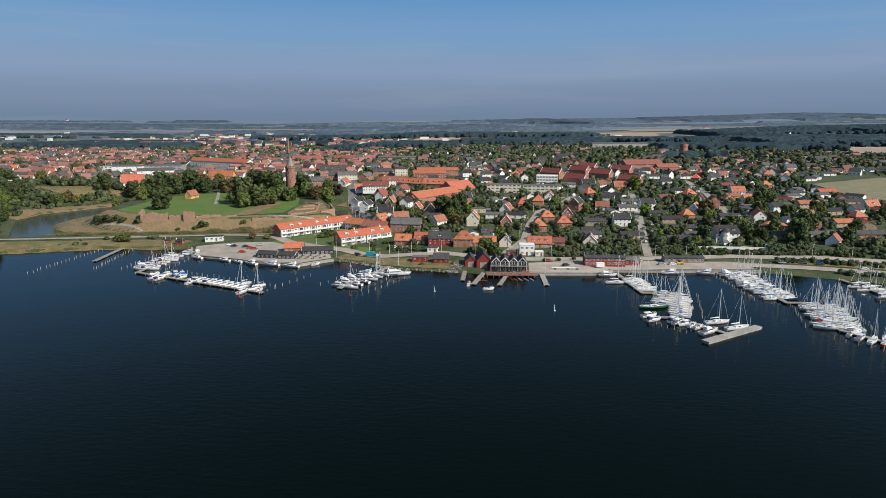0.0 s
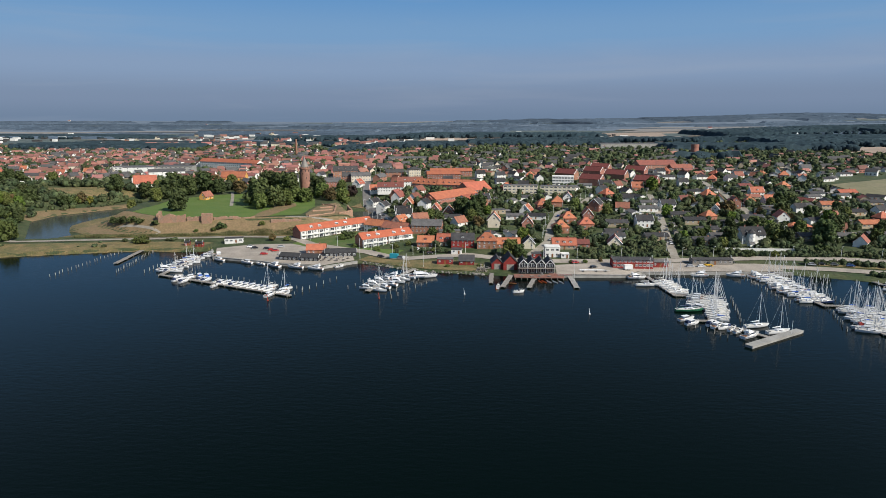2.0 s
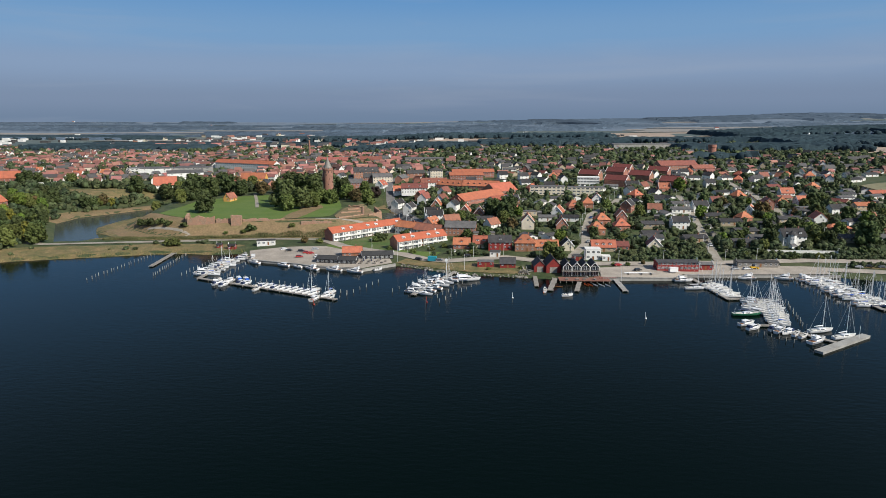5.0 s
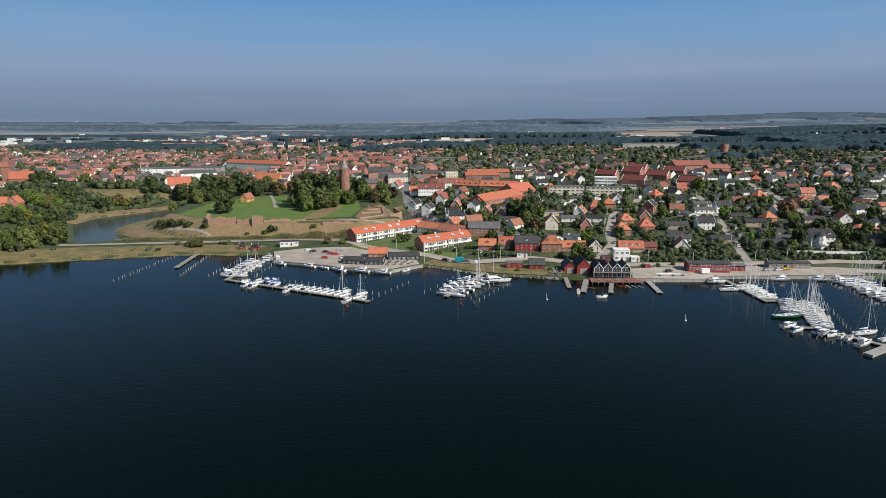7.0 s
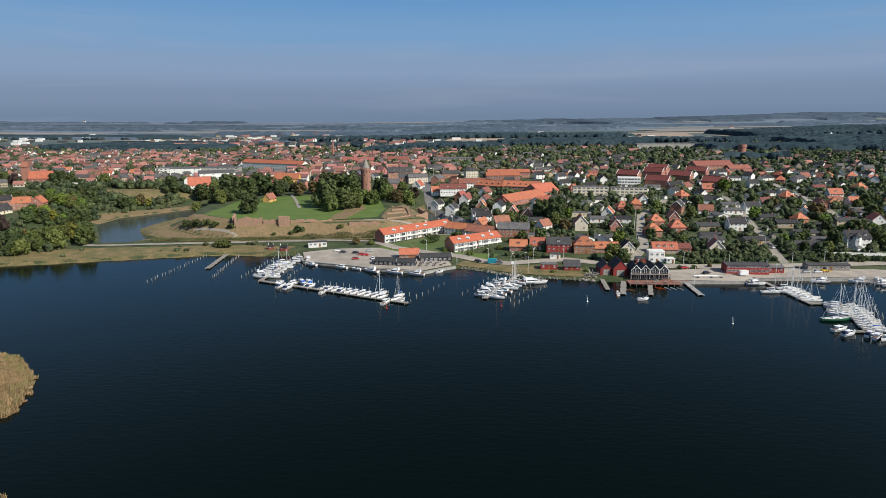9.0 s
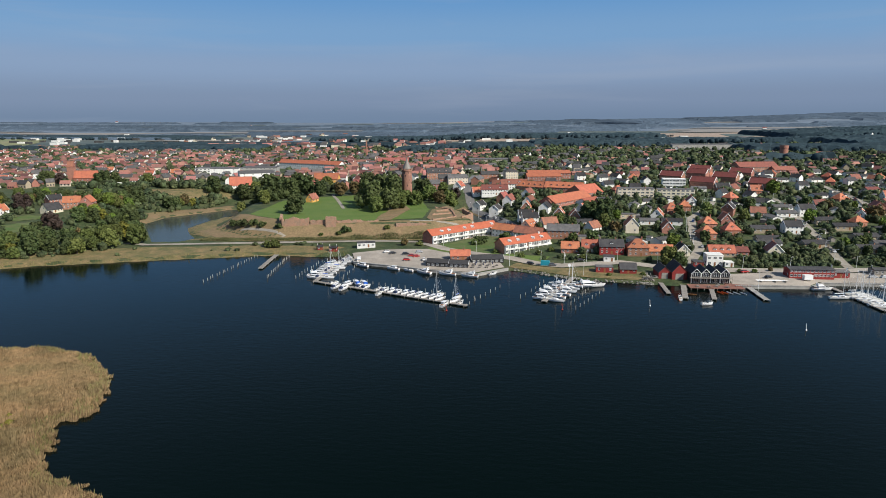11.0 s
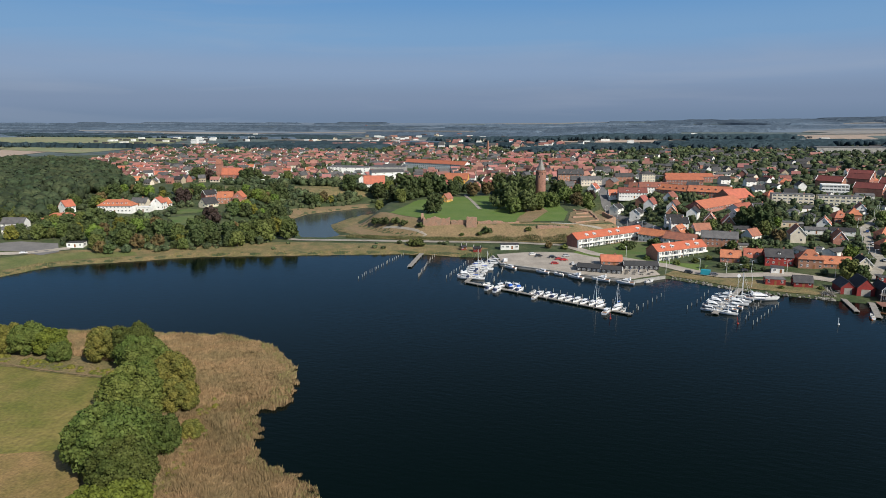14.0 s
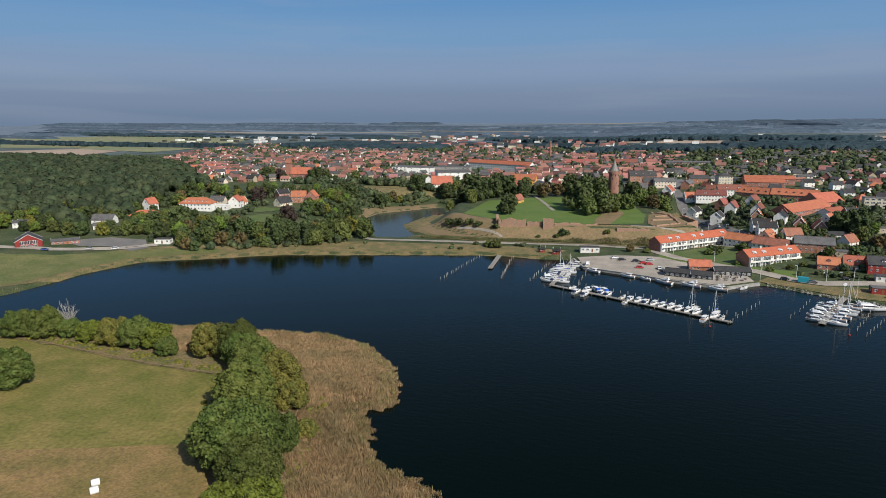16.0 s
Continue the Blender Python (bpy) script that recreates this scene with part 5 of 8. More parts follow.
for i, (ax, ay, bx, by) in enumerate(((-112, 466, -96, 480), (-96, 480, -101, 520), (-101, 520, -114, 530), (-114, 490, -100, 498), (-112, 510, -103, 514), (-92, 478, -84, 492), (-84, 492, -92, 522))):
    ruin("low excavated foundation wall of pale brick", ax, ay, bx, by, 14.2, 1.2, 20 + i, 0.7)

# the round brick tower with its pointed spire
TX, TY = -145.0, 613.0
tower = thing("castle_tower", "tall round red-brick castle tower with a pointed spire", "tower", m=pose(TX, TY, 0))
part("base", Shape().lathe([(5.3, 10), (5.1, 16.5), (4.75, 17)], 24), M["brick_tower"], tower, smooth_faces=False)
part("shaft", Shape().lathe([(4.7, 16.8), (4.55, 35.2)], 24), M["brick_tower"], tower)
crest = Shape().lathe([(4.6, 35.2), (4.95, 35.8), (4.95, 37.0)], 24)
for i in range(12):
    a = i * math.tau / 12
    crest.add([(math.cos(a + da) * r, math.sin(a + da) * r, z) for z in (37.0, 38.0) for r in (4.4, 4.95) for da in (-0.15, 0.15)],
              [(0, 1, 3, 2), (4, 6, 7, 5), (0, 4, 5, 1), (2, 3, 7, 6), (0, 2, 6, 4), (1, 5, 7, 3)])
part("parapet", crest, M["brick_tower"], tower)
part("spire", Shape().lathe([(4.15, 37.2), (3.9, 38.2), (2.2, 42.2), (0.85, 45.6), (0.08, 48.4)], 16), M["spire"], tower, "grey weathered spire")
part("weathervane", Shape().tube((0, 0, 48.2), (0, 0, 49.8), 0.07, 0.05, 6).lathe([(0.05, 48.6), (0.3, 48.9), (0.05, 49.2)], 8).box(-0.5, 0.5, -0.06, 0.06, 49.4, 49.9), M["gilt"], tower, "small gilded weathervane")
for z, a in ((22, -80), (27, -60), (31, -100), (24, -20), (33.5, -70), (33.5, -110), (33.5, -30)):
    part("arrow_slit", Shape().box(-0.25, 0.25, -4.75, -4.3, z, z + 1.5), M["pane"], tower, at=pose(0, 0, 0, 0, 0, a + 90))

# tall factory chimney far behind
stack = thing("factory_chimney", "slender red-brick factory chimney with a banded top", "chimney", m=pose(-264, 1108, 0))
part("shaft", Shape().lathe([(2.2, 14), (1.25, 46.5)], 14), M["brick_red"], stack)
part("cap", Shape().lathe([(1.5, 46.3), (1.6, 47.0), (1.6, 47.9), (1.3, 48.1)], 14), M["brick_old"], stack)

# yellow thatched-looking cottage on the lawn
house("yellow rendered cottage with a steep red tiled roof", 11, 6.2, 1, 52, "plaster_yellow", "tile_red", name="cottage", m=pose(-223, 568, ground_at(-223, 568), 0, 0, 74))

M["tile_terrace"] = material("red-orange clay tiles", (0.47, 0.13, 0.065), (0.39, 0.105, 0.055), size=2.6, fine=0.3, grain=0.15, rough=0.7)
# the two white terraces with orange roofs
def terrace(label, x0, y0, x1, y1, deep, bays, dormer_at, step=None):
    """White two-storey terrace with balconies; its front runs from (x0, y0) to (x1, y1)."""
    w = math.hypot(x1 - x0, y1 - y0)
    turn = math.atan2(y1 - y0, x1 - x0)
    cx, cy = (x0 + x1) / 2 - math.sin(turn) * deep / 2, (y0 + y1) / 2 + math.cos(turn) * deep / 2
    g = 2.2
    t = thing("terrace_house", label, "terraced house", "white terraces", pose(cx, cy, g, 0, 0, math.degrees(turn)))
    eave, ridge = 6.1, 9.3
    part("wall", gable_walls(w, deep, eave, ridge), M["plaster_white"], t)
    for sx in (-1, 1):
        s = Shape()
        v = [(0, -deep / 2 + 0.05, -1.5), (0, deep / 2 - 0.05, -1.5), (0, deep / 2 - 0.05, eave), (0, 0, ridge - 0.1), (0, -deep / 2 + 0.05, eave)]
        s.add([(sx * (w / 2 + 0.02), y, z) for _, y, z in v] + [(sx * (w / 2 + 0.25), y, z) for _, y, z in v], [(0, 1, 2, 3, 4), (9, 8, 7, 6, 5)] + [(i, (i + 1) % 5, 5 + (i + 1) % 5, 5 + i) for i in range(5)])
        part("gable", s, M["brick_red"], t, "red brick gable end")
    part("roof", gable_roof(w + 0.6, deep, eave, ridge, 0.4), M["tile_terrace"], t)
    for i in range(bays):
        x = (i + 0.5) / bays * w - w / 2
        for z in (0.4, 3.3):
            part("window", WINDOW[(2.6, 2.2)] if i % 2 else WINDOW[(1.6, 1.3)], None, t, at=pose(x, -deep / 2, z + (0 if i % 2 else 0.8)))
        part("partition", Shape().box(x - w / bays / 2 - 0.1, x - w / bays / 2 + 0.1, -deep / 2 - 1.3, -deep / 2, -1.2, eave - 0.4), M["plaster_white"], t)
        part("balcony", Shape().box(x - w / bays / 2 + 0.15, x + w / bays / 2 - 0.15, -deep / 2 - 1.3, -deep / 2, 2.85, 3.0).box(x - w / bays / 2 + 0.15, x + w / bays / 2 - 0.15, -deep / 2 - 1.3, -deep / 2 - 1.22, 3.0, 3.85), M["plaster_white"], t)
    for k in dormer_at:
        x = (k - 0.5) * w
        kk = deep / 2 * 0.7
        dormer(t, x, -kk, eave + (deep / 2 - kk) * (ridge - eave) / (deep / 2) - 0.2, M["white_paint"], M["white_paint"], 2.2)
    part("chimney", Shape().box(w * 0.16, w * 0.16 + 0.8, -0.4, 0.4, ridge - 0.6, ridge + 1.2), M["plaster_white"], t)
    TAKEN.append((cx, cy, w * 0.6))
    return t


terrace("long white terrace with balconies and an orange tiled roof", -110, 428.5, -66, 470, 9.5, 13, (0.16, 0.27, 0.5, 0.62, 0.93))
terrace("white terrace with balconies and an orange tiled roof", -64.5, 398.5, -50.2, 408.9, 9.5, 5, (0.3, 0.68))
terrace("white terrace with balconies beside its stepped neighbour", -49.6, 409.7, -34.5, 420.7, 9.5, 5, (0.3, 0.68))
house("white side wing with an orange tiled roof", 20, 9, 2, 38, "plaster_white", "tile_orange", dormers=0, name="terrace_house", m=pose(-60, 455, 2.6, 0, 0, -35))
house("white side wing with a red tiled roof", 20, 9, 2, 38, "plaster_white", "tile_red", dormers=0, name="terrace_house", m=pose(-46, 440, 3.2, 0, 0, -28))
TAKEN += [(-60, 455, 16), (-46, 440, 14)]

# ---- harbour buildings ----
def gabled_shed(label, x, y, turn, w, d, eave, ridge, wall, roof, name="boathouse", door=True, base=1.4, category="boathouse", group=""):
    """A shed w wide whose gable faces -y, d deep."""
    t = thing(name, label, category, group, pose(x, y, base, 0, 0, turn))
    s, r = gable_walls(d, w, eave, ridge, -2.5), gable_roof(d, w, eave, ridge, 0.35, 0.18)
    spin = pose(0, 0, 0, 0, 0, 90)
    for piece in (s, r):
        piece.v = [tuple(spin @ Vector(p)) for p in piece.v]
    part("wall", s, M[wall], t)
    part("roof", r, M[roof], t)
    if door:
        part("door", Shape().box(-w * 0.27, w * 0.27, -d / 2 - 0.08, -d / 2 + 0.02, 0, min(3.2, eave)).box(-0.05, 0.05, -d / 2 - 0.12, -d / 2, 0, min(3.2, eave)), M["timber_grey"], t, "grey boat door")
        trim = Shape()
        for sx in (-1, 1):
            trim.box(sx * w / 2 - 0.12, sx * w / 2 + 0.12, -d / 2 - 0.05, -d / 2 + 0.1, -1, eave)
        part("corner_board", trim, M[wall], t)
    else:
        n = int(d / 2.6)
        for i in range(n):
            part("window", WINDOW[(1.6, 1.3)], None, t, at=pose(-w / 2, (i + 0.5) / n * d - d / 2, 0.6, 0, 0, -90))
        for sy in (-1, 1):
            edge = Shape()
            for sx in (-1, 1):
                edge.tube((sx * (w / 2 + 0.3), sy * (d / 2 + 0.28), eave - 0.1), (0, sy * (d / 2 + 0.28), ridge + 0.1), 0.13, 0.13, 4)
            part("gable_trim", edge, M["white_paint"], t, "white gable boards")
    TAKEN.append((x, y, max(w, d) * 0.6))
    return t


M["felt"] = material("black roofing felt", (0.035, 0.035, 0.037), (0.05, 0.05, 0.05), size=2, fine=0.3, grain=0.15, rough=0.8)
gabled_shed("tall red boathouse with a dark roof on the waterfront", 22.3, 350, 0, 7.4, 12.5, 4.2, 8.1, "timber_red", "tile_dark")
gabled_shed("red boathouse with a low dark roof on the waterfront", 15.4, 351, 0, 6.1, 11, 3.5, 6.3, "timber_red", "tile_dark")
fish = thing("waterfront_restaurant", "black timber waterfront building with four white-trimmed gables", "restaurant", m=pose(35.9, 343.4, 1.5, 0, 0, -3))
for i in range(4):
    x = -7.0 + i * 4.7
    s, r = gable_walls(12, 4.6, 4.6, 6.9, -3.0), gable_roof(12, 4.6, 4.6, 6.9, 0.3, 0.16)
    spin = pose(0, 0, 0, 0, 0, 90)
    for piece in (s, r):
        piece.v = [tuple(spin @ Vector(p) + Vector((x, 0, 0))) for p in piece.v]
    part("wall", s, M["timber_black"], fish)
    part("roof", r, M["tile_dark"], fish)
    trim = Shape()
    for sx in (-1, 1):
        trim.tube((x, -6.3, 7.1), (x + sx * 2.45, -6.3, 4.5), 0.16, 0.16, 4).box(x + sx * 2.2 - 0.1, x + sx * 2.2 + 0.1, -6.2, -6.0, 0, 4.6)
    part("gable_trim", trim, M["white_paint"], fish, "white gable boards")
    part("window", WINDOW[(2.6, 2.2)], None, fish, at=pose(x, -6.02, 3.1))
    part("window", WINDOW[(2.6, 2.2)], None, fish, at=pose(x, -6.02, 0.2))
rail = Shape().box(-10, 10, -7.8, -6.05, 2.55, 2.72).box(-10, 10, -7.8, -7.72, 3.5, 3.6)
for i in range(21):
    rail.box(-10 + i, -9.94 + i, -7.8, -7.74, 2.7, 3.5)
for i in range(6):
    rail.box(-10 + i * 3.98, -9.85 + i * 3.98, -7.8, -7.65, -1.5, 2.6)
part("balcony", rail, M["timber_grey"], fish)
TAKEN.append((35, 340, 14))
M["tile_maroon"] = material("dark red tiles", (0.20, 0.055, 0.045), (0.15, 0.045, 0.04), size=3, fine=0.3, grain=0.15, each=0.15)
M["deck_red"] = material("reddish deck boards", (0.26, 0.12, 0.085), (0.20, 0.10, 0.075), size=2.0, fine=0.3, grain=0.15)
terr = thing("terrace_deck", "reddish plank terrace on posts in front of the black gables", "deck", m=pose(36, 331, 0, 0, 0, -3))
part("deck", Shape().box(-13, 13, -3.5, 4.0, 1.05, 1.3).box(6, 17.5, 2, 12, 1.05, 1.32), M["deck_red"], terr)
for i in range(9):
    part("post", PILE, None, terr, at=pose(-12.5 + i * 3.1, -3.3, 0.35))
posts = Shape()
for i in range(12):
    posts.box(8 + i * 0.8, 8.08 + i * 0.8, 0.5, 0.58, 1.3, 2.3)
part("railing", posts.box(8, 17, 0.5, 0.58, 2.25, 2.33), M["timber_red"], terr)
for x, y in ((27, 330), (32, 329), (36, 330), (41, 329), (38, 333)):
    t = thing("cafe_table", "small wooden cafe table with benches on the terrace", "table", "cafe tables", pose(x, y, 1.32, 0, 0, dice.uniform(0, 90)))
    part("top", Shape().box(-0.8, 0.8, -0.4, 0.4, 0.70, 0.75), M["timber_grey"], t)
    for sy in (-0.65, 0.65):
        part("bench", Shape().box(-0.8, 0.8, sy - 0.14, sy + 0.14, 0.42, 0.46), M["timber_grey"], t)
    for sx in (-0.6, 0.6):
        part("leg", Shape().box(sx - 0.05, sx + 0.05, -0.7, 0.7, 0, 0.42).box(sx - 0.05, sx + 0.05, -0.3, 0.3, 0.4, 0.7), M["timber_grey"], t)
KAYAK = hull_shape(4.2, 0.9, 0.35, 0.3, 0.3, 0.2, 0.15)[0]
for x, y, t, c in ((35.5, 323.5, 110, "orange"), (37.5, 323.2, 114, "orange"), (40, 323, 112, "hull_white"), (43, 322.6, 115, "hull_white"), (46, 322.3, 112, "hull_white"), (21, 320, 170, "teak"), (12, 311, 85, "orange"), (23, 305, 5, "teak")):
    d = thing("rowing_boat", {"orange": "small orange rowing boat at the landing stage", "hull_white": "small white dinghy at the landing stage", "teak": "old wooden rowing boat at the landing stage"}[c], "rowing boat", "dinghies", pose(x, y, 0.02, 0, 0, t))
    part("hull", KAYAK, M[c], d, smooth_faces=True)
    part("thwart", Shape().box(-0.8, -0.55, -0.38, 0.38, 0.22, 0.27).box(0.4, 0.65, -0.34, 0.34, 0.22, 0.27), M["teak"], d)

gabled_shed("black timber clubhouse with a dark roof on the quay", -102.6, 371.2, 79, 6.6, 13.4, 2.4, 3.8, "timber_black", "felt", "clubhouse", False, 1.6, "clubhouse")
gabled_shed("black timber pavilion on the quay", -91.2, 368.6, 83, 6.4, 10.6, 2.3, 3.8, "timber_black", "felt", "clubhouse", False, 1.6, "clubhouse")
gabled_shed("black timber cafe with a white gable trim on the quay", -75.6, 380.4, 99, 6.4, 18.5, 2.5, 4.3, "timber_black", "felt", "clubhouse", False, 1.8, "clubhouse")
house("low brick house with an orange roof behind the black clubhouse", 11.5, 7, 1, 38, "brick_red", "tile_orange", m=pose(-91, 385.5, 2.0, 0, 0, 5), group="harbour houses")
house("long white kiosk building with a dark flat roof", 11.5, 5, 1, 0, "plaster_white", "tile_dark", flat=True, chimneys=0, m=pose(-152, 420, 2.2, 0, 0, 12), name="kiosk", category="kiosk", group="harbour houses", win=(1.6, 1.3))
house("tiny red fishing hut", 4.5, 3, 1, 25, "timber_red", "tile_dark", chimneys=0, m=pose(-171, 410, 1.5, 0, 0, -5), name="hut", category="hut", group="harbour huts", storey=2.1)
house("tiny red fishing hut", 3.2, 2.6, 1, 25, "timber_red", "tile_dark", chimneys=0, m=pose(-180, 413, 1.5, 0, 0, 8), name="hut", category="hut", group="harbour huts", storey=2.1)
house("flat-roofed red harbour shed", 9, 5.5, 1, 0, "timber_red", "roof_grey", flat=True, chimneys=0, m=pose(-13, 359, 1.8, 0, 0, -4), name="shed", category="shed", group="harbour huts", storey=2.5)
house("red cottage with a black roof by the shore", 8.5, 6, 1, 40, "timber_red", "tile_dark", chimneys=0, m=pose(-1, 357, 1.8, 0, 0, -3), name="shed", category="shed", group="harbour huts", storey=2.3)
house("small red garage by the road", 5.4, 4.5, 1, 0, "timber_red", "roof_grey", flat=True, chimneys=0, m=pose(40, 369.8, 2.6, 0, 0, -3), name="shed", category="shed", group="harbour huts", storey=2.3)
house("white cubic modern house with a flat roof", 8.6, 7.5, 2, 0, "plaster_white", "plaster_white", flat=True, chimneys=0, m=pose(49.7, 373.8, 2.6, 0, 0, -4), group="harbour houses", storey=2.9, spacing=2.8, win=(1.6, 1.3))
house("red brick house with a tall orange hipped roof", 12, 9, 2, 46, "brick_red", "tile_orange", hip=True, dormers=2, m=pose(12.8, 393, 3.7, 0, 0, -4), group="harbour houses", storey=2.5)
house("long brick annex with an orange roof", 14, 7.5, 1, 40, "brick_red", "tile_orange", dormers=2, m=pose(26, 393, 4.0, 0, 0, -2), group="harbour houses")
house("long pinkish brick house with an orange tiled roof", 14.5, 8, 1, 42, "brick_yellow", "tile_orange", dormers=3, m=pose(59.5, 389.6, 4.1, 0, 0, -3), group="harbour houses")
house("brick house with a low red roof", 8, 7.5, 1, 30, "brick_red", "tile_red", m=pose(71, 391, 4.2, 0, 0, -3), group="harbour houses", storey=2.9)
house("long red two-storey sailing clubhouse with a glazed upper floor", 22, 7.5, 2, 8, "timber_red", "tile_dark", chimneys=0, m=pose(89.7, 349.8, 1.7, 0, 0, -2), name="clubhouse", category="clubhouse", group="harbour houses", storey=2.25, spacing=2.0, win=(1.6, 1.3))
house("low red store beside the sailing clubhouse", 8.5, 6, 1, 12, "timber_red", "roof_grey", chimneys=0, m=pose(105.3, 351, 1.8, 0, 0, -2), name="store", category="shed", group="harbour houses")
house("low grey mast shed behind the marina", 22, 6, 1, 10, "timber_grey", "roof_grey", chimneys=0, m=pose(136, 356, 2.0, 0, 0, -2), name="store", category="shed", group="harbour houses")
TAKEN += [(-98, 370, 14), (-76, 380, 11), (-91, 386, 8), (-13, 359, 7), (-1, 357, 7), (49.7, 373, 8), (40, 369, 5), (13, 393, 9), (26, 393, 9), (59.5, 389.6, 9), (71, 391, 7), (92, 352, 15)]
house("small brick house with an orange gable", 10.5, 7, 1, 44, "brick_red", "tile_orange", dormers=1, m=pose(-25, 402, 3.2, 0, 0, -7), group="harbour houses", storey=3.0)
house("cream cottage with an orange roof and dormers", 9.6, 7.5, 1, 48, "plaster_cream", "tile_orange", dormers=2, m=pose(-13.2, 402, 3.7, 0, 0, -7), group="harbour houses", storey=3.0)
house("white garage with a flat roof", 6, 6, 1, 0, "plaster_white", "roof_grey", flat=True, chimneys=0, m=pose(-6, 381, 2.9, 0, 0, -8), name="garage", category="garage", group="harbour huts", storey=2.4)
house("small white carport with a pale roof", 4.6, 5, 1, 0, "plaster_white", "plaster_white", flat=True, chimneys=0, m=pose(56.6, 370, 2.6, 0, 0, -4), name="garage", category="garage", group="harbour huts", storey=2.2)
TAKEN += [(-25, 402, 8), (-13, 402, 7), (-6, 381, 5)]
house("large white mansion with a dark roof and bay", 15, 9.5, 2, 42, "plaster_white", "tile_dark", dormers=3, m=pose(180, 404, ground_at(180, 400), 0, 0, 3), group="villas", chimneys=2)
bay = thing("bay_tower", "white octagonal bay tower of the mansion", "bay tower", m=pose(178, 398.5, ground_at(178, 398)))
part("wall", Shape().lathe([(2.6, -1), (2.6, 7.2)], 8), M["plaster_white"], bay)
part("roof", Shape().lathe([(3.0, 7.2), (2.9, 7.4), (0.1, 9.8)], 8), M["tile_dark"], bay)
for i in range(3):
    for z in (1.2, 4.2):
        part("window", WINDOW[(1.1, 1.3)], None, bay, at=pose(0, 0, z, 0, 0, -45 + i * 45) @ pose(0, -2.4, 0))
TAKEN += [(180, 404, 13)]
wall_along("garden_wall", [(156, 386), (178, 384), (204, 381.5)], 5.2, M["plaster_white"], "long white garden wall", 0.35)

# ---- large buildings of the town ----
BIG = dict(group="large buildings", category="building", ends=False)
def block(label, x, y, turn, w, d, storeys, pitch, wall, roof, sink=0.0, **more):
    TAKEN.append((x, y, max(w, d) * 0.5))
    for k in (-0.3, 0.3):
        TAKEN.append((x + math.cos(radians(turn)) * w * k, y + math.sin(radians(turn)) * w * k, max(10, d * 0.8)))
    return house(label, w, d, storeys, pitch, wall, roof, m=pose(x, y, ground_at(x, y) - sink, 0, 0, turn), name="building", **{**BIG, **more})


block("long two-storey wing with a bright orange tiled roof", -30, 613, -36, 38, 12, 2, 36, "brick_red", "tile_orange", 2.0, dormers=5)
block("long two-storey wing with a bright orange tiled roof", -2, 598, -20, 34, 12, 2, 36, "brick_red", "tile_orange", 1.0, dormers=5)
block("broad low wing with a bright orange tiled roof", -8, 545, 52, 58, 15, 1, 32, "brick_red", "tile_orange", chimneys=0)
block("broad end block with a bright orange tiled roof", 13, 580, 40, 26, 19, 1, 33, "brick_red", "tile_orange", chimneys=0)
block("white hall with a low orange roof", 8, 530, 50, 22, 12, 1, 28, "plaster_white", "tile_orange", chimneys=0)
block("brick block with an orange roof behind", -14, 665, 5, 34, 12, 2, 24, "brick_red", "tile_orange", chimneys=0)
block("brick block with an orange roof behind", -6, 690, 5, 44, 12, 2, 24, "brick_red", "tile_orange", chimneys=0)
block("pale three-storey flats with white balconies", 54, 571, -5, 30, 9, 3, 0, "plaster_cream", "roof_grey", 0.8, storey=2.5, flat=True, win=(2.4, 1.4), chimneys=2, spacing=3.4)
block("pale three-storey flats with white balconies", 86, 566, -8, 30, 9, 3, 0, "plaster_cream", "roof_grey", 0.8, storey=2.5, flat=True, win=(2.4, 1.4), chimneys=2, spacing=3.4)
block("white flat-roofed block of several storeys", 100, 618, -10, 20, 12, 3, 0, "plaster_white", "plaster_white", flat=True, win=(2.4, 1.4), chimneys=0)
for x, y, t, w in ((128, 620, 139, 22), (112, 662, 139, 22), (178, 612, 139, 22), (160, 652, 139, 22), (194, 700, 139, 22), (164, 734, 139, 22), (146, 690, 139, 20)):
    row = block("long brick terrace with a dark red roof and white gable edges", x, y, t, w, 10, 2, 40, "brick_red", "tile_maroon", dormers=4, ends=True)
    for sx in (-1, 1):
        edge = Shape()
        for sy in (-1, 1):
            edge.tube((sx * (w / 2 + 0.36), sy * 5.5, 5.4), (sx * (w / 2 + 0.36), 0, 10.15), 0.24, 0.24, 4)
        part("gable_edge", edge, M["white_paint"], row, "white gable edge")
block("broad red-roofed brick school", 236, 770, 8, 46, 20, 2, 26, "brick_red", "tile_red", chimneys=0)
block("red-roofed brick school wing", 262, 758, 8, 26, 14, 1, 28, "brick_red", "tile_red", chimneys=0)
block("long grey-blue warehouse with a flat roof", 352, 1270, 2, 130, 34, 2, 4, "concrete", "roof_grey", chimneys=0, spacing=14, storey=4.5)
block("white warehouse block with a flat roof", 430, 1210, 2, 40, 26, 2, 0, "plaster_white", "roof_grey", flat=True, chimneys=0, spacing=10, storey=4.5)
block("ochre museum building with red roofs", -240, 700, 0, 26, 13, 2, 40, "plaster_yellow", "tile_orange", spacing=3.2)
block("white gabled hall with red roofs", -322, 668, 20, 22, 13, 1, 50, "plaster_white", "tile_orange", ends=True)
block("long white three-storey flats with an orange roof", -302, 880, -28, 106, 12, 3, 34, "plaster_white", "tile_orange", spacing=3.6, chimneys=3)
block("large white windowless store building", -388, 800, 10, 34, 24, 3, 0, "plaster_white", "roof_grey", flat=True, chimneys=0, spacing=9)
block("large white store building with a pitched roof", -330, 740, 25, 38, 22, 3, 12, "plaster_white", "roof_grey", chimneys=0, spacing=9)
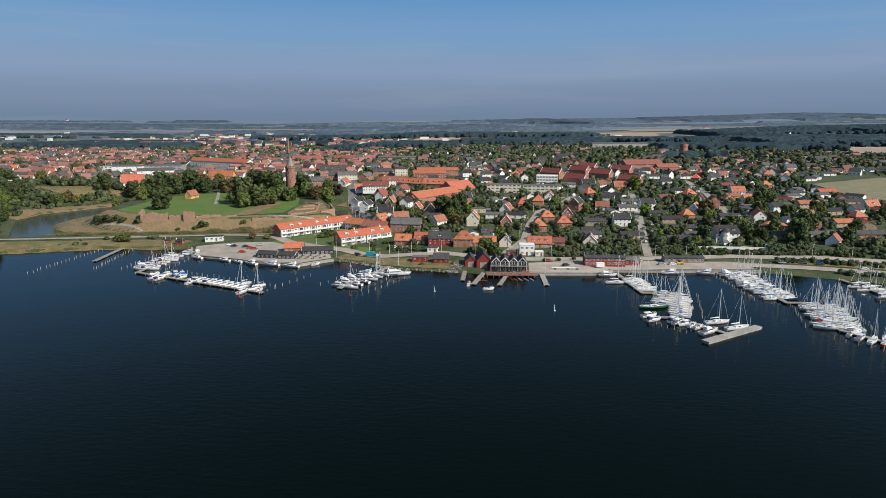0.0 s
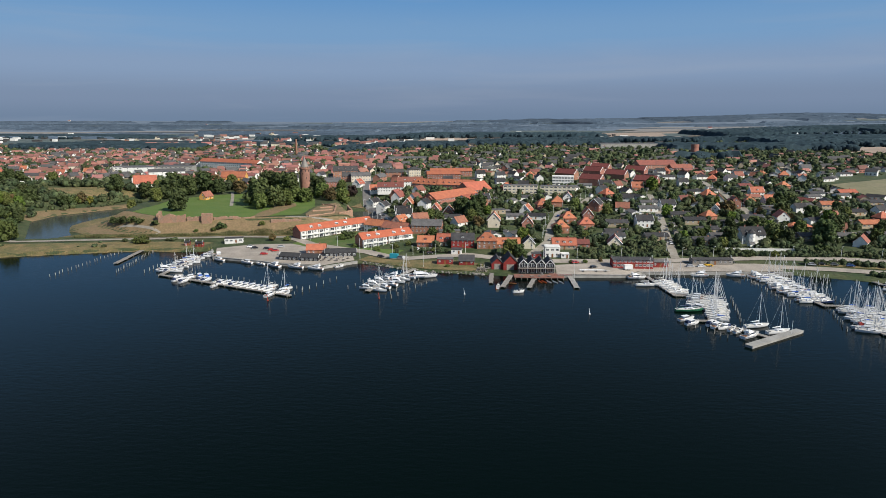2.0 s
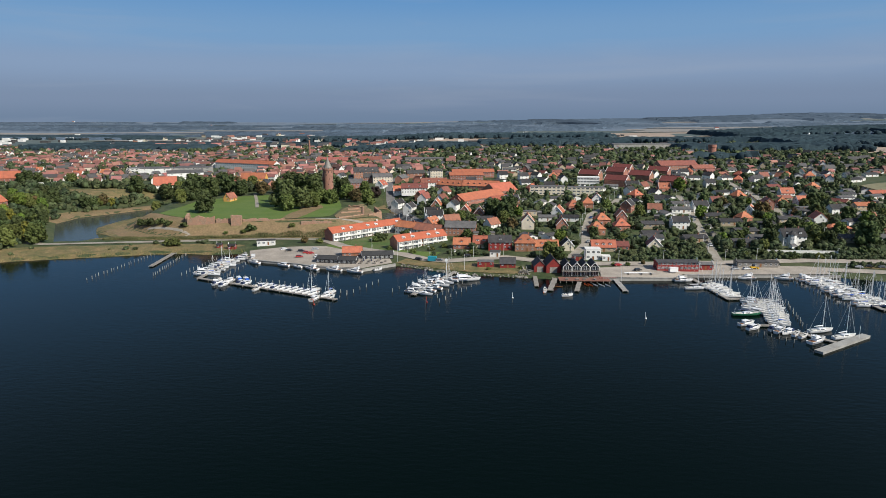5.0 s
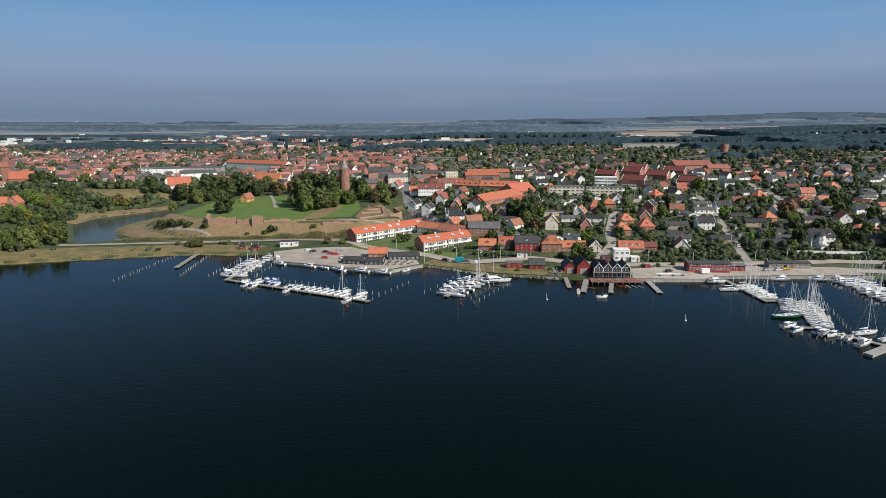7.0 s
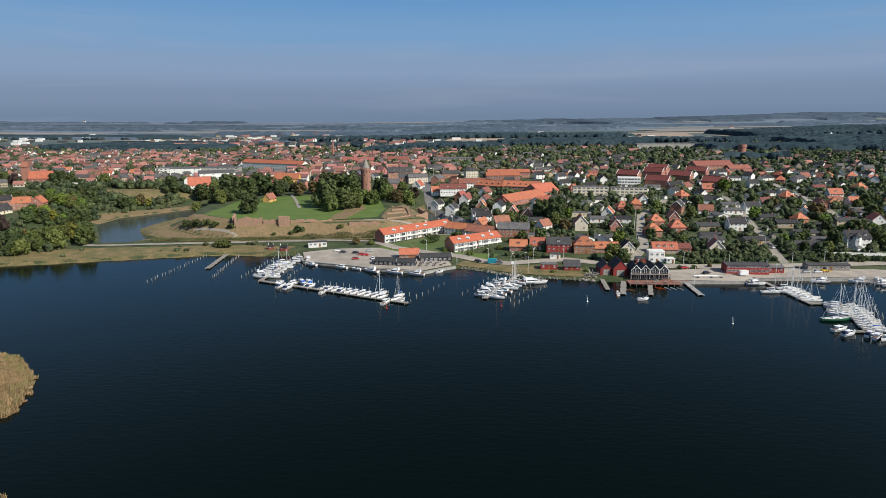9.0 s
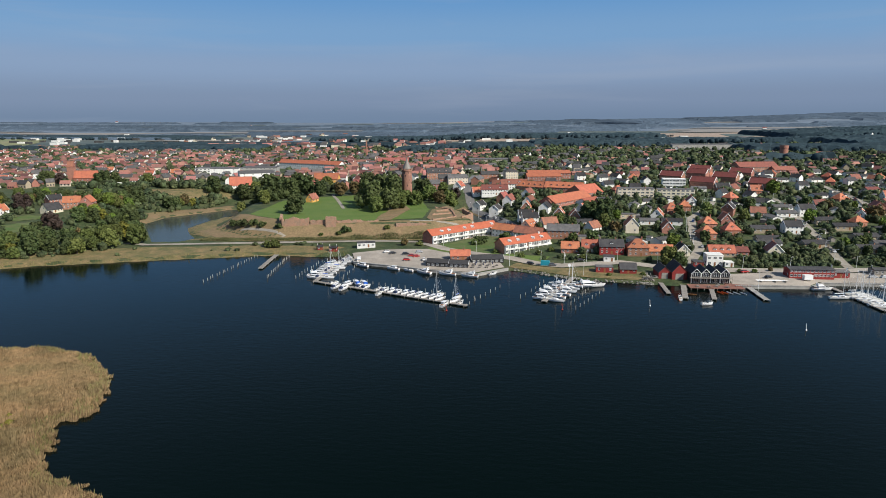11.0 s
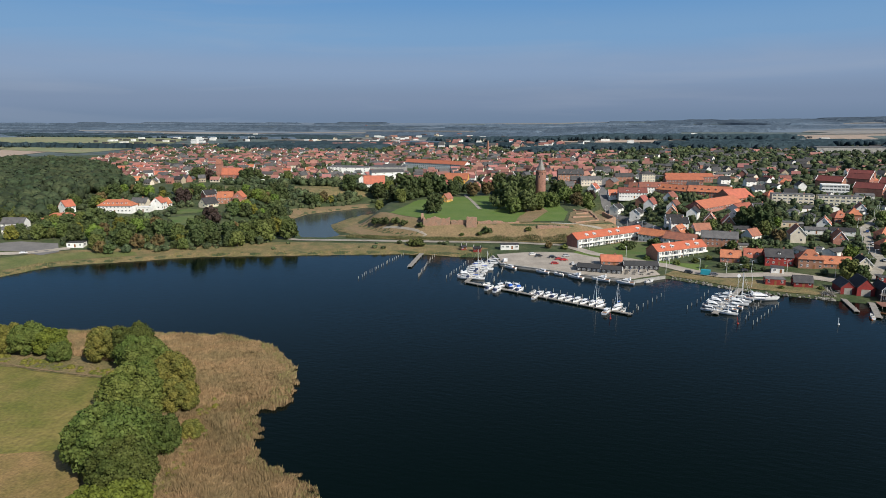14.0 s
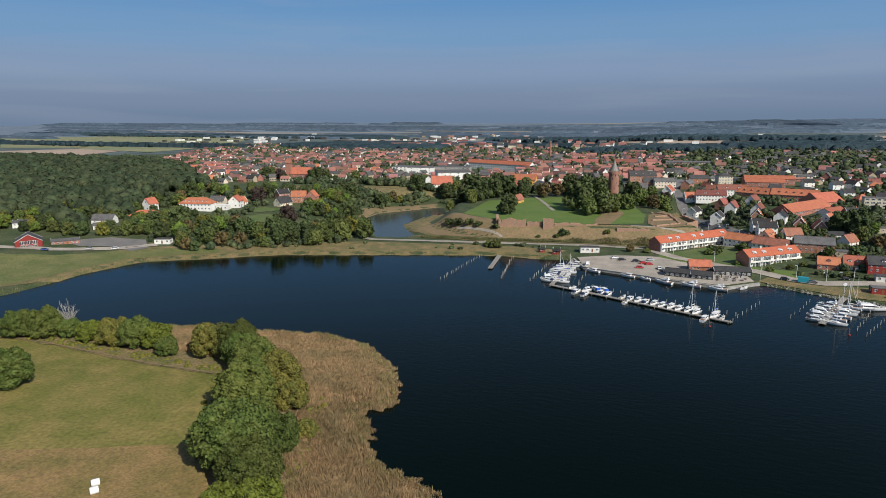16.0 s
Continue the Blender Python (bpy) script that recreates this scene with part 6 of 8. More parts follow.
block("grey modern shop block", -350, 815, 8, 44, 24, 3, 0, "concrete", "roof_grey", flat=True, chimneys=0, spacing=5, win=(2.4, 1.4))
block("white modern shop block", -420, 840, 8, 40, 26, 2, 0, "plaster_white", "roof_grey", flat=True, chimneys=0, spacing=5, win=(2.4, 1.4))
block("brick school with large windows and grey roof", -60, 900, 4, 60, 14, 2, 10, "brick_yellow", "roof_grey", chimneys=0, spacing=4, win=(2.4, 1.4))
block("brick warehouse with a dull red roof", -200, 960, 5, 44, 22, 2, 20, "brick_red", "tile_red", chimneys=0, spacing=6)
block("brick warehouse with a dull red roof", -140, 930, 8, 30, 18, 2, 24, "brick_red", "tile_red", chimneys=0, spacing=6)
block("grey-roofed row of town houses", -120, 700, 10, 26, 11, 3, 38, "brick_red", "roof_grey", spacing=2.8, dormers=3)
block("grey-roofed town house row", -100, 672, 14, 20, 10, 2, 30, "plaster_cream", "roof_grey", spacing=2.8)
block("cream tower house with a hipped roof", -45, 688, 10, 13, 12, 3, 25, "plaster_cream", "roof_grey", hip=True)
block("white hotel-like mansion with a long orange roof", -472, 467, 11, 27, 11, 2, 40, "plaster_white", "tile_orange", 0.0, dormers=6, hip=True, spacing=2.8)
block("low white wing beside the mansion", -454, 476, 11, 10, 8, 1, 0, "plaster_white", "plaster_white", flat=True, chimneys=0, storey=3.4)
block("dark-roofed house behind the mansion", -476, 500, 10, 13, 8, 1, 42, "plaster_cream", "roof_grey")
gabled_shed("red barn-like hall with a dark roof and white windows", -490, 325, 48, 14.5, 14, 4.8, 9.0, "timber_red", "tile_dark", "hall", False, 5.0, "hall")
hall_front = thing("hall_window", "large white-framed window wall of the red hall", "window", m=pose(-490, 325, 5.0, 0, 0, 48))
for sx in (-3.2, 0, 3.2):
    for z in (0.3, 3.0):
        part("pane", WINDOW[(2.6, 2.2)], None, hall_front, at=pose(sx, -7.03, z))
house("low brick annex of the red hall", 16, 9, 1, 10, "brick_red", "roof_grey", chimneys=0, m=pose(-477, 340, 4.6, 0, 0, 44), group="harbour houses")
house("white saw-roofed workshop with a grey roof", 17, 10, 2, 12, "plaster_white", "roof_grey", chimneys=0, m=pose(-538, 366, 7.5, 0, 0, 46), group="harbour houses")
house("small white pavilion by the shore gardens", 10, 6, 1, 0, "plaster_white", "roof_grey", flat=True, chimneys=0, m=pose(-424, 367, 3.2, 0, 0, 18), name="pavilion", category="pavilion", group="harbour houses")
TAKEN += [(-491, 326, 16), (-477, 340, 10), (-538, 366, 12), (-424, 367, 8), (-446, 350, 16)]
laid("shore_car_park", [(-482, 341), (-464, 337), (-446, 346), (-428, 342), (-424, 352), (-440, 369), (-462, 363)], M["asphalt"], "grey car park beside the shore gardens", "car park", 0.3, 4.0)

block("broad white hall with a low orange hipped roof", -487, 425, 22, 22, 12, 1, 30, "plaster_white", "tile_orange", hip=True, chimneys=0, spacing=4)
block("white house with a broad grey roof", -502, 399, 16, 15.5, 9, 1, 38, "plaster_white", "roof_grey", chimneys=0, spacing=4)
block("white gabled villa with a red roof beside the mansion", -450, 488, 100, 10, 9, 2, 42, "plaster_white", "tile_orange", ends=True)
block("white villa with a tall red roof among trees", -508, 454, 80, 9, 8, 2, 48, "plaster_white", "tile_orange", ends=True)
block("gabled house with a dark roof among the park trees", -417, 508, 70, 13, 9, 1, 46, "plaster_cream", "tile_dark", ends=True)
block("long brick villa with an orange roof in the park", -414, 531, 20, 13, 9, 2, 44, "brick_red", "tile_orange", dormers=1)
block("brick villa with an orange gable in the park", -402, 533, 100, 11, 9, 2, 46, "brick_red", "tile_orange", ends=True)
# church
church = thing("church", "red brick church with a steep red roof and a square tower", "church", m=pose(-506, 704, ground_at(-506, 704), 0, 0, 8))
part("nave", gable_walls(24, 10, 6, 13), M["brick_red"], church)
part("nave_roof", gable_roof(24, 10, 6, 13), M["tile_orange"], church)
part("tower", Shape().box(-18.6, -12.1, -3.25, 3.25, -2, 18), M["brick_red"], church)
ts = gable_roof(6.5, 6.5, 18, 23, 0.2)
ts.v = [(x - 15.35, y, z) for x, y, z in ts.v]
tw = gable_walls(6.5, 6.5, 18, 23, 17)
tw.v = [(x - 15.35, y, z) for x, y, z in tw.v]
part("tower_gable", tw, M["brick_red"], church)
part("tower_roof", ts, M["tile_red"], church)
for i in range(4):
    part("window", WINDOW[(1.0, 2.1)], None, church, at=pose(-8 + i * 5.4, -5, 2))
wall_along("churchyard_wall", [(-503, 674), (-476, 684), (-451, 693)], ground_at(-476, 684) + 2.0, M["plaster_white"], "long white churchyard wall", 0.5)
TAKEN += [(-506, 704, 20), (-478, 683, 10)]
# water tower
wt = thing("water_tower", "broad round red-brick water tower", "water tower", m=pose(356, 960, 20))
part("shaft", Shape().lathe([(5.6, 0), (5.5, 21.0)], 24), M["brick_red"], wt)
part("cornice", Shape().lathe([(5.5, 20.8), (5.9, 21.4), (5.9, 24.6), (5.8, 25.0)], 24), M["brick_red"], wt)
part("roof", Shape().lathe([(5.9, 25.0), (3.0, 25.8), (0.2, 26.1)], 24), M["roof_grey"], wt)
TAKEN.append((356, 960, 16))
fc = thing("village_church", "tiny white village church far off by the wood", "church", m=pose(830, 1560, ground_at(830, 1560)))
part("tower", Shape().box(-2.6, 2.6, -2.6, 2.6, -2, 13).box(-2.7, 2.7, -2.7, 2.7, 13, 18, 0, 2.5), M["plaster_white"], fc)
part("nave", gable_walls(12, 6, 4, 8), M["plaster_white"], fc, at=pose(8, 0, 0))
part("nave_roof", gable_roof(12, 6, 4, 8), M["tile_red"], fc, at=pose(8, 0, 0))

# ---- trees of the castle and the waterfront ----
td = random.Random(31)
for key, x, y, s in (("dark", -218, 495, 1.05), ("dark", -165, 528, 1.5), ("round", -158, 508, 1.1), ("dark", -150, 517, 1.2), ("round", -143, 526, 1.1), ("dark", -174, 556, 1.2), ("round", -140, 552, 1.0), ("round", -131, 548, 1.0), ("dark", -128, 590, 1.25), ("dark", -158, 600, 1.35), ("dark", -170, 615, 1.3),
                     ("round", -122, 575, 1.2), ("rust", -112, 560, 1.2), ("rust", -207, 612, 1.4), ("rust", -195, 620, 1.3), ("dark", -185, 630, 1.3), ("dark", -226, 610, 1.0), ("round", -104, 572, 1.2), ("rust", -106, 602, 0.9), ("copper", -100, 612, 0.7), ("round", -112, 622, 0.8),
                     ("dark", -258, 575, 1.2), ("dark", -268, 590, 1.3), ("round", -262, 556, 1.0), ("dark", -280, 606, 1.3), ("dark", -250, 600, 1.2), ("dark", -242, 622, 1.3), ("round", -285, 625, 1.2), ("dark", -262, 625, 1.3), ("round", -276, 540, 0.7),
                     ("gold", -318, 440, 0.95), ("gold", -328, 452, 0.9), ("round", -305, 425, 1.2), ("round", -322, 428, 1.15), ("round", -335, 418, 1.0), ("dark", -345, 415, 0.9), ("dark", -355, 407, 0.95), ("round", -316, 412, 1.1),
                     ("copper", -528, 690, 0.8), ("copper", -521, 686, 0.65), ("dark", -488, 694, 0.8), ("dark", -481, 697, 0.95), ("dark", -473, 702, 0.8), ("dark", -540, 694, 0.9), ("dark", -552, 702, 0.9), ("round", -545, 664, 0.7), ("dark", -448, 676, 0.5), ("round", -430, 690, 1.0), ("copper", -379, 450, 1.0), ("copper", -446, 516, 1.0), ("rust", -384, 373, 1.05), ("rust", -373, 378, 1.0), ("bright", -420, 379, 1.3), ("bright", -408, 405, 1.1), ("dark", -434, 378, 0.8), ("dark", -352, 388, 1.0), ("round", -396, 377, 1.0), ("dark", -440, 405, 1.2), ("gold", -424, 408, 0.9), ("dark", -458, 398, 0.9),
                     ("dark", -340, 645, 1.1), ("round", -300, 648, 1.1), ("dark", -288, 655, 1.2), ("dark", -308, 636, 1.1), ("round", -352, 668, 1.0), ("dark", -275, 645, 1.2), ("rust", -250, 672, 1.2), ("round", -232, 668, 1.0), ("dark", -262, 664, 1.1),
                     ("dark", 8, 466, 1.0), ("dark", 0, 478, 1.05), ("dark", 12, 486, 1.05), ("round", 6, 456, 0.9), ("round", 25, 373, 0.95), ("dark", 30, 370, 0.6), ("dark", 200, 396, 0.7), ("dark", 222, 394, 1.1), ("dark", 238, 412, 1.0), ("dark", 165, 398, 0.8), ("round", 158, 392, 0.6), ("dark", 191, 420, 0.9), ("round", 252, 392, 0.8), ("dark", 275, 385, 0.8), ("dark", 300, 380, 1.0), ("bright", 150, 470, 1.0), ("bright", 175, 585, 1.3)):
    plant(key, x, y, s * (1.08 if x < -95 and y > 480 else 1.0), rng=td)
    TAKEN.append((x, y, 3.5))
for key, x, y, s in (("bush", -211, 418, 1.5), ("bush", -216, 420, 1.2), ("dark_bush", -171, 452, 1.1), ("bush", -176, 450, 0.7), ("dark_bush", -219, 455, 0.8), ("dark_bush", -250, 470, 1.3), ("dark_bush", -240, 465, 1.1), ("dark_bush", -258, 476, 1.1), ("dark_bush", -232, 461, 0.9),
                     ("bush", -143, 455, 0.8), ("bush", -188, 449, 0.6), ("bush", -82, 428, 1.1), ("dark_bush", -78, 432, 1.4), ("dark_bush", -62, 440, 1.3), ("bush", -70, 402, 0.7), ("bush", -55, 392, 0.8), ("bush", -44, 398, 0.8), ("bush", -36, 404, 0.8),
                     ("bush", -118, 424, 0.9), ("rust", -128, 424, 0.55), ("bush", -20, 386, 0.8), ("bush", 140, 379, 0.9), ("dark_bush", 150, 380, 0.9), ("dark_bush", 165, 372, 1.0), ("bush", 180, 372, 1.0), ("dark_bush", 210, 378, 1.2),
                     ("bush", -12, 351, 0.5), ("bush", 6, 352, 0.5), ("bush", 58, 358, 0.5), ("bush", 66, 358, 0.55), ("rust", 75, 360, 0.3)):
    plant(key, x, y, s, rng=td)

for x, y in ((-84, 365), (-80, 365.5), (-76, 366), (-83.5, 368.5), (-79.5, 369), (-75.5, 369.5), (-72, 368), (-83, 372), (-78.5, 372.5), (-74, 373), (-70, 371.5)):
    copy_thing(bpy.data.objects["cafe_table"], pose(x, y, ground_at(x, y) + 0.36, 0, 0, td.uniform(0, 90)))

for x, y in ((-82, 366.8), (-77.5, 367.5), (-81.5, 371), (-76.5, 371.5), (-72.5, 370)):
    shade = thing("parasol", "folded dark parasol on the quay terrace", "parasol", "parasols", pose(x, y, ground_at(x, y) + 0.36))
    part("pole", Shape().tube((0, 0, 0), (0, 0, 2.7), 0.04, 0.04, 6), M["alloy"], shade)
    part("canopy", Shape().lathe([(0.05, 1.0), (0.26, 1.15), (0.2, 2.0), (0.06, 2.75)], 8), M["canvas_navy"], shade)
    part("base", Shape().lathe([(0.4, 0), (0.4, 0.1), (0.08, 0.16)], 10), M["concrete"], shade)

# ---- the town ----
HOUSES = {
    "white_red": house("white rendered house with a red tiled gable roof", 12, 8.5, 1, 46, "plaster_white", "tile_orange", dormers=1, boards=True),
    "villa_white": house("white villa with an orange hipped roof", 12, 9, 1, 42, "plaster_white", "tile_orange", dormers=1),
    "villa_orange": house("red brick villa with an orange hipped roof", 10.5, 9, 1, 47, "brick_red", "tile_orange", hip=True, dormers=1, storey=3.6),
    "hip_red": house("brick bungalow with a red hipped roof", 16, 9, 1, 32, "brick_yellow", "tile_orange", hip=True),
    "grey_low": house("low grey flat-roofed house", 15, 8, 1, 0, "brick_yellow", "roof_grey", flat=True, chimneys=0, win=(1.6, 1.3), spacing=3.4),
    "brick_tall": house("tall red brick house with a dark roof", 10, 8, 2, 40, "brick_red", "tile_red"),
    "bung_orange": house("long bungalow with an orange tiled roof", 17, 9, 1, 27, "brick_yellow", "tile_orange", spacing=3.4, win=(1.6, 1.3)),
    "bung_dark": house("low bungalow with a dark roof", 16, 8.5, 1, 22, "brick_yellow", "tile_dark", spacing=3.6, win=(1.6, 1.3)),
    "bung_white": house("low white bungalow with a grey roof", 15, 8.5, 1, 20, "plaster_white", "roof_grey", spacing=3.4, win=(1.6, 1.3)),
    "long_grey": house("long low brick house with a grey roof", 30, 9, 1, 24, "brick_red", "roof_grey", spacing=4, win=(1.6, 1.3)),
    "brick_dark": house("red brick house with a dark slate roof", 12, 8.5, 2, 42, "brick_red", "tile_dark", boards=True),
    "brick_gable": house("red brick house with a steep red gable roof", 11, 8, 1, 50, "brick_red", "tile_orange", dormers=1, boards=True),
    "white_dark": house("white house with a dark gable roof and chimney", 12, 8.5, 2, 38, "plaster_white", "tile_dark", storey=2.5, boards=True),
    "terrace_white": house("row of white town houses with red roofs", 26, 9, 2, 42, "plaster_white", "tile_red", chimneys=2, dormers=2),
    "terrace_brick": house("row of brick town houses with grey roofs", 22, 9, 2, 40, "brick_red", "roof_grey", chimneys=2),
    "cream_villa": house("cream rendered villa with a steep pale gable", 12, 9, 2, 48, "plaster_cream", "tile_orange", storey=2.5, boards=True),
    "cream_low": house("small cream cottage with a dark roof", 10, 7.5, 1, 45, "plaster_cream", "tile_dark", boards=True),
    "cream_gable": house("white-boarded house with a red gable roof", 11, 9, 1, 45, "plaster_cream", "tile_red", win=(1.6, 1.3), boards=True),
    "cream_orange": house("cream house with a bright orange roof", 12, 9, 1, 45, "plaster_cream", "tile_orange", dormers=2),
    "red_dark": house("red-painted house with a dark roof", 15, 9, 2, 40, "timber_red", "tile_dark", storey=2.4, dormers=1),
    "old_red": house("old town house with a weathered red roof", 12, 8, 2, 45, "plaster_cream", "tile_red", back=False, storey=2.5),
    "old_white": house("white old town house with a red roof", 14, 8.5, 2, 45, "plaster_white", "tile_red", back=False, storey=2.5),
}
# plainer neighbours that stand further back
PLAIN = dict(ends=False, spacing=4.6)
HOUSES.update({
    "p_white_red": house("white house with a red tiled roof among gardens", 12, 8.5, 1, 46, "plaster_white", "tile_red", **PLAIN),
    "p_villa": house("red brick villa with an orange hipped roof among gardens", 10.5, 9, 1, 46, "brick_red", "tile_orange", hip=True, storey=3.4, **PLAIN),
    "p_bung_dark": house("low white dark-roofed bungalow among gardens", 16, 8.5, 1, 22, "plaster_white", "tile_dark", chimneys=0, **PLAIN),
    "p_bung_white": house("low white bungalow with a grey roof among gardens", 15, 8.5, 1, 20, "plaster_white", "roof_grey", chimneys=0, **PLAIN),
    "p_bung_red": house("low bungalow with a weathered red roof among gardens", 15, 8.5, 1, 28, "brick_yellow", "tile_red", chimneys=0, **PLAIN),
    "p_white_dark": house("white two-storey house with a dark roof", 11, 8, 2, 40, "plaster_white", "tile_dark", storey=2.5, **PLAIN),
    "p_brick": house("red brick house with a weathered red roof", 11, 8, 1, 48, "brick_red", "tile_red", **PLAIN),
    "p_old": house("old cream town house with a weathered red roof", 13, 8.5, 2, 45, "plaster_cream", "tile_red", storey=2.5, **PLAIN),
    "p_old_white": house("old white town house with a weathered red roof", 15, 8.5, 2, 45, "plaster_white", "tile_red", storey=2.5, **PLAIN),
    "p_row": house("grey-roofed row of town houses", 22, 9, 2, 38, "brick_red", "roof_grey", chimneys=2, storey=2.6, **PLAIN),
})
USED = set()


def put(kind, x, y, turn, size=0.94):
    m = pose(x, y, ground_at(x, y) - 0.1, 0, 0, turn)
    TAKEN.append((x, y, 9 if kind not in ("long_grey", "terrace_white", "terrace_brick") else 15))
    if kind in USED:
        ob = repeat(HOUSES[kind], m)
    else:
        USED.add(kind)
        ob = HOUSES[kind]
        ob.matrix_basis = m
    ob.scale = (size, size, size)
    return ob


put("white_red", 255, 556, 0)
put("grey_low", 235, 488, 5)
put("villa_white", 226, 456, 80)
put("white_red", 247, 515, 5)
put("hip_red", 223, 428, 0)
put("villa_orange", 207, 540, 20)
put("white_red", 190, 481, 60)
put("brick_tall", 211, 499, 85)
put("bung_orange", 281, 492, 0)
put("bung_orange", 271, 429, 5)
put("bung_orange", 281, 423, 80)
put("bung_orange", 325, 544, 5)
put("white_red", 320, 478, 15)
put("long_grey", 264, 399, 0)
put("bung_white", 236, 403, 5)
put("bung_dark", 217, 404, 0)
put("bung_dark", 204, 406, 5)
put("bung_white", 163, 409, 0)
put("bung_dark", 161, 426, 5)
put("bung_dark", 149, 400, 0)
put("bung_dark", 205, 456, 0)
put("bung_white", 226, 478, 10)
put("bung_dark", 281, 462, 10)
put("bung_dark", 317, 497, 5)
put("white_red", 48, 480, 70)
put("villa_orange", 62, 496, 10)
put("villa_orange", 76, 510, 80)
put("white_red", 89, 534, 80)
put("villa_orange", 124, 546, 30)
put("brick_dark", 103, 494, 60)
put("villa_orange", 74, 454, 5)
put("brick_gable", 91, 468, 85)
put("bung_white", 148, 510, 5)
put("white_dark", 157, 493, 5)
put("bung_white", 141, 489, 0)
put("white_dark", 124, 442, 0)
put("bung_dark", 158, 468, 5)
put("bung_dark", 162, 451, 0)
put("brick_gable", 162, 589, 0)
put("brick_dark", 133, 589, 0)
put("grey_low", 145, 576, 0)
put("bung_dark", 106, 445, 0)
put("bung_dark", 99, 419, 0)
put("brick_gable", -20, 493, 80)
put("brick_gable", -10, 485, 85)
put("white_red", -0, 506, 60)
put("brick_dark", 17, 517, 20)
put("grey_low", 25, 482, 5)
put("white_dark", -65, 544, 70)
put("white_dark", -78, 589, 60)
put("white_dark", -43, 476, 5)
put("brick_gable", -42, 519, 80)
put("white_red", -79, 618, 10)
put("white_red", -97, 634, 70)
put("terrace_white", -64, 611, 5)
put("terrace_white", -46, 620, 5)
put("terrace_brick", -109, 675, 5)
put("bung_white", -132, 705, 0)
put("terrace_brick", -126, 639, 10)
put("cream_villa", 21, 444, 85)
put("brick_gable", 44, 443, 85)
put("cream_low", 38.6, 393, 87)
put("villa_orange", 64, 427, 5)
put("villa_orange", 83, 437, 0)
put("bung_white", 95, 410, 0)
put("cream_gable", 92, 395, 80)
put("bung_dark", 122, 410, 5)
put("terrace_brick", -25, 434, -8)
put("red_dark", -2, 396, -2)
put("grey_low", -10, 425, 0)
put("cream_orange", -45, 461, 60)
put("white_dark", -45, 486, 5)
put("bung_orange", -484, 418, 0)
put("bung_white", -488, 384, 40)
put("white_red", -539, 492, 60)
put("white_red", -455, 501, 80)
put("brick_gable", -424, 549, 10)
put("brick_dark", -439, 545, 60)
put("bung_white", -540, 368, 10)
put("white_red", -553, 831, 10)
put("white_red", -473, 778, 0)
put("white_red", -452, 801, 0)
put("white_red", -605, 708, 30)
put("white_red", -694, 792, 0)
put("brick_gable", -704, 769, 30)
put("white_red", -588, 641, 60)
for kind, x, y, turn in (("p_white_red", -38, 539, 65), ("p_old_white", -53, 561, 70), ("p_brick", -57, 590, 60), ("p_white_dark", -29, 507, 70), ("p_white_red", -31, 463, 20), ("p_brick", -24, 522, 75), ("p_white_red", -36, 578, 60)):
    put(kind, x, y, turn)


CELLS, SEEN = {}, [0]


def free(x, y, r=0.0):
    """Whether a place keeps its distance from all that stands already."""
    while SEEN[0] < len(TAKEN):
        a, b, c = TAKEN[SEEN[0]]
        SEEN[0] += 1
        for i in range(int((a - c - 12) // 30), int((a + c + 12) // 30) + 1):
            for j in range(int((b - c - 12) // 30), int((b + c + 12) // 30) + 1):
                CELLS.setdefault((i, j), []).append((a, b, c))
    return all((x - a) ** 2 + (y - b) ** 2 > (c + r) ** 2 for a, b, c in CELLS.get((int(x // 30), int(y // 30)), ()))


def off_roads(x, y, gap):
    return all(gap_to(x, y, line) > w / 2 + gap for line, w in ROADS)


TOWN = [(-20, 392), (-34, 440), (-30, 480), (-44, 560), (-70, 650), (-130, 690), (-250, 655), (-330, 690), (-440, 705), (-565, 620), (-719, 752), (-880, 900), (-1000, 1150), (-1090, 1500), (640, 1400), (590, 1180), (620, 1060), (720, 1000),
        (660, 760), (500, 690), (345, 600), (330, 590), (345, 440), (270, 372), (215, 392), (120, 385), (60, 392)]
PARK = [(-428, 374), (-396, 352), (-362, 370), (-335, 386), (-314, 400), (-305, 432), (-350, 510), (-350, 560), (-318, 605), (-300, 628), (-350, 600), (-400, 592), (-470, 590), (-560, 560), (-520, 420)]
WOOD = [(-620, 330), (-545, 345), (-505, 372), (-470, 375), (-500, 410), (-545, 520), (-560, 600), (-700, 740), (-870, 890), (-1060, 930), (-1350, 800), (-1300, 300), (-800, 250)]
GLADES = [(-401, 450, 22), (-364, 450, 15), (-420, 485, 13), (-452, 448, 14), (-428, 428, 14), (-390, 422, 13), (-412, 428, 11), (-362, 425, 10), (-440, 468, 12)]
FIELDS = [(400, 570, 70), (430, 620, 60), (350, 540, 22)]

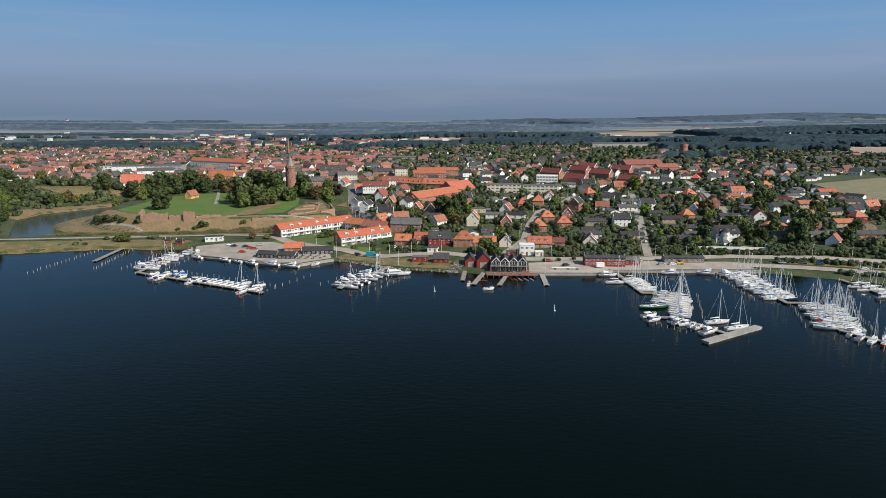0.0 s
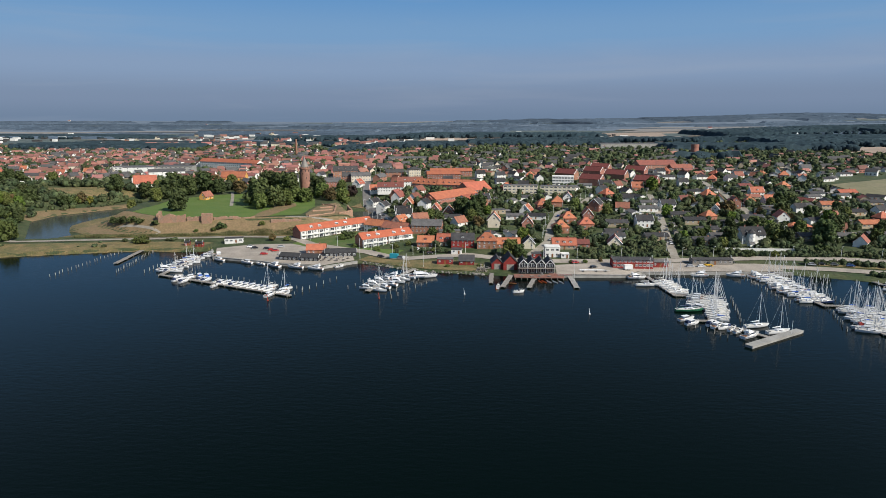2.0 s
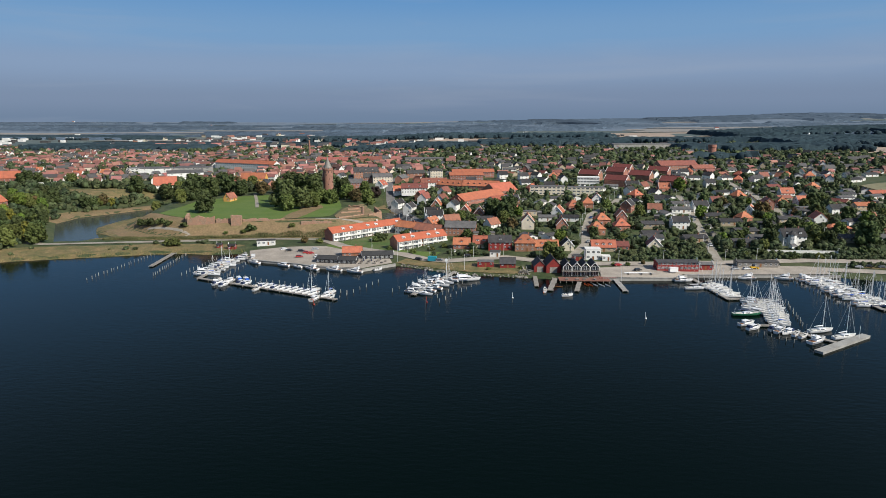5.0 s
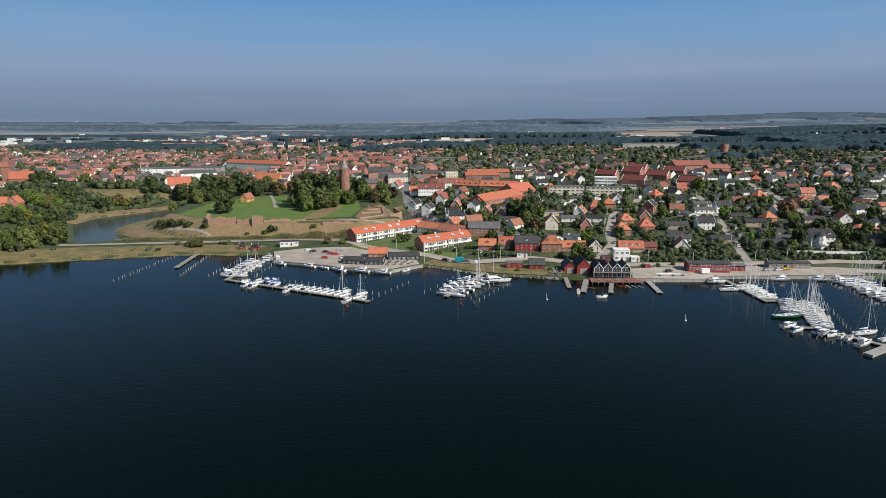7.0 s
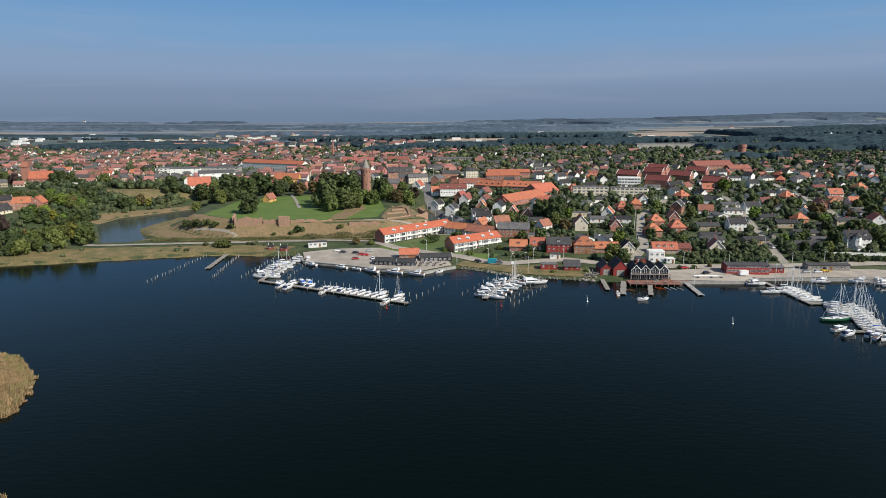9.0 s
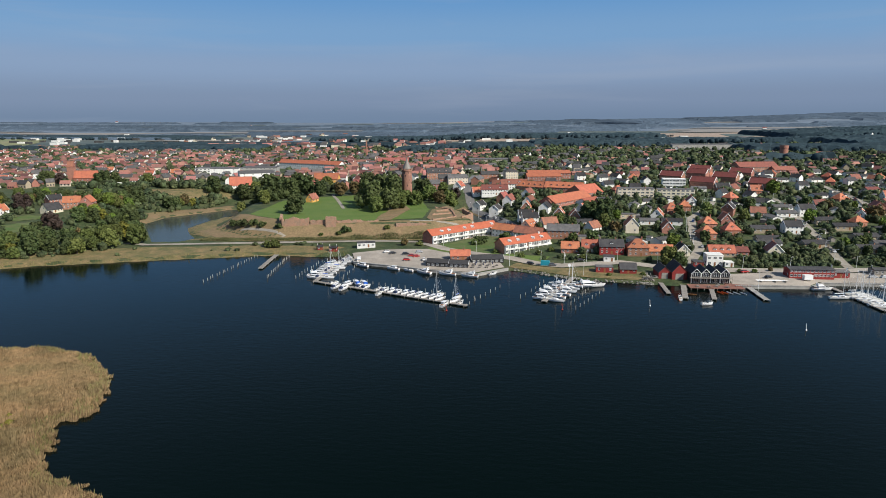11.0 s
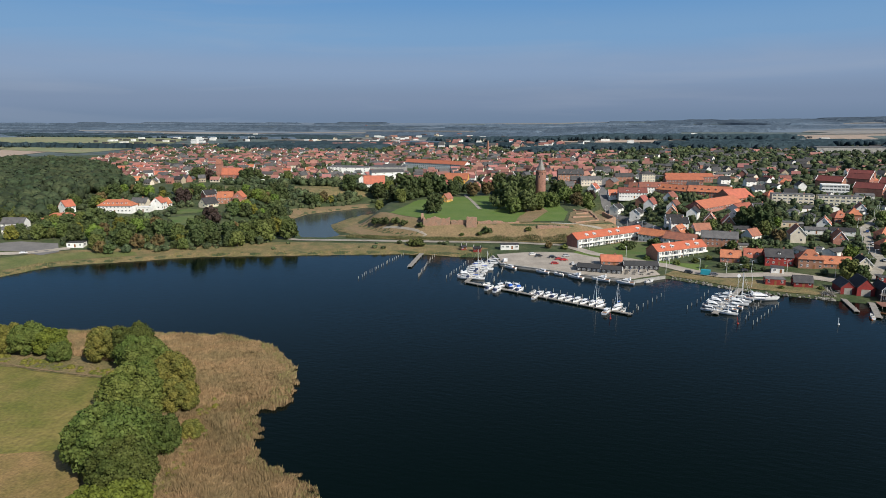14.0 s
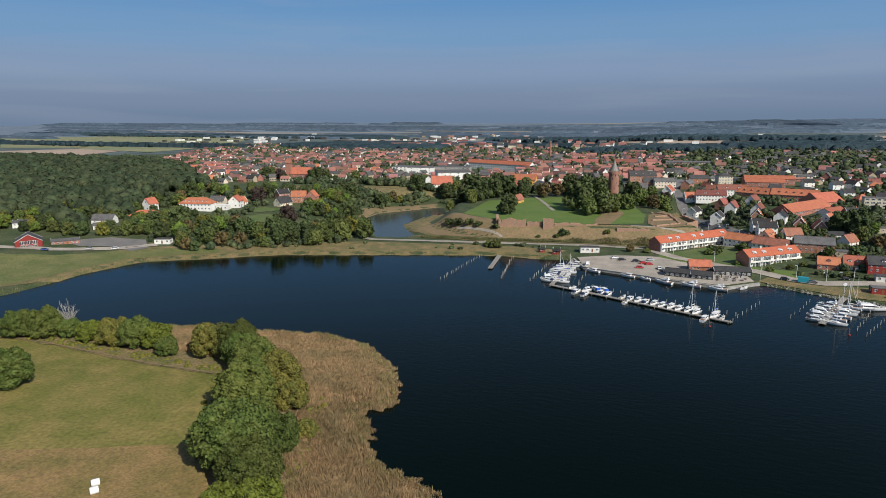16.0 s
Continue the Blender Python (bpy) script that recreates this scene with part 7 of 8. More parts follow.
rng = random.Random(77)
scattered, far_rows = [], []
for row in range(-80, 130):
    for col in range(-95, 95):
        u, v = col * 15.0 + rng.uniform(-3, 3), row * 14.0 + rng.uniform(-3, 3)
        x, y = u * math.cos(0.2) - v * math.sin(0.2) - 50, u * math.sin(0.2) + v * math.cos(0.2) + 600
        if not within(x, y, TOWN):
            continue
        old, r = x < -60, math.hypot(x, y)
        patch = noise.noise((x / 100, y / 100, 11))
        if old:
            gap = 0.20 + 0.25 * (patch > 0.2) + 0.35 * (y > 1120) * (patch > -0.15) + 0.15 * (y > 1250)
        else:
            gap = 0.40 + 0.18 * (r > 800) + 0.30 * (r > 900) * (patch > -0.05)
        if rng.random() < gap or not free(x, y, 4.5 if r > 800 else 6.0) or any(math.hypot(x - a, y - b) < c for a, b, c in FIELDS):
            continue
        turn = math.degrees(0.2) + rng.choice((0, -65, 0, 55)) + rng.uniform(-8, 8) + (-25 if noise.noise((x / 160, y / 160, 0)) > 0.1 else 0)
        if r < 800 and len(scattered) < 300 and y < 720:
            if off_roads(x, y, 6.0):
                kinds = ("p_old", "p_old_white", "p_white_red", "p_brick", "p_row", "p_white_dark", "p_old") if old else ("p_bung_dark", "p_bung_white", "p_villa", "p_white_red", "p_bung_dark", "p_bung_red", "p_white_dark", "p_white_dark", "p_bung_white", "p_bung_dark")
                scattered.append((x, y))
                put(rng.choice(kinds), x, y, turn, 0.86)
        else:
            far_rows.append((x, y, turn, old))
            TAKEN.append((x, y, 5.5))


def distant_houses(name, rows, label, extra=0.0):
    """A whole quarter of small houses too far off to tell apart: walls, roofs and chimneys in one mesh."""
    s = Shape()
    pick = random.Random(9)
    for x, y, turn, old in rows:
        w, d, h = pick.choice((pick.uniform(6.5, 11), pick.uniform(6.5, 11), pick.uniform(10, 18))), pick.uniform(5.2, 7.2), pick.choice((2.6, 2.8, 4.6, 4.8) if old else (2.3, 2.5, 2.6, 4.4))
        w, d, h = w + 1.5 * extra, d + 0.4 * extra, h + extra
        p = pick.uniform(38, 50) if old or h > 3 else pick.uniform(20, 40)
        r = h + d / 2 * math.tan(radians(p))
        c, q, g = math.cos(radians(turn)), math.sin(radians(turn)), ground_at(x, y)
        wall = pick.choice((2, 2, 3, 4, 5) if old else (2, 3, 4, 5, 5))
        roof = pick.choice((0, 0, 0, 0, 1, 6) if old else (0, 0, 1, 1, 1, 6))
        def lay(vs):
            return [(x + a * c - b * q, y + a * q + b * c, g + z) for a, b, z in vs]
        gw, gr = gable_walls(w, d, h, r), gable_roof(w, d, h, r)
        s.add(lay(gw.v), gw.f[:4], wall)
        s.add(lay(gr.v[:12]), gr.f[:6], roof)
        for i in range(3):
            a = (i + 0.5) / 3 * w - w / 2
            s.add(lay([(a - 0.7, -d / 2 - 0.05, 1.0), (a + 0.7, -d / 2 - 0.05, 1.0), (a + 0.7, -d / 2 - 0.05, 2.3), (a - 0.7, -d / 2 - 0.05, 2.3)]), [(0, 1, 2, 3)], 7)
    mats = [M["tile_red_far"], M["tile_dark_far"], M["plaster_white"], M["plaster_cream"], M["brick_red"], M["brick_yellow"], M["roof_grey"], M["pane"]]
    return solid(name, s, mats, label, "houses", kind="stuff")


M["tile_red_far"] = material("red roofs of the town", (0.30, 0.128, 0.100), (0.205, 0.102, 0.086), size=14, fine=1.0, grain=0.1, each=0.42, shift=0.012, island=True, world_space=True, bump=0)
M["tile_dark_far"] = material("dark roofs of the town", (0.050, 0.049, 0.051), (0.075, 0.072, 0.070), size=14, fine=1.0, grain=0.1, each=0.4, island=True, world_space=True, bump=0)
distant_houses("distant_houses", far_rows, "crowded red-roofed houses of the old town in the distance")
outer = []
for i in range(430):     # blocks and taller houses that stand out of the trees of the outer quarters
    y = 1490 + 900 * rng.random() ** 1.7
    x = y * rng.uniform(-0.92, -0.06 if y < 2000 else -0.2)
    if x > -860 and noise.noise((x / 210, y / 160, 4)) > -0.02:
        outer.append((x, y, rng.choice((0, 15, 90, -20)) + rng.uniform(-8, 8), rng.random() < 0.6))
distant_houses("distant_houses", outer, "houses and blocks of the outer quarters between trees", 3.2)

for kind in sorted(set(HOUSES) - USED):     # patterns that no plot took
    for ob in list(HOUSES[kind].children_recursive) + [HOUSES[kind]]:
        bpy.data.objects.remove(ob)

# gardens full of trees
spots = []
for i in range(30000):
    x, y = rng.uniform(-1050, 800), rng.uniform(390, 1480)
    if not within(x, y, TOWN) or not free(x, y, -1.8 if y < 800 else -1.0) or any(math.hypot(x - a, y - b) < c for a, b, c in FIELDS):
        continue
    if noise.noise((x / 70, y / 70, 5)) + (0.18 if x > -60 else 0.14) + (0.15 if x > -150 else 0.0) * (y > 740) < rng.uniform(-0.5, 0.45) or not off_roads(x, y, 2.0) or (x > -60 and y < 700 and rng.random() < 0.42):
        continue
    w = rng.choice((rng.uniform(2.5, 5.0), rng.uniform(4.5, 10.0))) * (1.0 if y < 800 else 1.2)
    spots.append((x, y, w, w * rng.uniform(0.45, 0.85)))
for i in range(2300):
    x, y = rng.uniform(-60, 350), rng.uniform(372, 640)
    if within(x, y, TOWN) and free(x, y, -2.6) and off_roads(x, y, 1.5) and not any(math.hypot(x - a, y - b) < c for a, b, c in FIELDS):
        w = rng.uniform(2.0, 6.5)
        spots.append((x, y, w, w * rng.uniform(0.6, 1.1)))
for i in range(900):
    x, y = rng.uniform(-80, 10), rng.uniform(425, 650)
    if x > -48 - (y - 455) * 0.2 and free(x, y, -2.0) and off_roads(x, y, 1.5):
        w = rng.uniform(1.8, 5.5)
        spots.append((x, y, w, w * rng.uniform(0.6, 1.1)))
near = [s for s in spots if s[1] < 520 and s[2] > 4.8][:50]
chosen = set(near)
for line, count in (([(64, 372), (118, 374)], 70), ([(66, 380), (120, 384)], 60), ([(82, 386), (112, 392)], 30), ([(128, 376), (150, 386)], 40), ([(84, 400), (118, 402)], 30), ([(130, 372), (205, 372), (300, 340), (380, 305)], 150), ([(225, 395), (262, 376), (330, 360)], 60), ([(150, 392), (210, 388)], 26), ([(60, 366), (110, 368)], 40), ([(185, 346), (225, 334), (300, 306)], 50), ([(-40, 388), (30, 374)], 24), ([(135, 384), (180, 378), (250, 366), (330, 345)], 120), ([(240, 388), (330, 372)], 80), ([(206, 402), (199, 375)], 44), ([(223, 393), (219, 378)], 26), ([(243, 394), (238, 376)], 28), ([(262, 388), (256, 370)], 28), ([(150, 375), (168, 375), (201, 370), (248, 370)], 110), ([(150, 392), (168, 396)], 20), ([(240, 345), (330, 316)], 60), ([(190, 356), (230, 346), (300, 316), (390, 278)], 170), ([(200, 334), (240, 320), (300, 292), (390, 256)], 90), ([(215, 384), (222, 400)], 20)):
    for i in range(count):
        k = rng.randrange(len(line) - 1)
        u = rng.random()
        x, y = line[k][0] + (line[k + 1][0] - line[k][0]) * u + rng.uniform(-3, 3), line[k][1] + (line[k + 1][1] - line[k][1]) * u + rng.uniform(-3, 3)
        if off_roads(x, y, 0.5) and free(x, y, -4):
            w = rng.uniform(1.5, 4.0)
            spots.append((x, y, w, w * rng.uniform(0.6, 1.0)))
laid("road_verge", [(182, 357), (212, 352), (300, 321), (400, 281), (398, 270), (300, 307), (232, 337), (196, 350)], M["rough_grass"], "rough scrubby verge between the harbour roads", "grass", 0.22, 5.0)
others = [s for s in spots if s not in chosen]
thicket("garden_trees", [s for s in others if s[1] < 560], LEAF["garden"], "garden trees and hedges between the houses")
thicket("garden_trees", [s for s in others if s[1] >= 560], LEAF["garden"], "garden trees and hedges further into the town", shapes=TOPS)
for x, y, w, h in near:
    key, size = rng.choice((("round", 11), ("dark", 13), ("bright", 9), ("round", 11), ("dark", 13), ("dark", 13), ("round", 11), ("rust", 9)))
    plant(key, x, y, w * 1.15 / size, rng=rng)
spots = []
for i in range(12000):
    x, y = rng.uniform(-1350, -480), rng.uniform(250, 880)
    if within(x, y, WOOD) and free(x, y, 4) and off_roads(x, y, 2):
        w = rng.uniform(6.5, 13.5) * (1.0 if y < 620 else 1.2)
        spots.append((x, y, w * 1.3, 9.5 + w * rng.uniform(0.15, 0.38)))
spots = spots[:4200]
thicket("wood", spots, LEAF["wood"], "dense dark deciduous wood beyond the villas", "wood", FOREST)
for i in range(760):
    x, y = rng.uniform(-560, -260), rng.uniform(385, 690)
    if within(x, y, PARK) and free(x, y, 2) and off_roads(x, y, 3) and gap_to(x, y, POND + POND[:1]) > 9 and not within(x, y, POND):
        if noise.noise((x / 45, y / 45, 2)) < (-0.3 if y < 440 else 0.0) or any(math.hypot(x - a, y - b) < c for a, b, c in GLADES):
            continue
        key, size = rng.choice((("dark", 13), ("round", 11), ("dark", 13), ("round", 11), ("dark", 13), ("dark", 13), ("gold", 11), ("dark", 13), ("bright", 9), ("rust", 9), ("dark", 13), ("round", 11)))
        w = rng.uniform(5.5, 11.5) * (0.8 if y < 390 else 1.0)
        plant(key, x, y, w / size, rng=rng)
        TAKEN.append((x, y, w * 0.33))
for i in range(100):
    x, y = rng.uniform(-425, -305), rng.uniform(350, 425)
    if within(x, y, PARK) and free(x, y, 2.2) and off_roads(x, y, 2.5):
        key, size = rng.choice((("dark", 13), ("round", 11), ("round", 11), ("dark", 13), ("dark", 13), ("rust", 9), ("dark", 13)))
        w = rng.uniform(5, 11)
        plant(key, x, y, w / size, rng=rng)
        TAKEN.append((x, y, w * 0.33))
for i in range(420):     # trees round the hall and the houses above the shore road
    x, y = rng.uniform(-570, -440), rng.uniform(335, 450)
    if within(x, y, [(-565, 345), (-520, 352), (-486, 354), (-462, 366), (-440, 372), (-445, 400), (-470, 440), (-500, 445), (-560, 430)]) and free(x, y, 2.0) and off_roads(x, y, 3) and not any(abs(x - a) < 13 and b - 30 < y < b for a, b in ((-484, 418), (-501, 396), (-507, 450), (-470, 462))):
        key, size = rng.choice((("dark", 13), ("round", 11), ("dark", 13), ("round", 11), ("gold", 11), ("bright", 9), ("dark", 13)))
        w = rng.uniform(5.5, 10.5)
        plant(key, x, y, w / size, rng=rng)
        TAKEN.append((x, y, w * 0.3))
spots = []
for i in range(2200):
    x, y = rng.uniform(-560, -260), rng.uniform(362, 690)
    if (within(x, y, PARK) or within(x, y, [(-470, 350), (-425, 352), (-345, 395), (-345, 412), (-420, 390), (-480, 380)])) and free(x, y, 0.5) and off_roads(x, y, 2) and gap_to(x, y, POND + POND[:1]) > 6 and not within(x, y, POND) and (y < 445 or rng.random() < 0.5) and not any(math.hypot(x - a, y - b) < c - 3 for a, b, c in GLADES):
        w = rng.uniform(2, 7)
        spots.append((x, y, w, w * rng.uniform(0.6, 1.0)))
thicket("park_trees", spots, LEAF["garden"], "trees and shrubs of the shore park")
shrubs = []
for i in range(60):
    k = rng.randrange(9, 15)
    u = rng.random()
    (ax, ay), (bx, by) = SHORE[k], SHORE[k + 1]
    x, y = ax + (bx - ax) * u + rng.uniform(-6, 2), ay + (by - ay) * u + rng.uniform(8, 30)
    if off_roads(x, y, 1.5) and noise.noise((x / 18, y / 18, 7)) > 0.05:
        w = rng.uniform(1.5, 4.5)
        shrubs.append((x, y, w, w * rng.uniform(0.5, 0.8)))
thicket("shore_shrubs", shrubs, LEAF["garden"], "low shrubs on the shore grass")

laid("church_meadow", [(-470, 598), (-400, 598), (-345, 612), (-318, 640), (-345, 662), (-440, 640), (-480, 630)], M["rough_grass"], "rough meadow below the churchyard wall", "grass", 0.25, 8.0)

# garden lawns of the shore park, and hedgerows of the meadow
for ring in ([(-410, 436), (-392, 440), (-384, 462), (-402, 474), (-418, 460)], [(-374, 436), (-356, 440), (-354, 466), (-372, 462)], [(-432, 474), (-412, 480), (-408, 496), (-430, 494)], [(-466, 440), (-440, 446), (-438, 458), (-466, 454)]):
    laid("park_lawn", ring, M["garden_grass"], "small garden lawn among the park trees", "grass", 0.3, 4.0, wobble=7.0)
hedge = []
for line, count in (([(-500, 604), (-440, 590), (-395, 588), (-352, 602), (-325, 628)], 90), ([(-480, 650), (-430, 662), (-370, 662), (-340, 650)], 90), ([(-440, 600), (-415, 652)], 26), ([(-345, 660), (-285, 640), (-240, 650), (-215, 640)], 110), ([(-330, 690), (-250, 680)], 30)):
    for i in range(count):
        k = rng.randrange(len(line) - 1)
        u = rng.random()
        x, y = line[k][0] + (line[k + 1][0] - line[k][0]) * u + rng.uniform(-7, 7), line[k][1] + (line[k + 1][1] - line[k][1]) * u + rng.uniform(-7, 7)
        if free(x, y, -3):
            w = rng.uniform(3.5, 10)
            hedge.append((x, y, w, w * rng.uniform(0.6, 1.0)))
thicket("hedgerow_trees", hedge, LEAF["garden"], "hedgerow trees and shrubs round the meadow")

# ---- far country ----
def wood_mass(s, x0, x1, y0, y1, tall, step, pick):
    """A closed wood over a patch of land: a rough canopy whose edges fall to the ground."""
    nx, ny = max(3, int((x1 - x0) / step)), max(3, int((y1 - y0) / step))
    v = []
    for j in range(ny + 1):
        for i in range(nx + 1):
            u, k = i / nx, j / ny
            x = x0 + (x1 - x0) * u + pick.uniform(-0.35, 0.35) * step
            y = y0 + (y1 - y0) * k + pick.uniform(-0.35, 0.35) * step + 0.35 * (y1 - y0) * noise.noise((x / 260, y0 / 90, 3))
            rim = i in (0, nx) or j in (0, ny)
            v.append((x, y, ground_at(x, y) + (-1.0 if rim else tall * pick.uniform(0.72, 1.08))))
    s.add(v, [(j * (nx + 1) + i, j * (nx + 1) + i + 1, (j + 1) * (nx + 1) + i + 1, (j + 1) * (nx + 1) + i) for j in range(ny) for i in range(nx)])


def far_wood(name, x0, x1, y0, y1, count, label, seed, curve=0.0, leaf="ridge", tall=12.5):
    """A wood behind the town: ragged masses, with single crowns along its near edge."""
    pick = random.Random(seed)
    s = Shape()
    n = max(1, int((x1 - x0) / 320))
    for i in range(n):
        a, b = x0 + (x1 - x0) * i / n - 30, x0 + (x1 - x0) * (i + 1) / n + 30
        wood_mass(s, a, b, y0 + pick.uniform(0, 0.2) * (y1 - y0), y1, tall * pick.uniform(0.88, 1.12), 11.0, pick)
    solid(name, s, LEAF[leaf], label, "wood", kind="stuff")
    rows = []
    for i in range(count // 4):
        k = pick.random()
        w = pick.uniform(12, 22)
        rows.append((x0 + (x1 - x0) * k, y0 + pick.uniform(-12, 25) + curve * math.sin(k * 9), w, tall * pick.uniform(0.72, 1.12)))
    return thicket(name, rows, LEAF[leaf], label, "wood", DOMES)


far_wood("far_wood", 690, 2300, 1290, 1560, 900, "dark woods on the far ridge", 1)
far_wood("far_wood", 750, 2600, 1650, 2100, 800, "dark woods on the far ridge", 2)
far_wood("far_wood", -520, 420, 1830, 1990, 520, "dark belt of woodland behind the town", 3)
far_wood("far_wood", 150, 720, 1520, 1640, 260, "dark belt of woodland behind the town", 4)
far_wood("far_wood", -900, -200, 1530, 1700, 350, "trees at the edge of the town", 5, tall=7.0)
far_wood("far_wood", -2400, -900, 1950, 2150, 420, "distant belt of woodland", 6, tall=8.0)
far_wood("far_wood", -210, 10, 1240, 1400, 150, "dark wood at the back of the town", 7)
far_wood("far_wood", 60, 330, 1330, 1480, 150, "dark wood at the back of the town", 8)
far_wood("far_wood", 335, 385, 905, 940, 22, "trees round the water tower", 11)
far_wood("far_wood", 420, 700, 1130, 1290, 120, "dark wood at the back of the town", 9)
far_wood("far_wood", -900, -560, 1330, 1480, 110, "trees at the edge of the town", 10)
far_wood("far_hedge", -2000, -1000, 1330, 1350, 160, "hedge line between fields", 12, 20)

# the far country: a patchwork of wide fields, woods and scattered farms out to the horizon
pick = random.Random(21)
pale, green, farms = [], [], []
for ring in range(11):
    y = 1750 + ring * 190 + ring * ring * 12
    for k in range(9):
        x = pick.uniform(-1.1, 0.95) * y
        if pick.random() < 0.5 and not (1500 < y < 2350 and -2300 < x < -800):
            (pale if pick.random() < 0.45 else green).append((x, y + pick.uniform(-60, 60), pick.uniform(0.10, 0.32) * y, pick.uniform(60, 240)))
            farms += [(x + pick.uniform(-200, 200), y - 160) for i in range(2) if pick.random() < 0.25]
OPEN_LAND = pale + green + [(-210, 1870, 260, 300), (30, 1820, 230, 280), (740, 2050, 800, 450)]
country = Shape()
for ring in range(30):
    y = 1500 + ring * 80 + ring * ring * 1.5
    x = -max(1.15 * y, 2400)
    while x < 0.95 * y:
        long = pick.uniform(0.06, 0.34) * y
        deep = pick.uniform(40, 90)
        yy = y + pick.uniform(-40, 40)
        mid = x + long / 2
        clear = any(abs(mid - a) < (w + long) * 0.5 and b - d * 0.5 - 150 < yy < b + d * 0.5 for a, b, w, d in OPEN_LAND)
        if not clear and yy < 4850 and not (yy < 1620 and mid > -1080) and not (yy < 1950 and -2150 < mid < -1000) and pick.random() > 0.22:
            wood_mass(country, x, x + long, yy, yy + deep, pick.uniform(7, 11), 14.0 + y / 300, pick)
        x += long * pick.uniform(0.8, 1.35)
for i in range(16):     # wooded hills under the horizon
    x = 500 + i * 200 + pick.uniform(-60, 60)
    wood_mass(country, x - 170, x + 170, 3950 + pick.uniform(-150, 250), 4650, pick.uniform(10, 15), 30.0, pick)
# the leaf colour used here has the distance haze painted in
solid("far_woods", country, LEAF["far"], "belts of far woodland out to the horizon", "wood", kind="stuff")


def patchwork(name, rows, mat, label):
    s = Shape()
    for x, y, w, d in rows:
        n = 4
        v = [(x + (i / n - 0.5) * w + (0.2 * w if j else 0), y + (j - 0.5) * d, ground_at(x + (i / n - 0.5) * w + (0.2 * w if j else 0), y + (j - 0.5) * d) + 1.5) for j in (0, 1) for i in range(n + 1)]
        s.add(v, [(i, i + 1, n + 2 + i, n + 1 + i) for i in range(n)])
    return solid(name, s, mat, label, "fields", kind="stuff")


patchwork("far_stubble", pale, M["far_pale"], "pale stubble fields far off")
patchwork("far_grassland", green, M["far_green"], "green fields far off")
barns = Shape()
for x, y in farms:
    g, w = ground_at(x, y), pick.uniform(12, 26)
    for piece, slot in ((gable_walls(w, 10, 4, 8), 0), (gable_roof(w, 10, 4, 8), 1)):
        barns.add([(a + x, b + y, c + g) for a, b, c in piece.v], piece.f, slot)
for i in range(240):
    k = pick.random()
    x, y = (-1080 - 400 * k + pick.uniform(-50, 50), 1560 + 620 * k + pick.uniform(-50, 50)) if i < 9 else (pick.uniform(-1500, 500), pick.uniform(1340, 2300))
    g, w, d = ground_at(x, y), pick.uniform(8, 24), pick.uniform(8, 14)
    barns.box(x - w / 2, x + w / 2, y - d / 2, y + d / 2, g - 1, g + pick.uniform(4, 7), slot=pick.choice((0, 2, 2)))
solid("far_farms", barns, [M["plaster_white"], M["tile_red"], M["roof_grey"]], "tiny white sheds and farmsteads far off among fields", "farms", kind="stuff")
laid("stubble_field", [(-330, 1990), (-140, 1740), (-100, 1740), (-150, 2100)], M["straw_field"], "pale stubble field behind the town", "field", 0.6, 60)
laid("stubble_field", [(-80, 1680), (110, 1690), (150, 1960), (-60, 1960)], M["straw_field"], "pale stubble field behind the town", "field", 0.6, 60)
laid("stubble_field", [(330, 2250), (420, 1780), (980, 1900), (1250, 2350)], M["straw_field"], "pale stubble field", "field", 0.8, 80)
laid("stubble_field", [(620, 1090), (760, 1070), (1100, 1080), (1100, 1270), (690, 1270)], M["straw_field"], "bare brownish field below the wood", "field", 0.6, 60)
laid("green_field", [(-2200, 1715), (-1600, 2270), (-1340, 1877), (-1384, 1443), (-1411, 1251), (-1568, 1194)], M["green_field"], "wide green field beyond the wood", "field", 0.6, 80)
laid("green_field", [(-1405, 1250), (-1380, 1443), (-1336, 1870), (-1250, 1700), (-1130, 1420), (-1095, 1135), (-1190, 1172), (-1350, 1214)], M["green_field"], "green field at the edge of the town", "field", 0.6, 60)
laid("stubble_field", [(-1437, 1085), (-1352, 1210), (-1195, 1168), (-1100, 870), (-1036, 790), (-1500, 800)], M["straw_field"], "pale stubble field beyond the wood", "field", 0.6, 60)
laid("pasture", [(345, 600), (440, 650), (520, 640), (420, 500), (335, 480), (340, 535)], M["pasture"], "dry pale pasture among the bungalows", "field", 0.4, 12)

# ---- cars and small harbour things ----
TYRE = Shape().tube((0, -0.11, 0), (0, 0.11, 0), 0.31, 0.31, 12).tube((0, -0.12, 0), (0, 0.12, 0), 0.17, 0.17, 8, 1).mesh("wheel", [M["rubber"], M["alloy"]])
PAINT = {"white": (0.75, 0.75, 0.74), "red": (0.45, 0.03, 0.025), "black": (0.02, 0.02, 0.022), "silver": (0.42, 0.43, 0.44), "blue": (0.03, 0.08, 0.25), "grey": (0.13, 0.135, 0.14)}


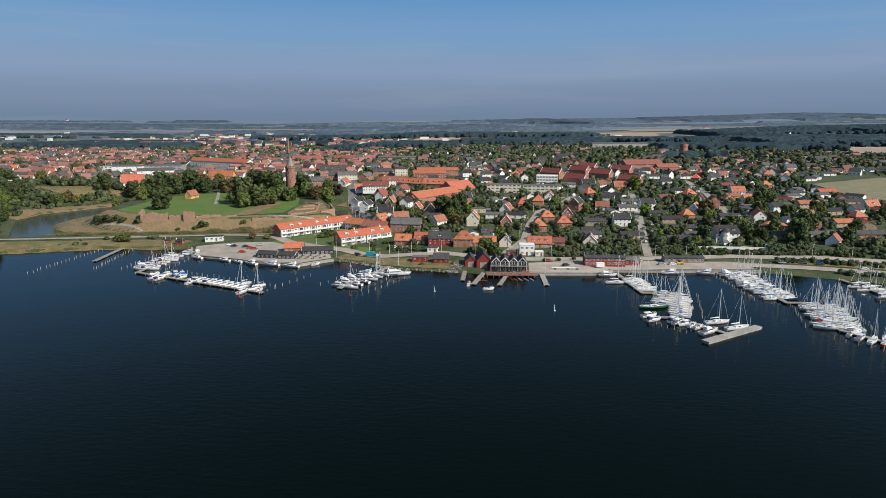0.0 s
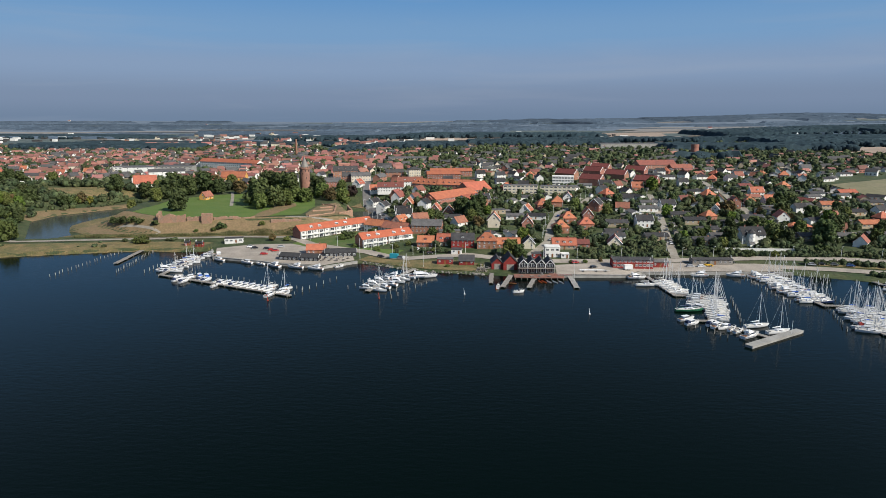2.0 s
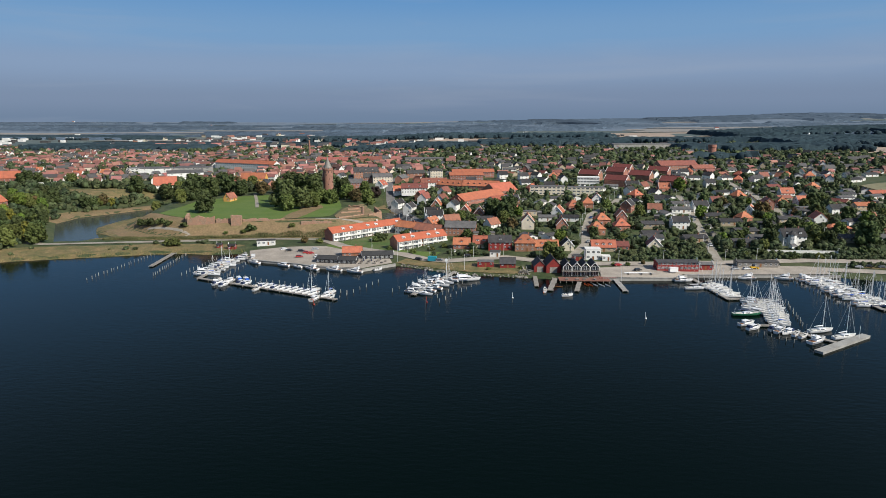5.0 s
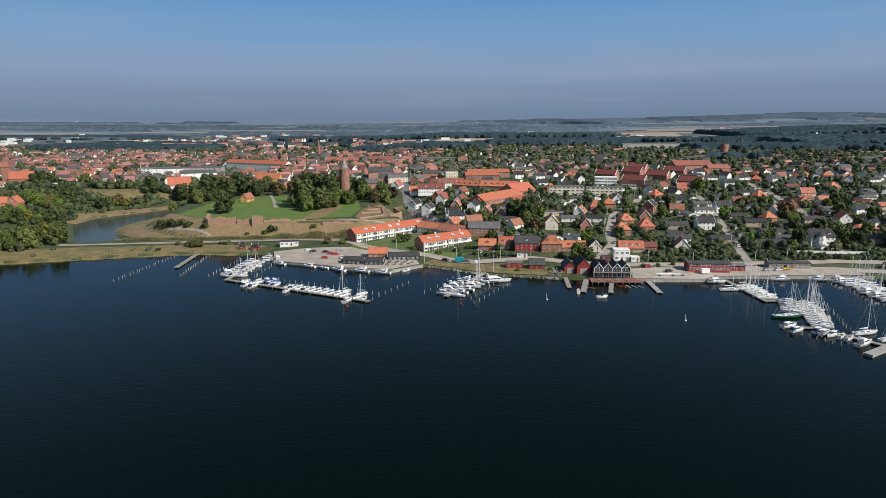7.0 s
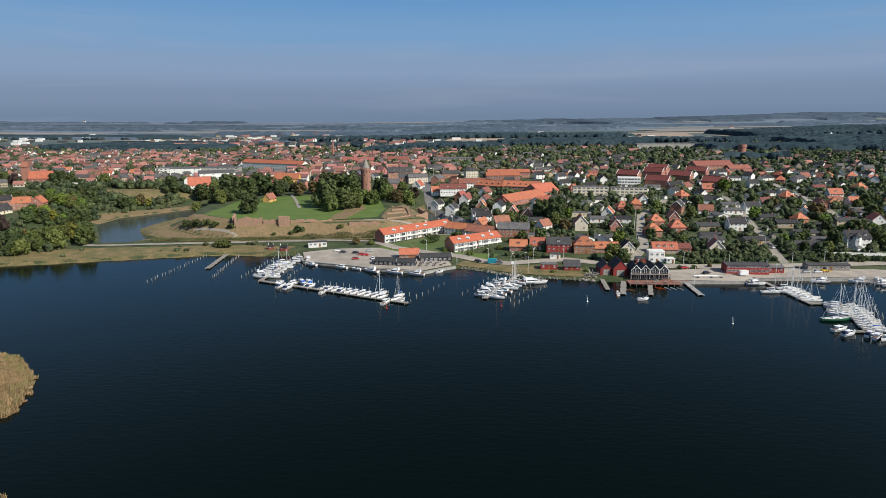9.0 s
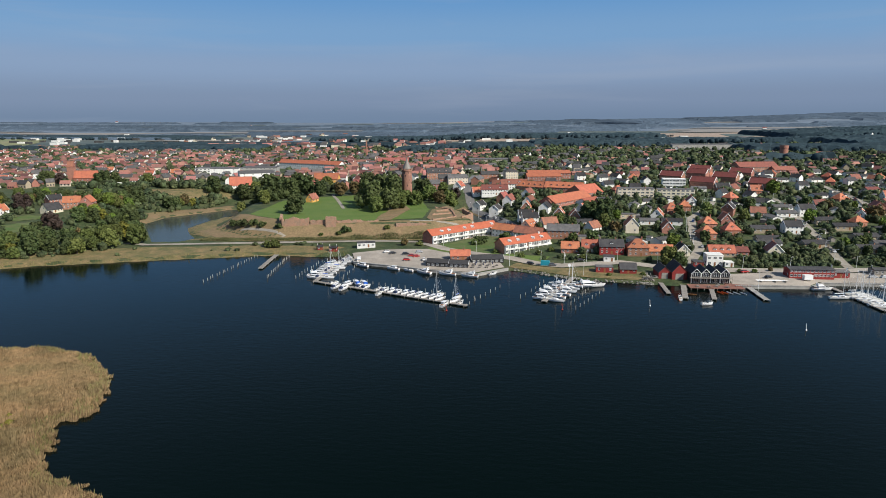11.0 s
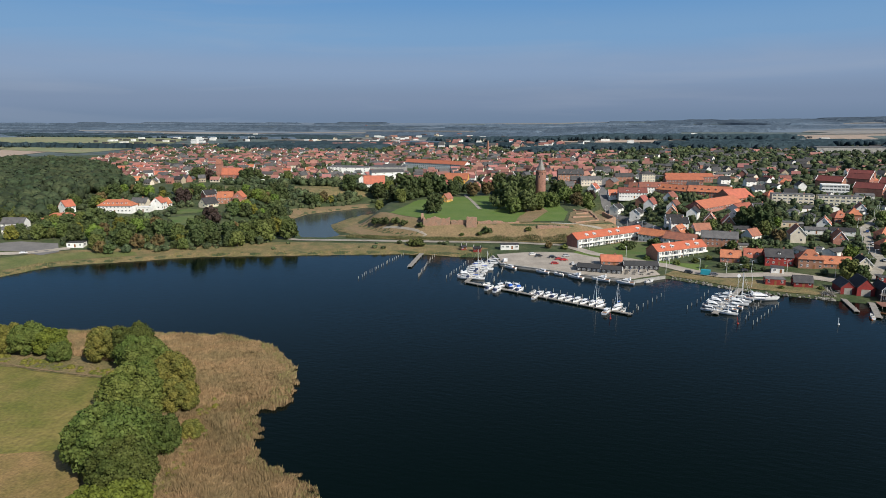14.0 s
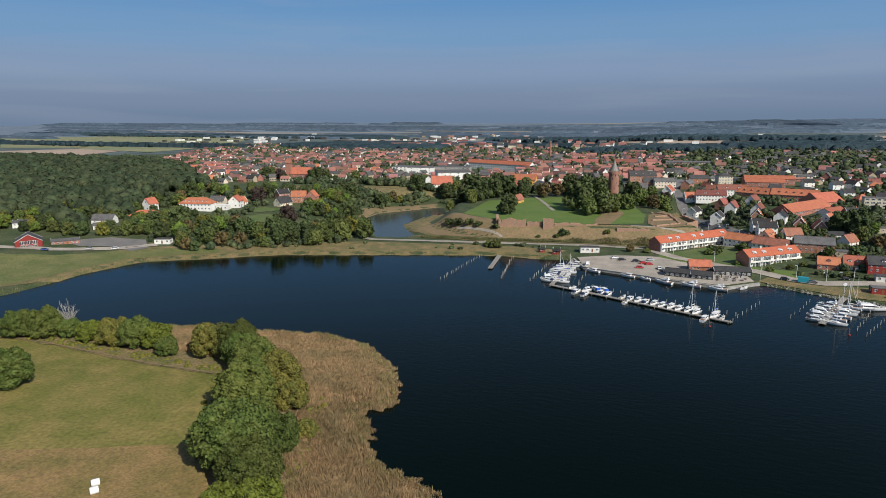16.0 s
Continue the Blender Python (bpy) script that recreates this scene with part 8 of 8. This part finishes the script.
def car_kind(colour):
    c = thing("car", colour + " parked car with dark windows", "car", "parked cars")
    body = Shape()
    prof = [(-2.1, 0.35), (-2.12, 0.75), (-1.95, 0.95), (-0.95, 1.0), (1.0, 0.95), (1.95, 0.78), (2.12, 0.6), (2.1, 0.35)]
    v = [(x, sy * (0.86 if z < 0.9 else 0.8), z) for sy in (-1, 1) for x, z in prof]
    n = len(prof)
    body.add(v, [tuple(range(n)), tuple(range(2 * n - 1, n - 1, -1))] + [(i, n + i, n + (i + 1) % n, (i + 1) % n) for i in range(n)])
    part("body", body, material(colour + " car paint", PAINT[colour], rough=0.3, vary=0.06, grain=0.02, bump=0), c)
    part("roof", cabin_shape(-1.5, 0.95, 0.72, 0.7, 1.40, 1.46, 0.35), body_mat(c), c)
    part("windows", cabin_shape(-1.8, 1.15, 0.79, 0.76, 0.95, 1.42, 0.65), M["pane"], c)
    for sx in (-1.3, 1.3):
        for sy in (-0.78, 0.78):
            part("wheel", TYRE, None, c, at=pose(sx, sy, 0.31))
    return c


def body_mat(c):
    return c.children[0].data.materials[0]


CARS = {k: car_kind(k) for k in PAINT}
PARKED = set()
car_dice = random.Random(4)


def park(kind, x, y, turn, lift=0.36):
    m = pose(x, y, ground_at(x, y) + lift, 0, 0, turn)
    if kind in PARKED:
        return repeat(CARS[kind], m)
    PARKED.add(kind)
    CARS[kind].matrix_basis = m
    return CARS[kind]


for kind, x, y, t in (("black", -124, 396, 10), ("red", -120, 392, 15), ("red", -117, 390, 12), ("red", -122, 382, 5), ("white", -112, 382, 100), ("silver", -116, 400, 15), ("grey", -110, 378, 95), ("white", -136, 402, 20), ("black", -132, 398, 15),
                      ("black", -51, 375, -15), ("grey", -39, 371, -12), ("white", -30, 391, 80), ("white", -26, 390, 80), ("silver", -22, 389, 80), ("black", -22, 380, 10), ("black", 68, 346, 20), ("red", 60, 356, 5), ("silver", 122, 349, 0),
                      ("white", 128, 349, 0), ("black", 148, 357, 0), ("red", 133, 358, 0), ("white", 112, 358, 90), ("silver", 190, 351, -20), ("black", 196, 352, -20), ("grey", 202, 350, -22), ("blue", 209, 347, -22), ("white", 226, 335, -20),
                      ("white", 128, 398, 78), ("grey", 136, 430, 76), ("silver", 142, 462, 76), ("white", 210, 440, 85), ("red", 214, 470, 85), ("black", 219, 500, 82), ("silver", 54, 404, 70), ("white", 61, 438, 82), ("blue", 70, 470, 72),
                      ("white", -58, 490, 105), ("black", -62, 510, 105), ("silver", -74, 552, 105), ("white", -66, 526, 105), ("white", -440, 342, 30), ("silver", -452, 334, 30), ("blue", -470, 318, 30)):
    park(kind, x, y, t + car_dice.uniform(-4, 4))

for x, y, tall, label in ((-63, 372, 13, "tall white flagpole on the quay"), (52.6, 322, 11, "tall lamp mast on the stub pier"), (120, 240, 5, "slim lamp post on the pontoon head"), (-25, 352, 9, "tall white mast at the jetty")):
    f = thing("mast_pole", label, "pole", "masts on the quay", pose(x, y, 0.9))
    part("pole", Shape().tube((0, 0, -0.5), (0, 0, tall), 0.09, 0.05, 7), M["white_paint"], f)
    part("cap", Shape().lathe([(0.02, tall - 0.05), (0.14, tall + 0.05), (0.02, tall + 0.18)], 8), M["alloy"], f)
disc = thing("round_sign", "round white sign board on a tall pole by the jetty", "sign", m=pose(-35, 336, 0))
part("pole", Shape().tube((0, 0, -2), (0, 0, 10), 0.1, 0.07, 7), M["white_paint"], disc)
part("board", Shape().tube((0, -0.2, 10.4), (0, -0.1, 10.4), 0.8, 0.8, 16), M["white_paint"], disc)
for x, y, c, label in ((-95, 289.5, "hull_red", "red spar buoy leaning in the water"), (-44, 293, "hull_red", "red spar buoy leaning in the water"), (48.5, 268, "white_paint", "white spar buoy in the water"), (-4, 300, "white_paint", "white spar buoy in the water")):
    b = thing("spar_buoy", label, "buoy", "spar buoys", pose(x, y, 0, 4, -7, 0))
    part("spar", Shape().tube((0, 0, -1), (0, 0, 3.0), 0.16, 0.1, 8), M[c], b)
    part("float", Shape().lathe([(0.1, -0.3), (0.42, -0.1), (0.42, 0.25), (0.14, 0.45)], 10), M[c], b)
box = thing("container", "turquoise storage container by the road", "container", m=pose(-43, 372.5, ground_at(-43, 372.5) + 0.3, 0, 0, -12))
M["turquoise"] = material("turquoise paint", (0.02, 0.28, 0.36), rough=0.6, vary=0.12)
part("body", Shape().box(-2.4, 2.4, -1.2, 1.2, 0, 2.5), M["turquoise"], box)
part("doors", Shape().box(-2.46, -2.4, -1.1, -0.03, 0.1, 2.4).box(-2.46, -2.4, 0.03, 1.1, 0.1, 2.4), M["turquoise"], box)
ship = thing("box_trailer", "white box trailer on the slipway apron", "trailer", m=pose(86, 343, ground_at(86, 343) + 0.4, 0, 0, 4))
part("body", Shape().box(-2.2, 2.2, -1.1, 1.1, 0.5, 2.9), M["white_paint"], ship)
for sx in (-0.6, 0.6):
    for sy in (-1.0, 1.0):
        part("wheel", TYRE, None, ship, at=pose(sx, sy, 0.31))
part("drawbar", Shape().tube((2.2, 0, 0.55), (3.6, 0, 0.5), 0.06, 0.06, 6), M["alloy"], ship)
dig = thing("loader", "small yellow wheel loader on the quay", "loader", m=pose(132, 350, ground_at(132, 350) + 0.4, 0, 0, 10))
M["yellow"] = material("yellow machine paint", (0.65, 0.38, 0.03), rough=0.5, vary=0.15)
part("body", Shape().box(-1.8, 0.4, -0.8, 0.8, 0.6, 1.5).box(0.3, 1.8, -0.6, 0.6, 0.6, 1.1), M["yellow"], dig)
part("cab", cabin_shape(-0.6, 0.7, 0.7, 0.65, 1.5, 2.6, 0.3), M["pane"], dig)
part("bucket", Shape().box(2.0, 2.9, -1.0, 1.0, 0.2, 0.9, 0, 0.1), M["yellow"], dig)
for sx in (-1.1, 1.1):
    for sy in (-0.85, 0.85):
        part("wheel", TYRE, None, dig, at=pose(sx, sy, 0.45) @ Matrix.Diagonal((1.5, 1.5, 1.5, 1)))
# street lamps along the streets and the quay
lamp = thing("street_lamp", "slim pale street lamp beside the road", "street lamp", "street lamps")
part("pole", Shape().tube((0, 0, -0.4), (0, 0, 6.6), 0.11, 0.08, 6), M["alloy"], lamp)
part("arm", Shape().tube((0, 0, 6.5), (1.3, 0, 6.8), 0.06, 0.05, 5), M["alloy"], lamp)
part("head", Shape().box(1.1, 1.8, -0.14, 0.14, 6.72, 6.86), M["white_paint"], lamp)
first = True
for line, step, side in ((ROADS[2][0], 38, 5.0), (ROADS[4][0], 32, 3.6), (ROADS[5][0], 32, 3.8), (ROADS[6][0], 32, 3.8), (ROADS[7][0], 34, 5.2)):
    for (ax, ay), (bx, by) in zip(line, line[1:]):
        d = math.hypot(bx - ax, by - ay)
        for i in range(int(d / step) + 1):
            k = min(1.0, (i + 0.5) * step / d)
            x, y = ax + (bx - ax) * k - (by - ay) / d * side, ay + (by - ay) * k + (bx - ax) / d * side
            m = pose(x, y, ground_at(x, y), 0, 0, math.degrees(math.atan2(-(bx - ax), by - ay)) + 0)
            if first:
                lamp.matrix_basis, first = m, False
            else:
                repeat(lamp, m)
SHED = {}
for key, wall, label in (("white", "plaster_white", "small white-painted garden shed"), ("grey", "timber_grey", "small grey wooden garden shed"), ("dark", "timber_black", "small black-tarred garden shed")):
    walls, roof = gable_walls(3.6, 2.6, 2.1, 2.9, -1.0), gable_roof(3.6, 2.6, 2.1, 2.9, 0.25, 0.12)
    SHED[key] = thing("garden_shed", label, "shed", "garden sheds")
    part("wall", walls, M[wall], SHED[key])
    part("roof", roof, M["roof_grey"], SHED[key])
YARD = Shape().box(-2.2, 2.2, -3.6, 3.6, -1.6, 0.22).mesh("paved_yard", M["path"])
yard_dice, built = random.Random(41), set()
for i in range(900):
    x, y = yard_dice.uniform(-30, 340), yard_dice.uniform(388, 610)
    if len(built) > 130 or not within(x, y, TOWN) or not off_roads(x, y, 2.5) or not free(x, y, -0.5) or any(math.hypot(x - a, y - b) < c for a, b, c in FIELDS):
        continue
    built.add((x, y))
    m = pose(x, y, ground_at(x, y), 0, 0, yard_dice.uniform(0, 180))
    if len(built) % 2:
        ob = new("paved_yard", YARD)
        ob.matrix_basis = m
        tagged(ob, "pale paved yard beside a garden house", "paving", kind="structure")
    else:
        key = yard_dice.choice(("white", "white", "grey", "dark"))
        if SHED[key].location.length:
            repeat(SHED[key], m)
        else:
            SHED[key].matrix_basis = m
# masts laid on trestles and old timber by the apron
rack = thing("mast_rack", "bare masts stored on trestles by the apron", "mast rack", m=pose(68, 338, ground_at(68, 338) + 0.4, 0, 0, -1))
for i in range(5):
    part("mast", Shape().tube((-9, i * 0.5, 1.0), (7 - i, i * 0.5 + 0.1, 1.0), 0.09, 0.07, 6), M["alloy"], rack)
for x in (-7, 0, 5):
    part("trestle", Shape().box(x - 0.1, x + 0.1, -0.3, 2.6, 0, 0.9), M["timber_grey"], rack)
# boulders along the rocky shore
stone_dice = random.Random(12)
STONES = []
for k in range(5):
    v, f = BALL[1]
    r2 = np.random.default_rng(k)
    p = v * (1 + 0.22 * r2.standard_normal(len(v)))[:, None] * [1, 0.8, 0.6]
    STONES.append(mesh_of("boulder", p, f, M["rock"]))
edge = [(-62, 368), (-47, 359), (-34, 350), (-21, 345), (2, 340), (8, 338)]
for i in range(150):
    k = stone_dice.randrange(len(edge) - 1)
    u = stone_dice.random()
    x = edge[k][0] + (edge[k + 1][0] - edge[k][0]) * u + stone_dice.uniform(-0.8, 1.6)
    y = edge[k][1] + (edge[k + 1][1] - edge[k][1]) * u + stone_dice.uniform(-0.8, 1.6)
    s = stone_dice.uniform(0.3, 0.85)
    ob = new("boulder", STONES[i % 5])
    ob.matrix_basis = pose(x, y, max(-0.1, ground_at(x, y)) + 0.1 * s, stone_dice.uniform(-20, 20), stone_dice.uniform(-20, 20), stone_dice.uniform(0, 360)) @ Matrix.Scale(s, 4)
    tagged(ob, "grey boulder of the rocky harbour shore", "boulder", "shore boulders")

# a heap of old poles by the boathouses
heap = thing("timber_heap", "heap of grey weathered poles on the shore", "timber heap", m=pose(6.6, 344.5, 1.0) @ Matrix.Scale(1.35, 4))
for i in range(30):
    a = stone_dice.uniform(0, math.tau)
    part("pole", Shape().tube((math.cos(a) * 2.2 + stone_dice.uniform(-2, 2), math.sin(a) * 2.2, 0), (-math.cos(a) * 2.0 + stone_dice.uniform(-2, 2), -math.sin(a) * 2.0, stone_dice.uniform(0.3, 2.6)), 0.12, 0.09, 6), M["post"], heap)
for kind in sorted(set(BOATS) - AFLOAT):     # patterns that no berth took
    for ob in list(BOATS[kind].children_recursive) + [BOATS[kind]]:
        bpy.data.objects.remove(ob)
for key in sorted(k for k in KINDS if not KINDS[k][1] and not k.startswith("cape")):
    for ob in list(KINDS[key][0].children_recursive) + [KINDS[key][0]]:
        bpy.data.objects.remove(ob)

# ---- the reed cape ----
laid("meadow", [(-380, 196), (-345, 200), (-318, 197), (-285, 192), (-258, 192), (-240, 176), (-228, 150), (-216, 128), (-205, 100), (-200, 60), (-260, -40), (-420, 40), (-420, 170)], M["meadow"], "cut green meadow on the cape", "grass", 0.15)
laid("hay_strip", [(-296, 123), (-275, 129), (-253, 136), (-231, 146), (-214, 128), (-205, 100), (-200, 60), (-260, -30), (-330, 60)], M["hay"], "mown straw-coloured hay strip", "grass", 0.3, wobble=1.5)


def reeds(name, count, tall, keep, mat, label, seed, box):
    pick = np.random.default_rng(seed)
    x, y = pick.uniform(box[0], box[1], count), pick.uniform(box[2], box[3], count)
    ok = keep(x, y)
    x, y = x[ok], y[ok]
    m = len(x)
    sway = np.sin(x * 0.31 + 1.7 * np.sin(y * 0.27)) + 0.7 * np.sin(y * 0.53 + 1.3 * np.sin(x * 0.37)) + 0.7 * np.sin(x * 1.31 - y * 1.07 + 2 * np.sin(x * 0.6)) + 0.5 * np.sin(x * 2.3 + y * 1.9)
    h = tall * pick.uniform(0.82, 1.1, m) * (1.0 + 0.16 * sway)
    a = pick.uniform(0, math.tau, m)
    w = pick.uniform(0.035, 0.09, m)
    lean = (pick.uniform(-0.2, 0.2, (m, 2)) + np.stack([0.12 + 0.17 * np.sin(sway * 1.3 + x * 0.05), 0.06 + 0.17 * np.cos(sway * 1.1 + y * 0.06)], 1)) * tall
    z = height(x, y) - 0.1
    z = np.maximum(z, -0.5)
    p0 = np.stack([x - np.cos(a) * w, y - np.sin(a) * w, z], 1)
    p1 = np.stack([x + np.cos(a) * w, y + np.sin(a) * w, z], 1)
    mid = np.stack([x + lean[:, 0] * 0.5 + np.cos(a) * w * 1.2, y + lean[:, 1] * 0.5 + np.sin(a) * w * 1.2, z + h * 0.7], 1)
    tip = np.stack([x + lean[:, 0], y + lean[:, 1], z + h], 1)
    v = np.stack([p0, p1, mid, tip], 1).reshape(-1, 3)
    k = np.arange(m)[:, None] * 4
    return solid(name, bulk(name, v, np.concatenate([k + [0, 1, 2], k + [0, 2, 3]]), mat), None, label, "reeds", kind="stuff")


def reed_zone(x, y):
    edge = away(x, y, CAPE + CAPE[:1])
    inner = inside(x, y, [(-420, 190), (-345, 204), (-300, 206), (-262, 200), (-235, 190), (-222, 165), (-214, 140), (-200, 110), (-196, 60), (-300, -100), (-500, 0)])
    wild = np.sin(x * 0.9 + np.sin(y * 0.7) * 2) * 1.2 + np.sin(y * 1.7 + x * 0.4) * 0.8
    return (inside(x, y, CAPE) | (edge < 1.2 + 0.7 * wild)) & ~inner


reeds("reeds", 1500000, 1.45, reed_zone, M["reed"], "tall dry tawny reeds along the water", 3, (-400, -150, 60, 240))
reeds("green_reeds", 200000, 1.9, lambda x, y: reed_zone(x, y) & (away(x, y, CAPE) < 2.6 + 1.6 * np.sin(x * 0.37) + 1.2 * np.sin(y * 0.51)), M["reed_green"], "greener reeds at the water's edge", 4, (-400, -150, 60, 240))
reeds("shore_reeds", 60000, 1.5, lambda x, y: (away(x, y, SHORE[3:17]) < 4.5 + 2 * np.sin(x * 0.21) + np.sin(x * 0.53)) & inside(x, y, SHORE + [(6000, 9000), (-6000, 9000)]), M["reed_green"], "low tawny reeds along the shore", 6, (-445, -160, 220, 420))

tree_dice = random.Random(8)
for key, x, y, s in (("cape_gold", -268, 203, 1.08), ("cape_tall", -258, 204, 1.05), ("cape_tall", -252, 197, 0.9), ("cape_round", -243, 190, 1.0), ("cape_gold", -230, 184, 1.08), ("cape_gold", -220, 173, 0.85), ("cape_tall", -236, 178, 0.95), ("cape_round", -230, 167, 1.12),
                     ("cape_tall", -219, 153, 0.9), ("cape_round", -217, 141, 1.25), ("cape_round", -208, 134, 0.95), ("cape_tall", -210, 150, 0.8), ("cape_gold", -207, 159, 0.45), ("cape_bright", -199, 124, 1.15), ("cape_bright", -207, 122, 0.95),
                     ("cape_tall", -353, 200, 0.85), ("cape_tall", -343, 203, 0.95), ("cape_tall", -333, 205, 0.6), ("cape_bright", -322, 204, 1.1), ("cape_gold", -310, 203, 0.95), ("cape_tall", -300, 203, 0.9), ("cape_bright", -293, 205, 1.25), ("cape_tall", -283, 198, 0.55), ("cape_round", -311, 160, 0.95)):
    plant(key, x, y, s, rng=tree_dice)
for x, y, t in ((-240.2, 122.6, -42), (-238.0, 120.0, -40)):
    s = Shape().lathe([(0.02, -0.9), (0.66, -0.9), (0.8, -0.78), (0.82, 0), (0.8, 0.78), (0.66, 0.9), (0.02, 0.9)], 16)
    solid("hay_bale", s, M["white_paint"], "round hay bale wrapped in white film", "hay bale", "hay bales", m=pose(x, y, ground_at(x, y) + 0.95, 90, 0, t))

# a bare, pale tree among the hedge
bare = thing("bare_tree", "pale leafless tree among the green hedge", "tree", m=pose(-336, 208, ground_at(-336, 208)) @ Matrix.Scale(1.35, 4))
pale_bark = material("pale bark", (0.42, 0.39, 0.34), rough=0.9, vary=0.3)
part("trunk", Shape().tube((0, 0, -0.5), (0, 0, 4.6), 0.3, 0.16, 7), pale_bark, bare)
bd = random.Random(3)
for i in range(16):
    a, h0, out = bd.uniform(0, math.tau), bd.uniform(2.0, 4.5), bd.uniform(1.0, 3.2)
    foot, e = Vector((0, 0, h0)), Vector((math.cos(a) * out, math.sin(a) * out, h0 + bd.uniform(3, 6.0)))
    limb = Shape().tube(foot, e, 0.10, 0.04, 5)
    for j in range(9):
        k = bd.uniform(0.35, 1.0)
        p = foot + (e - foot) * k
        limb.tube(p, p + Vector((bd.uniform(-1.0, 1.0), bd.uniform(-1.0, 1.0), bd.uniform(0.5, 1.6))), 0.045, 0.015, 4)
    part("branch", limb, pale_bark, bare)
reeds("moat_reeds", 52000, 1.7, lambda x, y: away(x, y, [(-264, 438), (-240, 438), (-222, 439), (-150, 447), (-100, 449)]) < 3.2 + np.sin(x * 0.3), M["sedge"], "reeds along the moat ditch below the castle", 14, (-270, -95, 430, 455))

# weeds and brambles at the foot of the trees
laid("field_margin", [(-385, 192), (-345, 197), (-318, 193), (-285, 188), (-256, 186), (-250, 192), (-262, 204), (-300, 208), (-345, 207), (-385, 203)], M["rough_grass"], "rough weedy margin of the meadow under the trees", "grass", 0.3, 4.0, wobble=1.5)
weeds, wd = [], random.Random(5)
for line, count in (([(-213, 186), (-212, 170), (-205, 156), (-201, 140), (-193, 122), (-190, 100)], 190), ([(-375, 198), (-340, 200), (-315, 197), (-285, 193), (-256, 191)], 170), ([(-253, 186), (-246, 172), (-238, 158), (-228, 146)], 40)):
    for i in range(count):
        k, u = wd.randrange(len(line) - 1), wd.random()
        w = wd.uniform(0.8, 2.4)
        weeds.append((line[k][0] + (line[k + 1][0] - line[k][0]) * u + wd.uniform(-2.5, 2.5), line[k][1] + (line[k + 1][1] - line[k][1]) * u + wd.uniform(-2.5, 2.5), w, w * wd.uniform(0.45, 0.8)))
thicket("brambles", weeds, LEAF["gold"], "low weeds and brambles beside the trees", "shrubs")
strip("field_path", [(-385, 193.5), (-345, 198), (-318, 194), (-285, 189), (-256, 187)], 0.8, M["dry_grass"], "faint worn track along the meadow edge", "path", lift=0.45)
